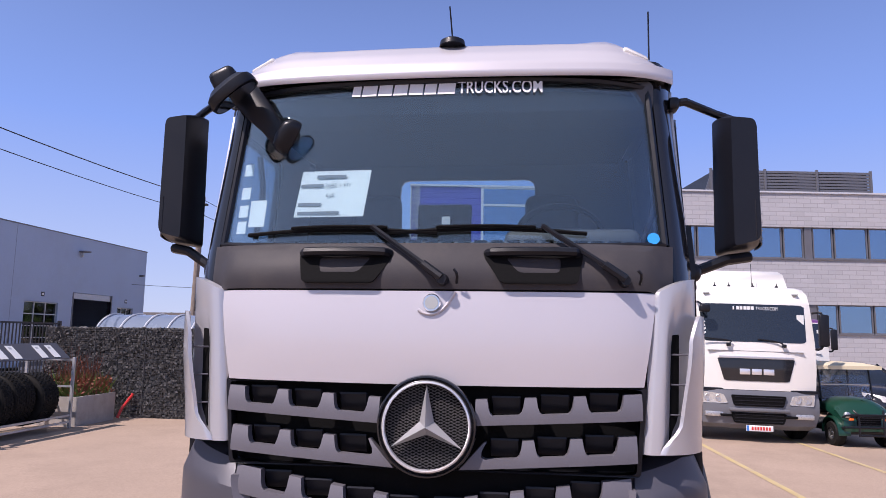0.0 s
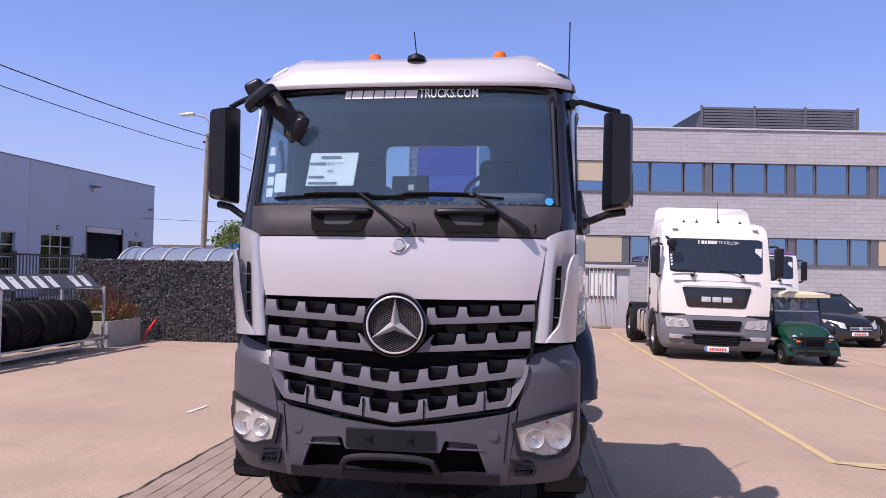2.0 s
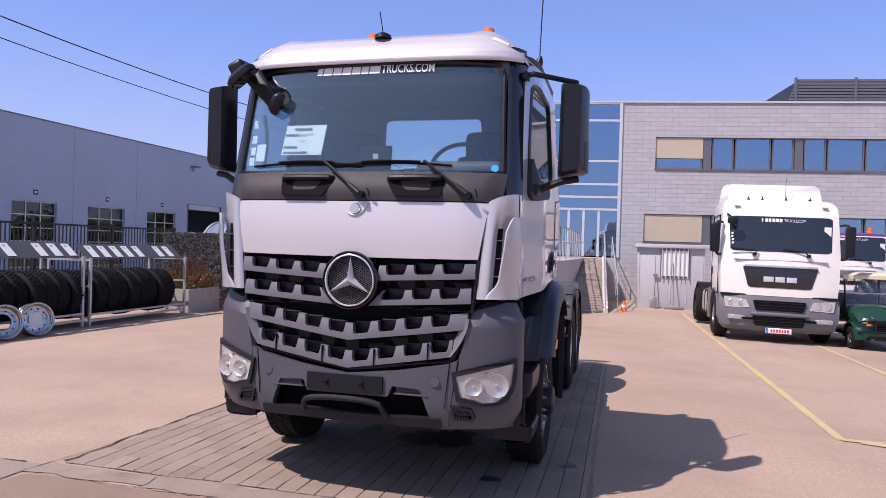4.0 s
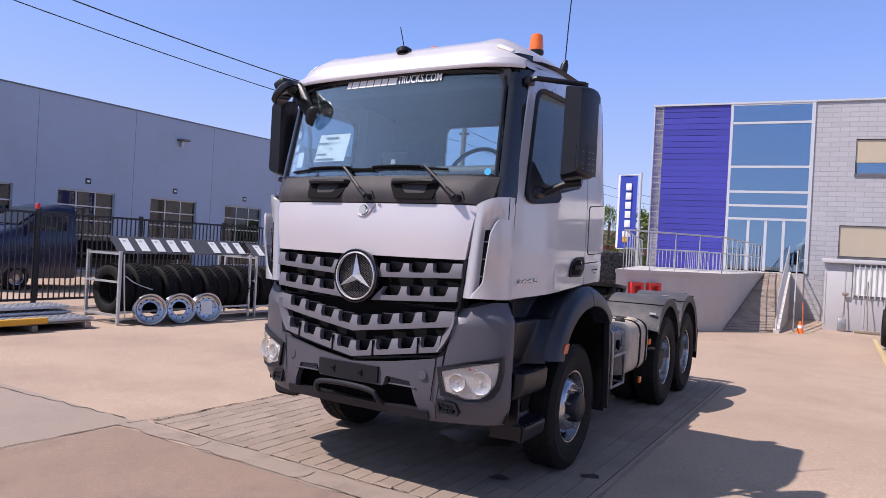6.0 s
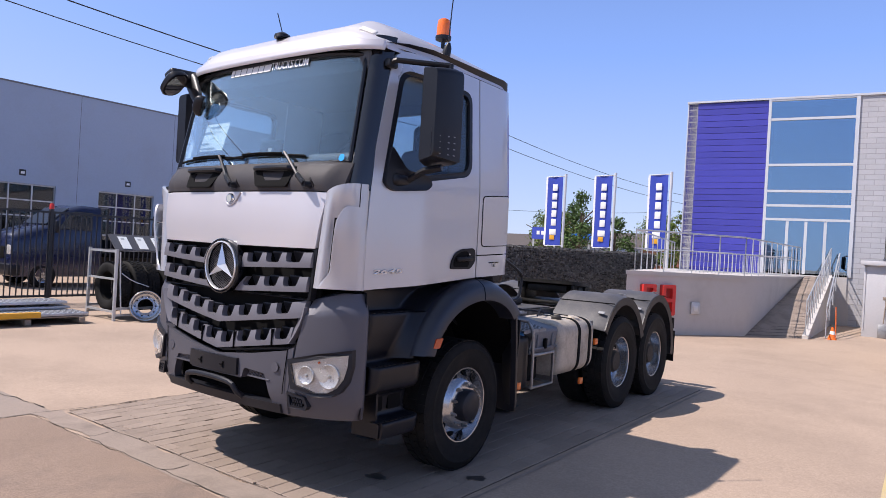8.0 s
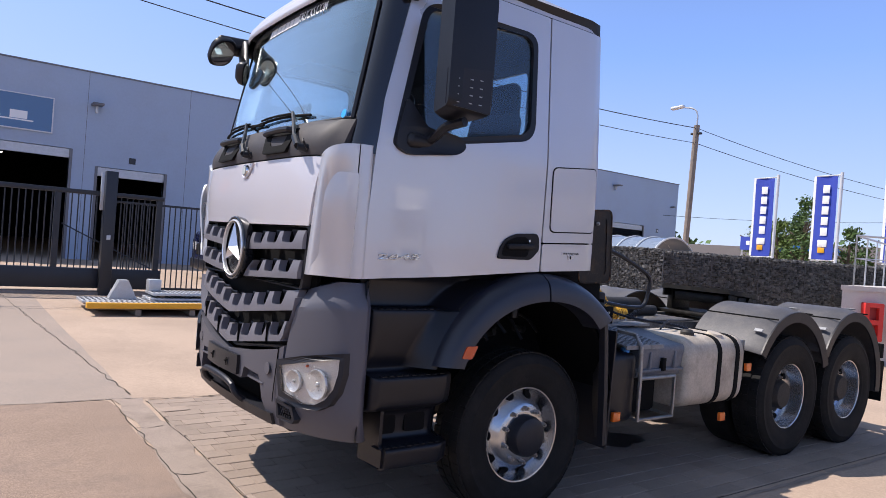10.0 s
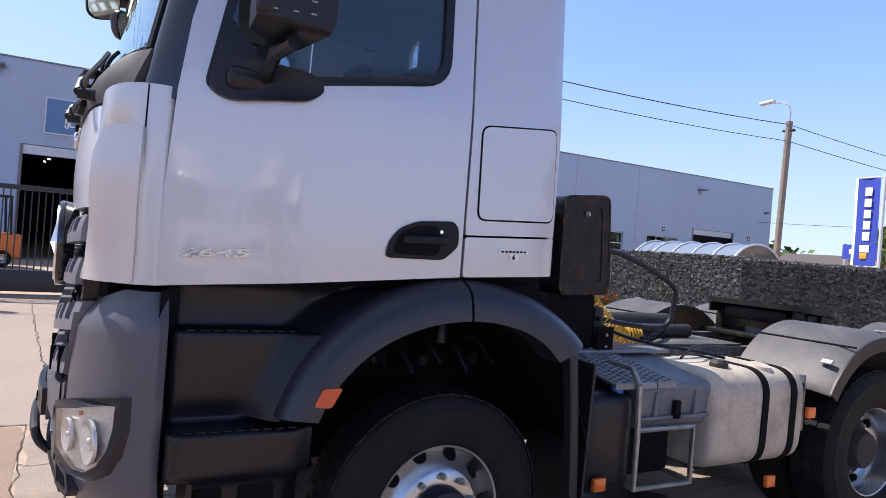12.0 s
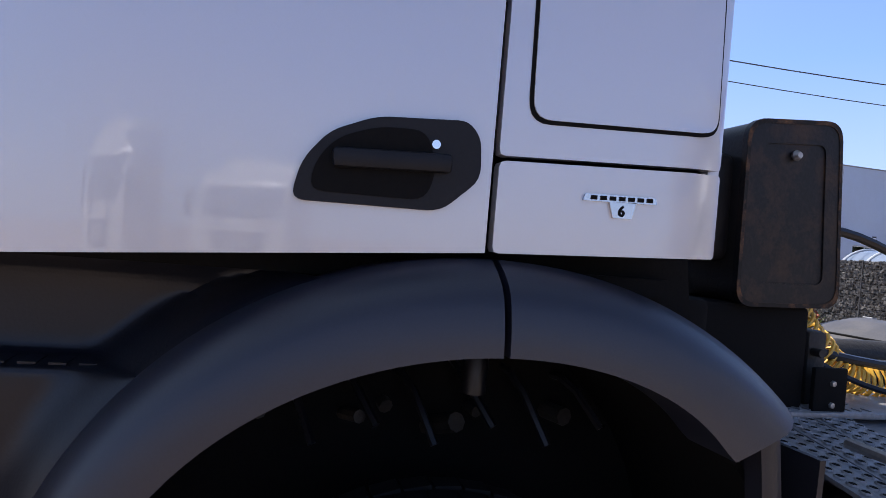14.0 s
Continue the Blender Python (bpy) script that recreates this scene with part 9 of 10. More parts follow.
def cabover(name, label, at, roll, high, top_paint, lower_paint):
    t = thing(name, label, "truck", at)
    t.matrix_basis = pose(*at, 0, roll, 0)
    # (z, front, half width) up the cab
    prof = [(1.05, 0.0, 1.19), (1.5, 0.0, 1.215), (2.0, 0.03, 1.215), (2.85, 0.20, 1.19)] + ([(3.05, 0.27, 1.17), (3.17, 0.40, 1.12), (3.22, 0.60, 1.05)] if high else [(2.92, 0.30, 1.15), (2.97, 0.5, 1.05)])

    def face(x, z):
        for a, b in zip(prof, prof[1:]):
            if z <= b[0] or b is prof[-1]:
                k = min(max((z - a[0]) / (b[0] - a[0]), 0), 1)
                yf, w = lerp(a[1], b[1], k), lerp(a[2], b[2], k)
                return yf + 0.11 * min(abs(x) / w, 1) ** 3

    def ring_at(z, yf, w, rear=1.85):
        out = [(w * k / 8, yf + 0.11 * abs(k / 8) ** 3, z) for k in range(-8, 9)]
        return out + [(w + 0.012, yf + 0.22, z), (w + 0.015, yf + 0.5, z), (w + 0.01, rear - 0.06, z), (w - 0.06, rear, z), (-w + 0.06, rear, z), (-w - 0.01, rear - 0.06, z), (-w - 0.015, yf + 0.5, z), (-w - 0.012, yf + 0.22, z)]
    split = 3
    part("cab", lofted([ring_at(*p) for p in prof[:split + 1]]), M["white"], t, "white painted cab")
    part("roof", lofted([ring_at(*p) for p in prof[split:]]), top_paint, t, angle=50)

    def panel(pname, pts, m, d=0.008, parent=t, plabel="", r=0.03):
        """A four-cornered piece that follows the cab's front; pts run from its lower left corner."""
        (ax, az), (bx, bz), (cx, cz), (dx, dz) = pts

        def at(u, v):
            # rounds the corners off a little
            k = max(0.0, abs(2 * u - 1) - 0.9) / 0.1
            v2 = 0.5 + (v - 0.5) * (1 - 0.10 * k * k)
            x, z = lerp(lerp(ax, bx, u), lerp(dx, cx, u), v2), lerp(lerp(az, bz, u), lerp(dz, cz, u), v2)
            return x, face(x, z) - d, z
        return part(pname, patched(at, 32, 10, (0, 0.05, 0)), m, parent, plabel)
    ws = panel("windscreen", [(-1.03, 2.03), (1.03, 2.03), (1.06, 2.82), (-1.06, 2.82)], M["darkglass"], 0.006, plabel="dark windscreen with white lettering", r=0.07)
    bm = letters("TRUCKS.COM", 0.10)
    xs = max(v.co.x for v in bm.verts)
    part("lettering", on_plane(bm, lambda a, b: Vector((a * 0.44 / xs + 0.06, face(0.3, 2.74) - 0.014, b + 2.70))), M["print"], ws)
    bm = bmnew()
    for k, w in enumerate((0.03, 0.06, 0.05, 0.06, 0.06, 0.06)):
        x = -0.40 + k * 0.073
        box(bm, x, x + w, face(0.2, 2.74) - 0.016, face(0.2, 2.74) - 0.012, 2.70, 2.775)
    part("name_bar", bm, M["print"], ws, "plain white name bars")["kind"] = "stuff"
    for x, z in ((-1.0, 2.42), (-1.0, 2.35), (-0.99, 2.28), (-0.99, 2.20)):
        part("sticker", boxed(x - 0.02, x + 0.03, face(x, z) - 0.012, face(x, z) - 0.008, z - 0.025, z + 0.025), M["paper"], ws)
    part("paper_sheet", boxed(0.88, 1.02, face(0.95, 2.5) - 0.012, face(0.95, 2.5) - 0.006, 2.42, 2.62), M["paper"], ws)
    for s in (-1, 1):
        part("wiper", tubed([(s * 0.55, -0.03, 1.98), (s * 0.45, 0.0, 2.05), (s * 0.55 - 0.5, face(0, 2.08) - 0.03, 2.09)], 0.014, 6, 1), M["black"], t)
        part("wiper_pivot", boxed(s * 0.55 - 0.04, s * 0.55 + 0.04, -0.045, 0.02, 1.93, 2.0, 0.01), M["black"], t)
        # black corner pillars and side windows
        part("side_window", plated([rounded([(0.42, 2.03), (1.42, 1.98), (1.42, 2.72), (0.62, 2.74)], 0.05)], along_y(s * 1.236, s), 0.03), M["darkglass"], t)
        part("door_seam", plated([[(0.36, 1.05), (1.55, 1.05), (1.55, 2.85), (0.5, 2.85)], [(0.375, 1.065), (0.515, 2.838), (1.535, 2.838), (1.535, 1.065)]], along_y(s * 1.239, s), 0.03), M["black"], t)
        part("door_handle", boxed(s * 1.235 - 0.02, s * 1.235 + 0.03, 1.36, 1.48, 1.45, 1.62, 0.012), M["black"], t, "black door handle")
        part("mirror_housing", boxed(s * 1.27 + min(0, s * 0.2), s * 1.27 + max(0, s * 0.2), 0.02, 0.14, 1.98, 2.64, 0.04, 3), M["black"], t, "black mirror housing")
        part("mirror_arm", tubed([(s * 1.20, 0.22, 2.66), (s * 1.32, 0.10, 2.69), (s * 1.36, 0.08, 2.60)], 0.025, 8, 1), M["black"], t)
        part("mirror_arm", tubed([(s * 1.20, 0.25, 1.93), (s * 1.30, 0.10, 1.92), (s * 1.34, 0.08, 2.0)], 0.03, 8, 1), M["black"], t)
    part("kerb_mirror", boxed(-1.14, -0.92, -0.12, 0.02, 2.62, 2.78, 0.045, 3), M["black"], t, "black kerb mirror")
    part("mirror_arm", tubed([(-1.05, -0.02, 2.76), (-1.12, 0.10, 2.84), (-1.1, 0.3, 2.86)], 0.022, 8, 1), M["black"], t)
    g = panel("grille_panel", [(-0.64, 1.23), (0.64, 1.23), (0.77, 1.70), (-0.77, 1.70)], M["gloss"], 0.01, plabel="black grille panel")
    part("grille_rim", boxed(-0.74, 0.74, -0.025, 0.02, 1.685, 1.735, 0.012), M["silver"], g, "silver strip")
    bm = bmnew()
    box(bm, -0.34, -0.13, -0.03, 0.0, 1.36, 1.48, 0.012)
    box(bm, -0.10, 0.10, -0.03, 0.0, 1.36, 1.48, 0.012)
    box(bm, 0.13, 0.34, -0.03, 0.0, 1.36, 1.48, 0.012)
    part("badge", bm, M["satin"], g, "plain silver badge bars")
    part("front_seam", boxed(-0.95, 0.95, face(0, 1.83) - 0.003, 0.1, 1.838, 1.846), M["manGrey"], t)
    # bumper with its slots and lamps
    low = [(0.26, 0.10, 1.08), (0.36, -0.03, 1.17), (0.62, -0.09, 1.225), (0.86, -0.07, 1.23), (1.04, -0.02, 1.22)]

    def bump_ring(z, yf, w):
        return [(w * k / 8, yf + 0.14 * abs(k / 8) ** 3, z) for k in range(-8, 9)] + [(w, yf + 0.40, z), (w, 0.48, z), (w - 0.1, 0.5, z), (-w + 0.1, 0.5, z), (-w, 0.48, z), (-w, yf + 0.40, z)]
    part("bumper", lofted([bump_ring(*p) for p in low]), lower_paint, t, "grey plastic bumper")
    part("bumper_shoulder", boxed(-1.2, 1.2, 0.02, 0.5, 1.02, 1.075, 0.01), M["black"], t)
    for z0, z1 in ((0.73, 0.95), (0.39, 0.60)):
        slot = part("air_slot", plated([rounded([(-0.48, z0), (0.48, z0), (0.54, z1), (-0.54, z1)], 0.04)], along_x(-0.10), 0.04), M["matt"], t, "black air intake")
        for k in range(3):
            z = lerp(z0 + 0.04, z1 - 0.04, k / 2)
            part("slat", boxed(-0.47, 0.47, -0.108, -0.09, z - 0.008, z + 0.008), M["black"], slot)
    part("step_lip", boxed(-0.58, 0.58, -0.15, -0.05, 0.63, 0.69, 0.015), lower_paint, t)
    for s in (-1, 1):
        hl = part("headlamp", plated([rounded([(s * 0.60, 0.78), (s * 1.10, 0.76), (s * 1.13, 1.0), (s * 0.68, 0.95)], 0.03)], lambda a, b, k: Vector((a, -0.075 + 0.13 * (abs(a) / 1.2) ** 3 - 0.02 + k, b)), 0.06), M["bowl"], t, "clear headlamp")
        for x in (0.76, 0.97):
            part("reflector", turned([(0.078, 0.0), (0.07, 0.006), (0.04, 0.003), (0, 0.002)], (s * x, -0.088 + 0.13 * (x / 1.2) ** 3, 0.875), (0, -1, 0), 20), M["lamp"], hl)
        part("fog_lamp", boxed(s * 0.88 - 0.16, s * 0.88 + 0.2, -0.06, 0.1, 0.50, 0.60, 0.02), M["lamp"], t, "narrow fog lamp")
        part("side_slat", boxed(s * 0.64 - 0.11, s * 0.64 + 0.11, -0.10, 0.1, 0.51, 0.56, 0.01), M["matt"], t)
    pl = part("number_plate", boxed(-0.26, 0.26, -0.115, -0.09, 0.24, 0.355, 0.005), M["print"], t, "white number plate with plain bars")
    bm = bmnew()
    for k in range(7):
        box(bm, -0.16 + k * 0.055, -0.125 + k * 0.055, -0.119, -0.113, 0.265, 0.33)
    part("plate_bar", bm, M["red"], pl)
    part("country_strip", boxed(-0.258, -0.21, -0.118, -0.112, 0.242, 0.353), M["blue"], pl)
    if high:
        df = part("roof_fairing", lofted([[(-1.02, 0.95, 3.15), (1.02, 0.95, 3.15), (1.08, 2.0, 3.15), (-1.08, 2.0, 3.15)], [(-1.0, 1.0, 3.3), (1.0, 1.0, 3.3), (1.07, 2.0, 3.3), (-1.07, 2.0, 3.3)], [(-0.97, 1.12, 3.55), (0.97, 1.12, 3.55), (1.03, 2.0, 3.60), (-1.03, 2.0, 3.60)], [(-0.9, 1.25, 3.63), (0.9, 1.25, 3.63), (0.95, 2.0, 3.68), (-0.95, 2.0, 3.68)]]), M["white"], t, "white roof fairing", 50)
        for x in (-0.9, 0.9):
            part("roof_lamp", boxed(x - 0.06, x + 0.06, 0.26, 0.34, 3.035, 3.065, 0.008), M["greyprint"], t)
        for x in (-0.6, -0.3, 0.2, 0.7):
            part("roof_fitting", turned([(0.04, 0), (0.035, 0.05), (0.012, 0.07), (0.006, 0.12), (0, 0.12)], (x, 0.75, 3.20), (0, 0, 1), 10), M["black"], t)
        part("aerial", tubed([(0.2, 0.8, 3.2), (0.2, 0.84, 3.75)], 0.006, 5), M["black"], t)
    else:
        part("beacon", turned([(0.09, 0), (0.09, 0.04), (0.07, 0.05), (0.07, 0.15), (0.04, 0.19), (0, 0.2)], (0.7, 0.6, 2.96), (0, 0, 1), 16), M["orange"], t, "orange beacon")
    # chassis
    for s in (-1, 1):
        part("chassis_rail", boxed(s * 0.42 - 0.04, s * 0.42 + 0.04, 0.5, 5.3, 0.62, 0.9, 0.01), M["rail"], t)
        small_wheel(t, s * 1.08, 0.98, 0.5, 0.5, 0.30, s)
        small_wheel(t, s * 1.03, 4.35, 0.5, 0.5, 0.52, s)
        part("wheel_arch", patched(lambda u, v, s=s: (s * lerp(0.85, 1.235, v), 0.98 + 0.62 * math.cos(math.pi * u), 0.5 + 0.60 * math.sin(math.pi * u)), 14, 2, lambda u, v: Vector((0, 0, 0.04))), lower_paint, t, "grey wheel arch")
        part("mudguard", patched(lambda u, v, s=s: (s * lerp(0.7, 1.24, v), 4.35 + 0.60 * math.cos(math.pi * u), 0.5 + 0.60 * math.sin(math.pi * u)), 14, 2, lambda u, v: Vector((0, 0, 0.03))), M["black"], t, "black mudguard")
        part("lower_skirt", boxed(s * 1.2 - 0.04, s * 1.2 + 0.03, 1.62, 1.88, 0.35, 1.1, 0.015), lower_paint, t)
        tank = part("fuel_tank", boxed(s * 0.88 - 0.32, s * 0.88 + 0.32, 2.05, 3.6, 0.36, 0.98, 0.12, 4), M["alu"], t, "dull metal fuel tank")
        for y in (2.3, 2.85, 3.4):
            part("strap", boxed(s * 0.88 - 0.335, s * 0.88 + 0.335, y - 0.03, y + 0.03, 0.345, 0.995, 0.12, 4), M["black"], tank)
    part("fifth_wheel", boxed(-0.45, 0.45, 3.7, 4.6, 0.98, 1.06, 0.02), M["cast"], t, "greasy fifth wheel plate")
    part("frame_bridge", boxed(-0.46, 0.46, 3.9, 4.4, 0.85, 0.99, 0.01), M["cast"], t)
    part("cross_member", boxed(-0.42, 0.42, 5.2, 5.3, 0.6, 0.9, 0.01), M["rail"], t)
    for y in (0.98, 4.35):
        part("axle", tubed([(-1.0, y, 0.5), (1.0, y, 0.5)], 0.07, 10), M["cast"], t)
    part("engine_block", boxed(-0.45, 0.45, 0.3, 1.9, 0.45, 1.05, 0.05), M["cast"], t)
    return t


white_truck = cabover("white_tractor_truck", "white cab-over tractor truck with grey bumper, parked", (5.19, 11.95, GX(5.2, 13)), 1.1, True, M["white"], M["manGrey"])
cabover("purple_top_truck", "white cab-over truck with purple roof and orange beacon", (9.15, 20.6, GX(9.2, 21.5)), 0.5, False, M["purple"], M["manGrey"])


for x, y, turn in ((13.0, -2.8, -66), (17.5, 0.4, -66)):
    other = copy_thing(white_truck, pose(x, y, GX(x, y), 0, 0, turn))
    tagged(other, "white cab-over tractor truck parked across the yard", "truck", "white trucks across the yard")


def golf_cart(at):
    t = thing("golf_cart", "dark green utility cart with cream roof and windshield", "golf cart", at)
    part("hood", patched(lambda u, v: (lerp(-0.56, 0.56, u) * (0.88 + 0.12 * v), lerp(0.0, 0.85, v), 0.46 + 0.46 * math.sin(min(1, v * 1.5 + 0.12) * math.pi / 2) * (1 - 0.28 * abs(2 * u - 1) ** 3) + 0.04 * v), 14, 10, lambda u, v: Vector((0, 0.02, -0.22 * (1 - 0.6 * v)))), M["green"], t, "dark green moulded hood", 60)
    part("nose", boxed(-0.44, 0.44, 0.03, 0.5, 0.26, 0.66, 0.06, 3), M["black"], t)
    part("grille", boxed(-0.24, 0.24, -0.015, 0.1, 0.44, 0.62, 0.02), M["matt"], t)
    for k in range(4):
        part("grille_slat", boxed(-0.23, 0.23, -0.025, 0.0, 0.455 + 0.045 * k, 0.47 + 0.045 * k), M["black"], t)
    for s in (-1, 1):
        part("headlamp", turned([(0.065, 0), (0.062, 0.03), (0.04, 0.045), (0, 0.05)], (s * 0.40, 0.045, 0.645), (0, -1, 0.1), 18), M["lamp"], t, "round headlamp")
        part("indicator", boxed(s * 0.33 - 0.05, s * 0.33 + 0.05, 0.0, 0.06, 0.53, 0.585, 0.015), M["orange"], t, "orange indicator")
        part("fender", patched(lambda u, v, s=s: (s * lerp(0.36, 0.60, v), 0.33 + 0.32 * math.cos(math.pi * u), 0.24 + 0.33 * math.sin(math.pi * u)), 10, 2, lambda u, v: Vector((0, 0, 0.03))), M["green"], t, "green fender")
        small_wheel(t, s * 0.49, 0.33, 0.25, 0.25, 0.2, s, 0.5)
        small_wheel(t, s * 0.49, 2.15, 0.25, 0.25, 0.2, s, 0.5)
        part("bar_upright", tubed([(s * 0.24, -0.09, 0.24), (s * 0.24, -0.09, 0.66), (s * 0.30, 0.0, 0.74)], 0.02, 8, 1), M["black"], t)
        for y, z0 in ((0.72, 0.9), (1.62, 0.7)):
            part("roof_post", tubed([(s * 0.53, y, z0), (s * 0.53, y + (0.12 if y < 1 else 0.0), 1.62)], 0.02, 8), M["black"], t)
        part("side_panel", boxed(s * 0.55 - 0.03, s * 0.55 + 0.03, 1.15, 2.55, 0.32, 0.72, 0.03), M["green"], t)
    part("front_bar", tubed([(-0.52, 0.02, 0.40), (-0.48, -0.09, 0.42), (0.48, -0.09, 0.42), (0.52, 0.02, 0.40)], 0.022, 8, 1), M["black"], t, "black tubular front guard")
    part("front_bar", tubed([(-0.52, 0.0, 0.60), (-0.47, -0.09, 0.66), (0.47, -0.09, 0.66), (0.52, 0.0, 0.60)], 0.02, 8, 1), M["black"], t)
    part("front_bar", tubed([(-0.24, -0.09, 0.26), (0.24, -0.09, 0.26)], 0.02, 8), M["black"], t)
    part("floor_pan", boxed(-0.55, 0.55, 0.5, 2.6, 0.27, 0.34, 0.02), M["black"], t)
    part("dashboard", boxed(-0.52, 0.52, 0.72, 0.95, 0.66, 0.93, 0.04), M["black"], t)
    part("steering_wheel", turned([(0.17, -0.015), (0.185, 0.0), (0.17, 0.015), (0.155, 0.0)], (-0.28, 1.02, 0.95), (0, -0.8, 0.6), 24, True), M["black"], t)
    part("seat", boxed(-0.5, 0.5, 1.15, 1.6, 0.58, 0.72, 0.05, 3), M["dash"], t, "dark bench seat")
    part("backrest", boxed(-0.5, 0.5, 1.55, 1.66, 0.72, 1.12, 0.04, 3), M["dash"], t, "dark bench backrest")
    part("cargo_box", plated([[(-0.56, 1.7), (0.56, 1.7), (0.56, 2.7), (-0.56, 2.7)], [(-0.5, 1.76), (-0.5, 2.64), (0.5, 2.64), (0.5, 1.76)]], lambda a, b, d: Vector((a, b, 0.95 - d)), 0.35), M["black"], t)
    ws = part("windshield", patched(lambda u, v: (lerp(-0.53, 0.53, u), lerp(0.70, 0.86, v), lerp(0.86, 1.54, v)), 2, 2, Vector((0, 0.008, 0))), M["clear"], t, "clear folding windshield")
    part("windshield_bar", tubed([(-0.54, 0.775, 1.20), (0.54, 0.775, 1.20)], 0.014, 6), M["lightframe"], ws)
    part("roof", patched(lambda u, v: (lerp(-0.66, 0.66, u), lerp(0.55, 2.0, v), 1.60 + 0.07 * (1 - (2 * u - 1) ** 4) * (1 - (2 * v - 1) ** 6)), 14, 10, lambda u, v: Vector((0, 0, -0.075))), M["cream"], t, "cream plastic roof", 60)
    return t


cart = golf_cart((7.28, 11.85, GX(7.2, 12.5)))
cart.matrix_basis = pose(7.28, 11.85, GX(7.2, 12.5), 0, 0, 5)


def car(name, label, at, turn, paint, roof=1.60, length=4.27, w=0.89):
    t = thing(name, label, "car", at, turn)

    def ring_y(y, zt, zs, zb, wt, wb, shoulder):
        """A cross section: bottom, side, shoulder, top."""
        return [(-wb, y, zb), (-wb - 0.02, y, zb + 0.16), (-wb, y, zs - 0.1), (-shoulder, y, zs), (-wt, y, zt - 0.04), (-wt * 0.7, y, zt), (0, y, zt + 0.015), (wt * 0.7, y, zt), (wt, y, zt - 0.04), (shoulder, y, zs), (wb, y, zs - 0.1), (wb + 0.02, y, zb + 0.16), (wb, y, zb)]
    body = [ring_y(0.0, 0.60, 0.56, 0.28, 0.5, 0.60, 0.58), ring_y(0.10, 0.74, 0.68, 0.20, 0.58, 0.78, 0.74), ring_y(0.35, 0.88, 0.80, 0.18, 0.64, w - 0.03, 0.80), ring_y(0.75, 0.99, 0.92, 0.18, 0.68, w, 0.84), ring_y(1.08, 1.06, 0.98, 0.18, 0.72, w, 0.86), ring_y(2.4, 1.06, 1.0, 0.18, 0.74, w, 0.86), ring_y(3.9, 1.08, 1.02, 0.2, 0.72, w - 0.02, 0.84), ring_y(length, 0.95, 0.85, 0.32, 0.6, w - 0.12, 0.72)]
    part("body", lofted(body), paint, t, "glossy painted body", 60)
    top = [(1.00, 1.03, 0.74), (1.25, 1.30, 0.66), (1.62, roof - 0.06, 0.60), (2.1, roof, 0.60), (3.2, roof - 0.02, 0.58), (3.8, roof - 0.15, 0.56), (4.1, 1.06, 0.6)]
    # glasshouse: dark glazing, with a painted roof skin over it
    part("glazing", lofted([[(-0.80 + 0.0 * y, y, 0.98), (-wd, y, z - 0.02), (-wd * 0.8, y, z), (wd * 0.8, y, z), (wd, y, z - 0.02), (0.80, y, 0.98)] for y, z, wd in top]), M["darkglass"], t, "tinted windows", 40)
    part("roof", patched(lambda u, v: (lerp(-0.615, 0.615, u), lerp(1.60, 3.80, v), roof - 0.05 + 0.075 * (1 - (2 * u - 1) ** 4) * (1 - 0.8 * max(0, v - 0.6) - 1.2 * max(0, 0.15 - v) * 4)), 10, 10, Vector((0, 0, -0.03))), paint, t, "painted roof", 60)
    for s in (-1, 1):
        part("roof_pillar", tubed([(s * 0.80, 0.98, 1.03), (s * 0.70, 1.25, 1.30), (s * 0.62, 1.64, roof - 0.04)], 0.035, 6, 1), paint, t)
        for y, y2 in ((2.35, 2.35), (3.35, 3.5)):
            part("roof_pillar", tubed([(s * 0.815, y, 1.0), (s * 0.62, y2, roof - 0.07)], 0.04, 6), paint, t)
        hl = part("headlamp", patched(lambda u, v, s=s: (s * lerp(0.46, 0.86, u), -0.05 + 0.40 * u ** 1.6 + 0.10 * v, lerp(0.57, 0.74, v) + 0.09 * u), 8, 4, Vector((0, 0.05, 0))), M["bowl"], t, "clear headlamp", 60)
        part("mirror", boxed(s * 0.98 - 0.09, s * 0.98 + 0.09, 1.15, 1.3, 1.02, 1.16, 0.04, 3), paint, t, "side mirror")
        part("fog_lamp", boxed(s * 0.6 - 0.07, s * 0.6 + 0.07, 0.06, 0.14, 0.30, 0.37, 0.02), M["lamp"], t)
        for y in (0.80, 3.45):
            part("wheel_opening", turned([(0.345, 0), (0.345, 0.012), (0, 0.012)], (s * (w + 0.012), y, 0.32), (s, 0, 0), 24), M["matt"], t)
            small_wheel(t, s * (w - 0.06), y, 0.31, 0.31, 0.21, s, 0.68)
    g = part("grille", plated([rounded([(-0.36, 0.50), (0.36, 0.50), (0.42, 0.66), (-0.42, 0.66)], 0.04)], along_x(-0.02), 0.06), M["matt"], t)
    for k in range(3):
        part("grille_bar", boxed(-0.37, 0.37, -0.045, -0.015, 0.525 + 0.045 * k, 0.55 + 0.045 * k, 0.006), M["chrome"], g, "chrome grille bar")
    part("badge", turned([(0.06, 0), (0.06, 0.02), (0, 0.02)], (0, -0.04, 0.58), (0, -1, 0), 20), M["satin"], g, "plain round silver badge")
    part("lower_intake", boxed(-0.5, 0.5, -0.01, 0.1, 0.22, 0.30, 0.02), M["matt"], t)
    pl = part("number_plate", boxed(-0.26, 0.26, -0.04, 0.0, 0.36, 0.47, 0.005), M["print"], t, "white number plate with plain bars")
    bm = bmnew()
    for k in range(7):
        box(bm, -0.19 + k * 0.055, -0.155 + k * 0.055, -0.044, -0.038, 0.385, 0.445)
    part("plate_bar", bm, M["red"], pl)
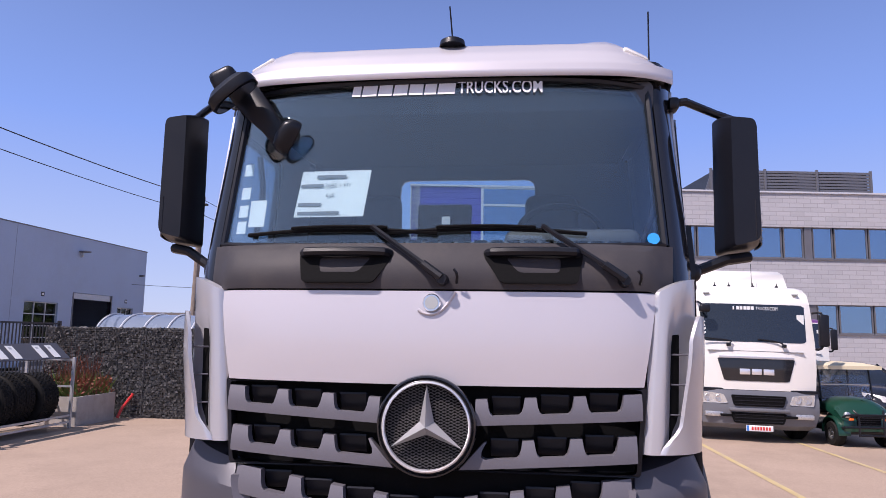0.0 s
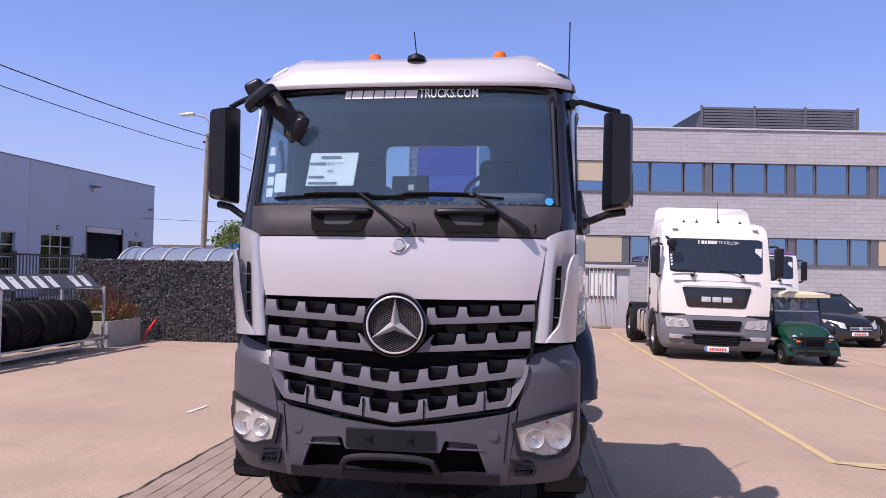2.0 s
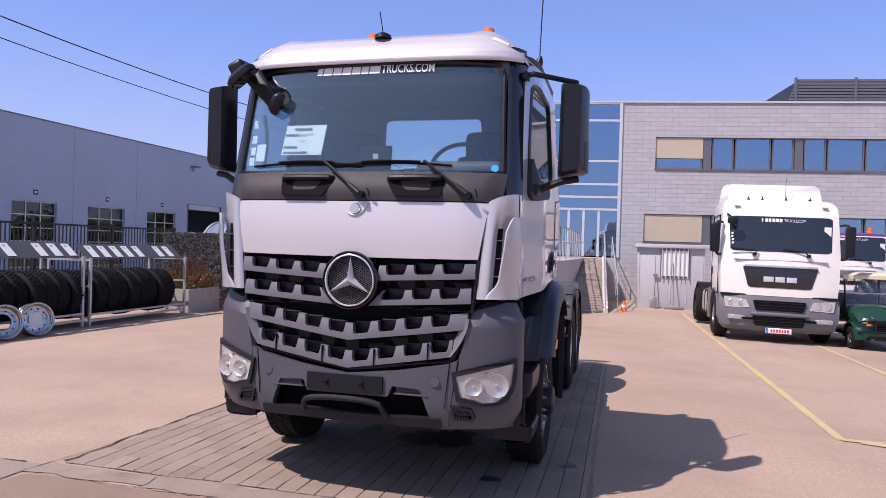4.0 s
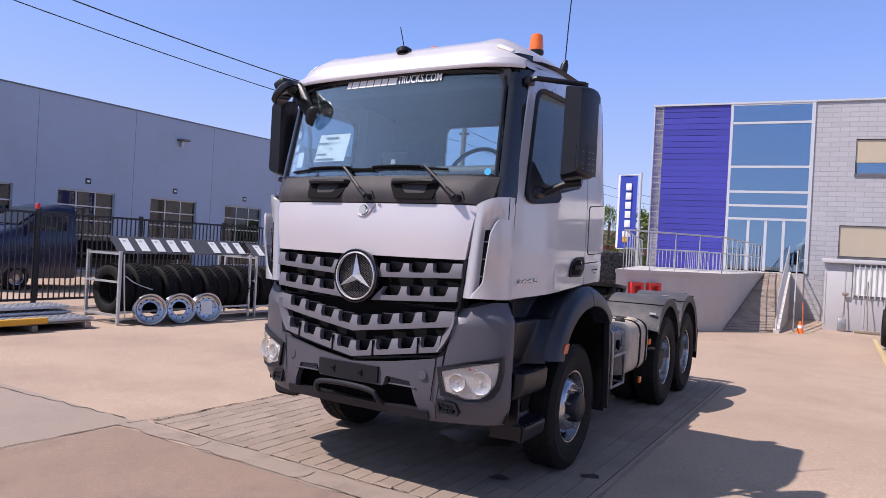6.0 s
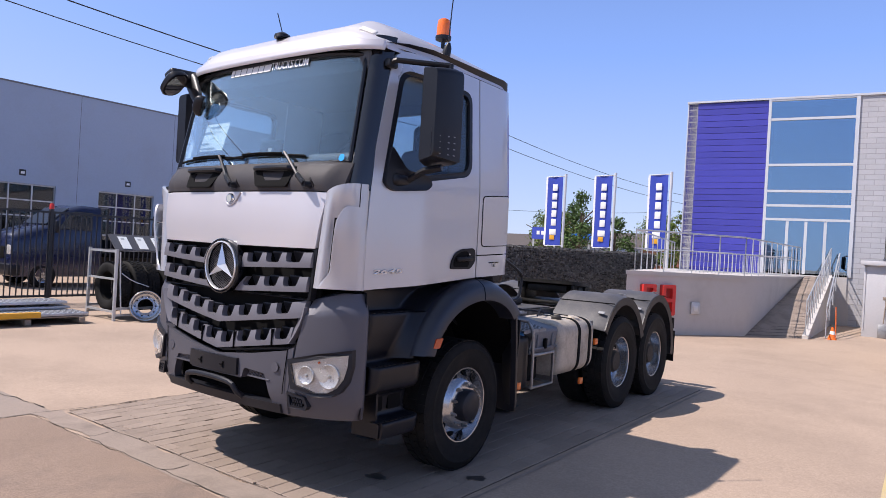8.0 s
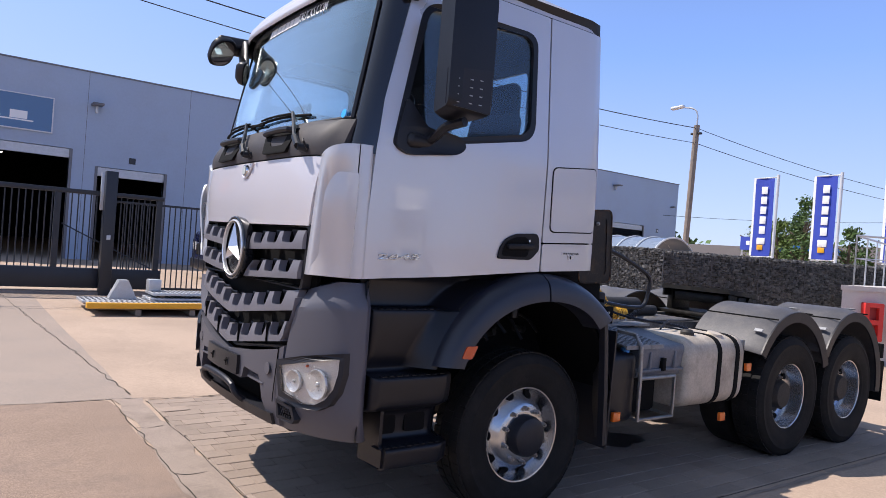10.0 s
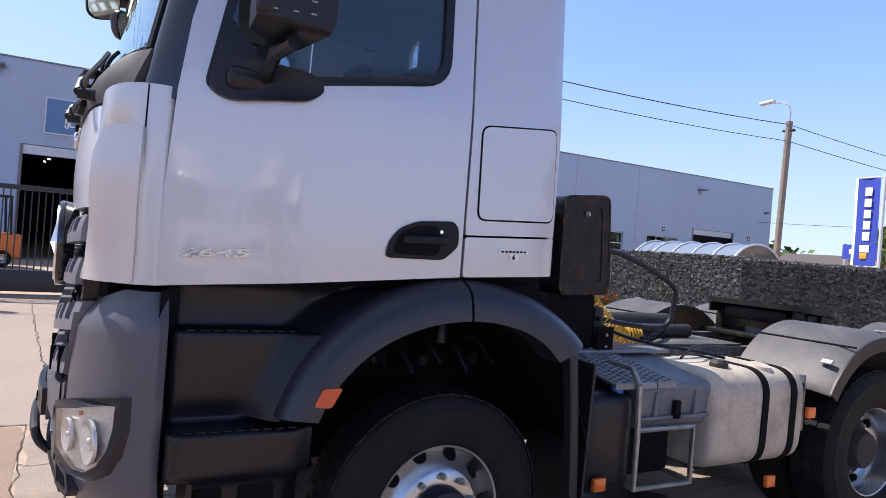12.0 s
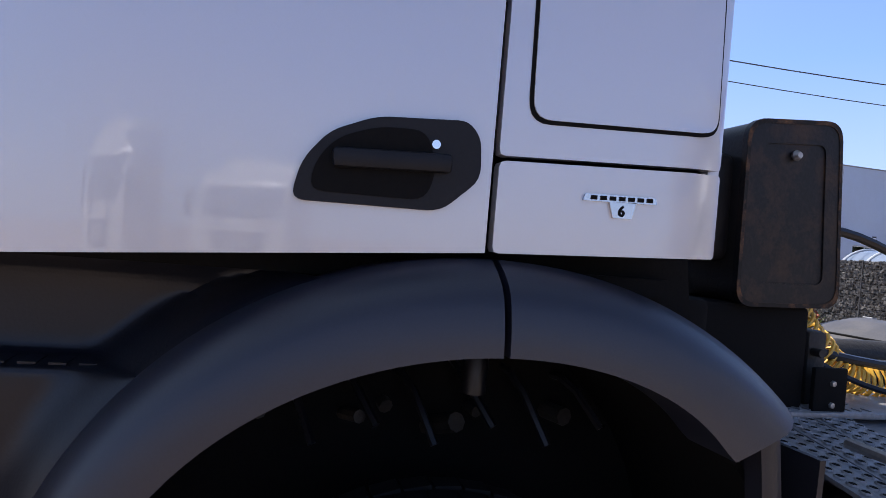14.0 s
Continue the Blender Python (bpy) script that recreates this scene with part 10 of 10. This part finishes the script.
    for s in (-1, 1):
        part("front_seat", boxed(s * 0.36 - 0.2, s * 0.36 + 0.2, 2.2, 2.3, 1.0, 1.3, 0.04), M["cloth"], t)
    return t


car("black_car", "glossy black compact family car parked by the office", (10.88, 17.5, GX(10.9, 18)), 14, M["carblack"])

# the chassis of a further truck, cut off by its neighbours
trail = thing("parked_chassis", "dusty truck chassis with a dull metal tank", "truck chassis", (13.5, 17.9, GX(13.5, 18)))
part("fuel_tank", boxed(-1.3, 0.3, 0.0, 0.65, 0.30, 0.95, 0.12, 4), M["alu"], trail, "dull dusty metal tank")
for x in (-0.9, -0.1):
    part("strap", boxed(x - 0.03, x + 0.03, -0.012, 0.662, 0.288, 0.962, 0.12, 4), M["rail"], trail)
part("chassis_rail", boxed(-1.6, 4.0, 0.7, 0.8, 0.62, 0.9, 0.01), M["rail"], trail)
part("chassis_rail", boxed(-1.6, 4.0, 1.5, 1.6, 0.62, 0.9, 0.01), M["rail"], trail)
part("air_tank", tubed([(-1.25, 0.5, 1.05), (-0.2, 0.5, 1.05)], 0.10, 14), M["rail"], trail)
for k in range(4):
    part("hose", tubed([(-0.9 + k * 0.3, 0.3, 0.95), (-0.85 + k * 0.3, 0.35, 1.10), (-0.6 + k * 0.3, 0.5, 1.13)], 0.022, 6, 2), M["black"], trail)
for x in (-1.1, 1.9):
    for y in (0.25, 2.05):
        bm = turned([(0.28, -0.15), (0.46, -0.15), (0.5, -0.09), (0.5, 0.09), (0.46, 0.15), (0.28, 0.15)], (x - (0.9 if x < 0 else 0), y, 0.5), (0, 1, 0), 24, True)
        w = part("wheel", bm, M["rubber"], trail, "dusty black tyre")
        part("rim", turned([(0.285, -0.1), (0.2, -0.05), (0.1, -0.08), (0, -0.08)], (x - (0.9 if x < 0 else 0), y, 0.5), (0, 1, 0), 20), M["steel"], w)

# blue flatbed truck behind the fence
van = thing("flatbed_truck", "dark blue light flatbed truck parked beyond the fence", "truck", (-17.4, 5.0, GX(-17.4, 7)))
part("cab", lofted([[(-0.92, y, z0), (-0.97, y, 0.7), (-0.95, y, 1.25), (-w, y, z1 - 0.12), (-w + 0.1, y, z1), (w - 0.1, y, z1), (w, y, z1 - 0.12), (0.95, y, 1.25), (0.97, y, 0.7), (0.92, y, z0)] for y, z0, z1, w in ((0.0, 0.45, 1.42, 0.9), (0.08, 0.32, 1.52, 0.92), (0.70, 0.32, 1.72, 0.9), (0.95, 0.32, 1.80, 0.88), (1.60, 0.32, 2.36, 0.82), (1.95, 0.32, 2.45, 0.82), (2.5, 0.32, 2.42, 0.82))]), M["vanblue"], van, "dark blue painted cab", 50)
part("windscreen", patched(lambda u, v: (lerp(-0.76, 0.76, u), lerp(0.96, 1.56, v) - 0.025, lerp(1.84, 2.34, v) + 0.01), 4, 4, Vector((0, 0.02, -0.02))), M["darkglass"], van)
part("grille", boxed(-0.5, 0.5, -0.02, 0.1, 0.80, 1.15, 0.03), M["matt"], van)
part("bumper", boxed(-0.97, 0.97, -0.06, 0.25, 0.35, 0.68, 0.05, 3), M["black"], van, "black bumper")
for s in (-1, 1):
    part("headlamp", boxed(s * 0.74 - 0.17, s * 0.74 + 0.17, -0.015, 0.15, 0.92, 1.22, 0.05, 3), M["bowl"], van, "clear headlamp")
    part("side_window", plated([rounded([(1.22, 1.72), (2.2, 1.70), (2.2, 2.25), (1.62, 2.25)], 0.04)], along_y(s * 0.925, s), 0.10), M["darkglass"], van)
    part("mirror", boxed(s * 1.08 - 0.08, s * 1.08 + 0.08, 1.05, 1.15, 1.6, 1.95, 0.03), M["black"], van)
    for y in (0.85, 4.9):
        small_wheel(van, s * 0.84, y, 0.36, 0.36, 0.24, s, 0.6)
    part("drop_side", boxed(s * 1.04 - 0.02, s * 1.04 + 0.02, 2.75, 6.4, 1.02, 1.42, 0.01), M["matt"], van, "dark drop side")
part("load_bed", boxed(-1.05, 1.05, 2.7, 6.4, 0.92, 1.02, 0.01), M["matt"], van, "dark flat load bed")
part("chassis_rail", boxed(-0.4, 0.4, 2.4, 6.2, 0.6, 0.92, 0.02), M["cast"], van)
part("rack_bar", tubed([(-0.95, 2.65, 0.95), (-0.95, 2.65, 2.4), (0.95, 2.65, 2.4), (0.95, 2.65, 0.95)], 0.035, 8), M["black"], van, "black ladder rack behind the cab")

# forklift by the hall's open door
fork = thing("forklift", "grey and orange forklift beside the open hall door", "forklift", (-20.2, -2.5, GX(-20.2, -2.5)), 12)
part("chassis", boxed(-0.55, 0.55, -0.9, 0.9, 0.16, 0.62, 0.06, 3), M["tread"], fork, "pale grey chassis")
part("counterweight", boxed(-0.56, 0.56, 0.6, 1.25, 0.25, 1.0, 0.12, 4), M["forkorange"], fork, "orange counterweight")
part("hood", boxed(-0.45, 0.45, 0.0, 0.75, 0.6, 0.95, 0.06), M["tread"], fork)
part("seat", boxed(-0.25, 0.25, 0.05, 0.5, 0.95, 1.08, 0.04), M["black"], fork)
part("backrest", boxed(-0.25, 0.25, 0.45, 0.58, 1.05, 1.5, 0.05), M["black"], fork)
part("lamp", boxed(-0.54, -0.42, -0.62, -0.5, 1.45, 1.6, 0.02), M["orange"], fork, "orange lamp")
part("overhead_guard", boxed(-0.55, 0.55, -0.5, 0.95, 2.05, 2.12, 0.03), M["black"], fork)
for s in (-1, 1):
    part("guard_post", tubed([(s * 0.5, -0.62, 0.6), (s * 0.5, -0.5, 2.06)], 0.035, 8), M["black"], fork)
    part("guard_post", tubed([(s * 0.5, 0.95, 0.95), (s * 0.5, 0.9, 2.06)], 0.035, 8), M["black"], fork)
    part("mast_rail", boxed(s * 0.35 - 0.05, s * 0.35 + 0.05, -1.08, -0.95, 0.1, 2.2), M["black"], fork)
    part("fork", boxed(s * 0.25 - 0.05, s * 0.25 + 0.05, -2.1, -1.08, 0.06, 0.11), M["steel"], fork)
    small_wheel(fork, s * 0.5, -0.6, 0.3, 0.3, 0.2, s, 0.55)
    small_wheel(fork, s * 0.5, 0.75, 0.25, 0.25, 0.18, s, 0.55)

# oil stains on the pavers beside and under the truck; they also paint its shadow darker
rnd = random.Random(77)
for cx, cy, rx, ry in ((0.86, 0.82, 0.10, 0.05), (1.42, 1.36, 0.06, 0.07), (0.2, 1.8, 0.3, 0.35), (0.0, 3.4, 0.35, 0.5)):
    bm = bmnew()
    ph = [rnd.uniform(0, 6.28) for k in range(4)]
    ring = []
    for k in range(40):
        a = 2 * math.pi * k / 40
        r = 1 + 0.22 * math.sin(2 * a + ph[0]) + 0.16 * math.sin(3 * a + ph[1]) + 0.12 * math.sin(7 * a + ph[2]) + 0.07 * math.sin(13 * a + ph[3])
        ring.append(bm.verts.new((cx + rx * r * math.cos(a), cy + ry * r * math.sin(a), G(cy + ry * r * math.sin(a)) + 0.0205)))
    bm.faces.new(ring)
    tagged(part("oil_stain", bm, M["oil"]), "dark oil stain on the pavers that also deepens the truck's shadow", "stain", "oil stains", "structure")

# ---- pavers, last ----
bed = thing("pavement_pavers", "worn concrete block pavers laid in courses", "pavement", kind="structure")
PL, PW = 0.300, 0.152


def paver_shape(bm, x, y, z, rnd=None):
    hx, hy, c = PW / 2 - 0.0025, PL / 2 - 0.0015, 0.004
    a = [bm.verts.new((x + sx * hx, y + sy * hy, z - 0.012)) for sx, sy in ((-1, -1), (1, -1), (1, 1), (-1, 1))]
    b = [bm.verts.new((x + sx * hx, y + sy * hy, z - 0.004)) for sx, sy in ((-1, -1), (1, -1), (1, 1), (-1, 1))]
    d = [bm.verts.new((x + sx * (hx - c), y + sy * (hy - c), z + (rnd.gauss(0, 0.0006) if rnd else 0))) for sx, sy in ((-1, -1), (1, -1), (1, 1), (-1, 1))]
    bridge(bm, a, b)
    bridge(bm, b, d)
    bm.faces.new(d)


bm = bmnew()
paver_shape(bm, 0, 0, 0)
pm = bpy.data.meshes.new("paver")
bmesh.ops.recalc_face_normals(bm, faces=bm.faces[:])
bm.to_mesh(pm)
bm.free()
pm.materials.append(M["paver"])
rnd = random.Random(41)
verts, faces = [], []
near = 0
for j in range(int(3.97 / PW)):
    x = -2.40 + (j + 0.5) * PW
    off = rnd.uniform(0, PL)
    for i in range(-1, int(7.0 / PL) + 1):
        y = 0.08 + off + (i + 0.5) * PL
        ya, yb = max(y - PL / 2, 0.08), min(y + PL / 2, 7.08)
        if yb - ya < 0.04:
            continue
        whole = yb - ya > PL - 0.001
        y = (ya + yb) / 2
        z = G(y) + 0.015 + rnd.gauss(0, 0.0012)
        if whole and y < 4.0 and near < 300:
            ob = new("paver", pm)
            ob.parent = bed
            ob.matrix_basis = pose(x, y, z, rnd.gauss(0, 0.35), rnd.gauss(0, 0.35), rnd.gauss(0, 0.5))
            near += 1
            continue
        k = len(verts)
        hx, hy, c = PW / 2 - 0.0025, (yb - ya) / 2 - 0.0015, 0.004
        for zz, e in ((z - 0.012, 0), (z - 0.004, 0), (z, c)):
            for sx, sy in ((-1, -1), (1, -1), (1, 1), (-1, 1)):
                verts.append((x + sx * (hx - e), y + sy * (hy - e), zz + (rnd.gauss(0, 0.0005) if e else 0)))
        for q in (0, 4):
            for s in range(4):
                faces.append((k + q + s, k + q + (s + 1) % 4, k + q + 4 + (s + 1) % 4, k + q + 4 + s))
        faces.append((k + 8, k + 9, k + 10, k + 11))
me = bpy.data.meshes.new("further_pavers")
me.from_pydata(verts, [], faces)
me.materials.append(M["pavers"])
far = new("further_pavers", me)
far.parent = bed
tagged(far, "worn concrete block pavers in courses", "", kind="stuff")
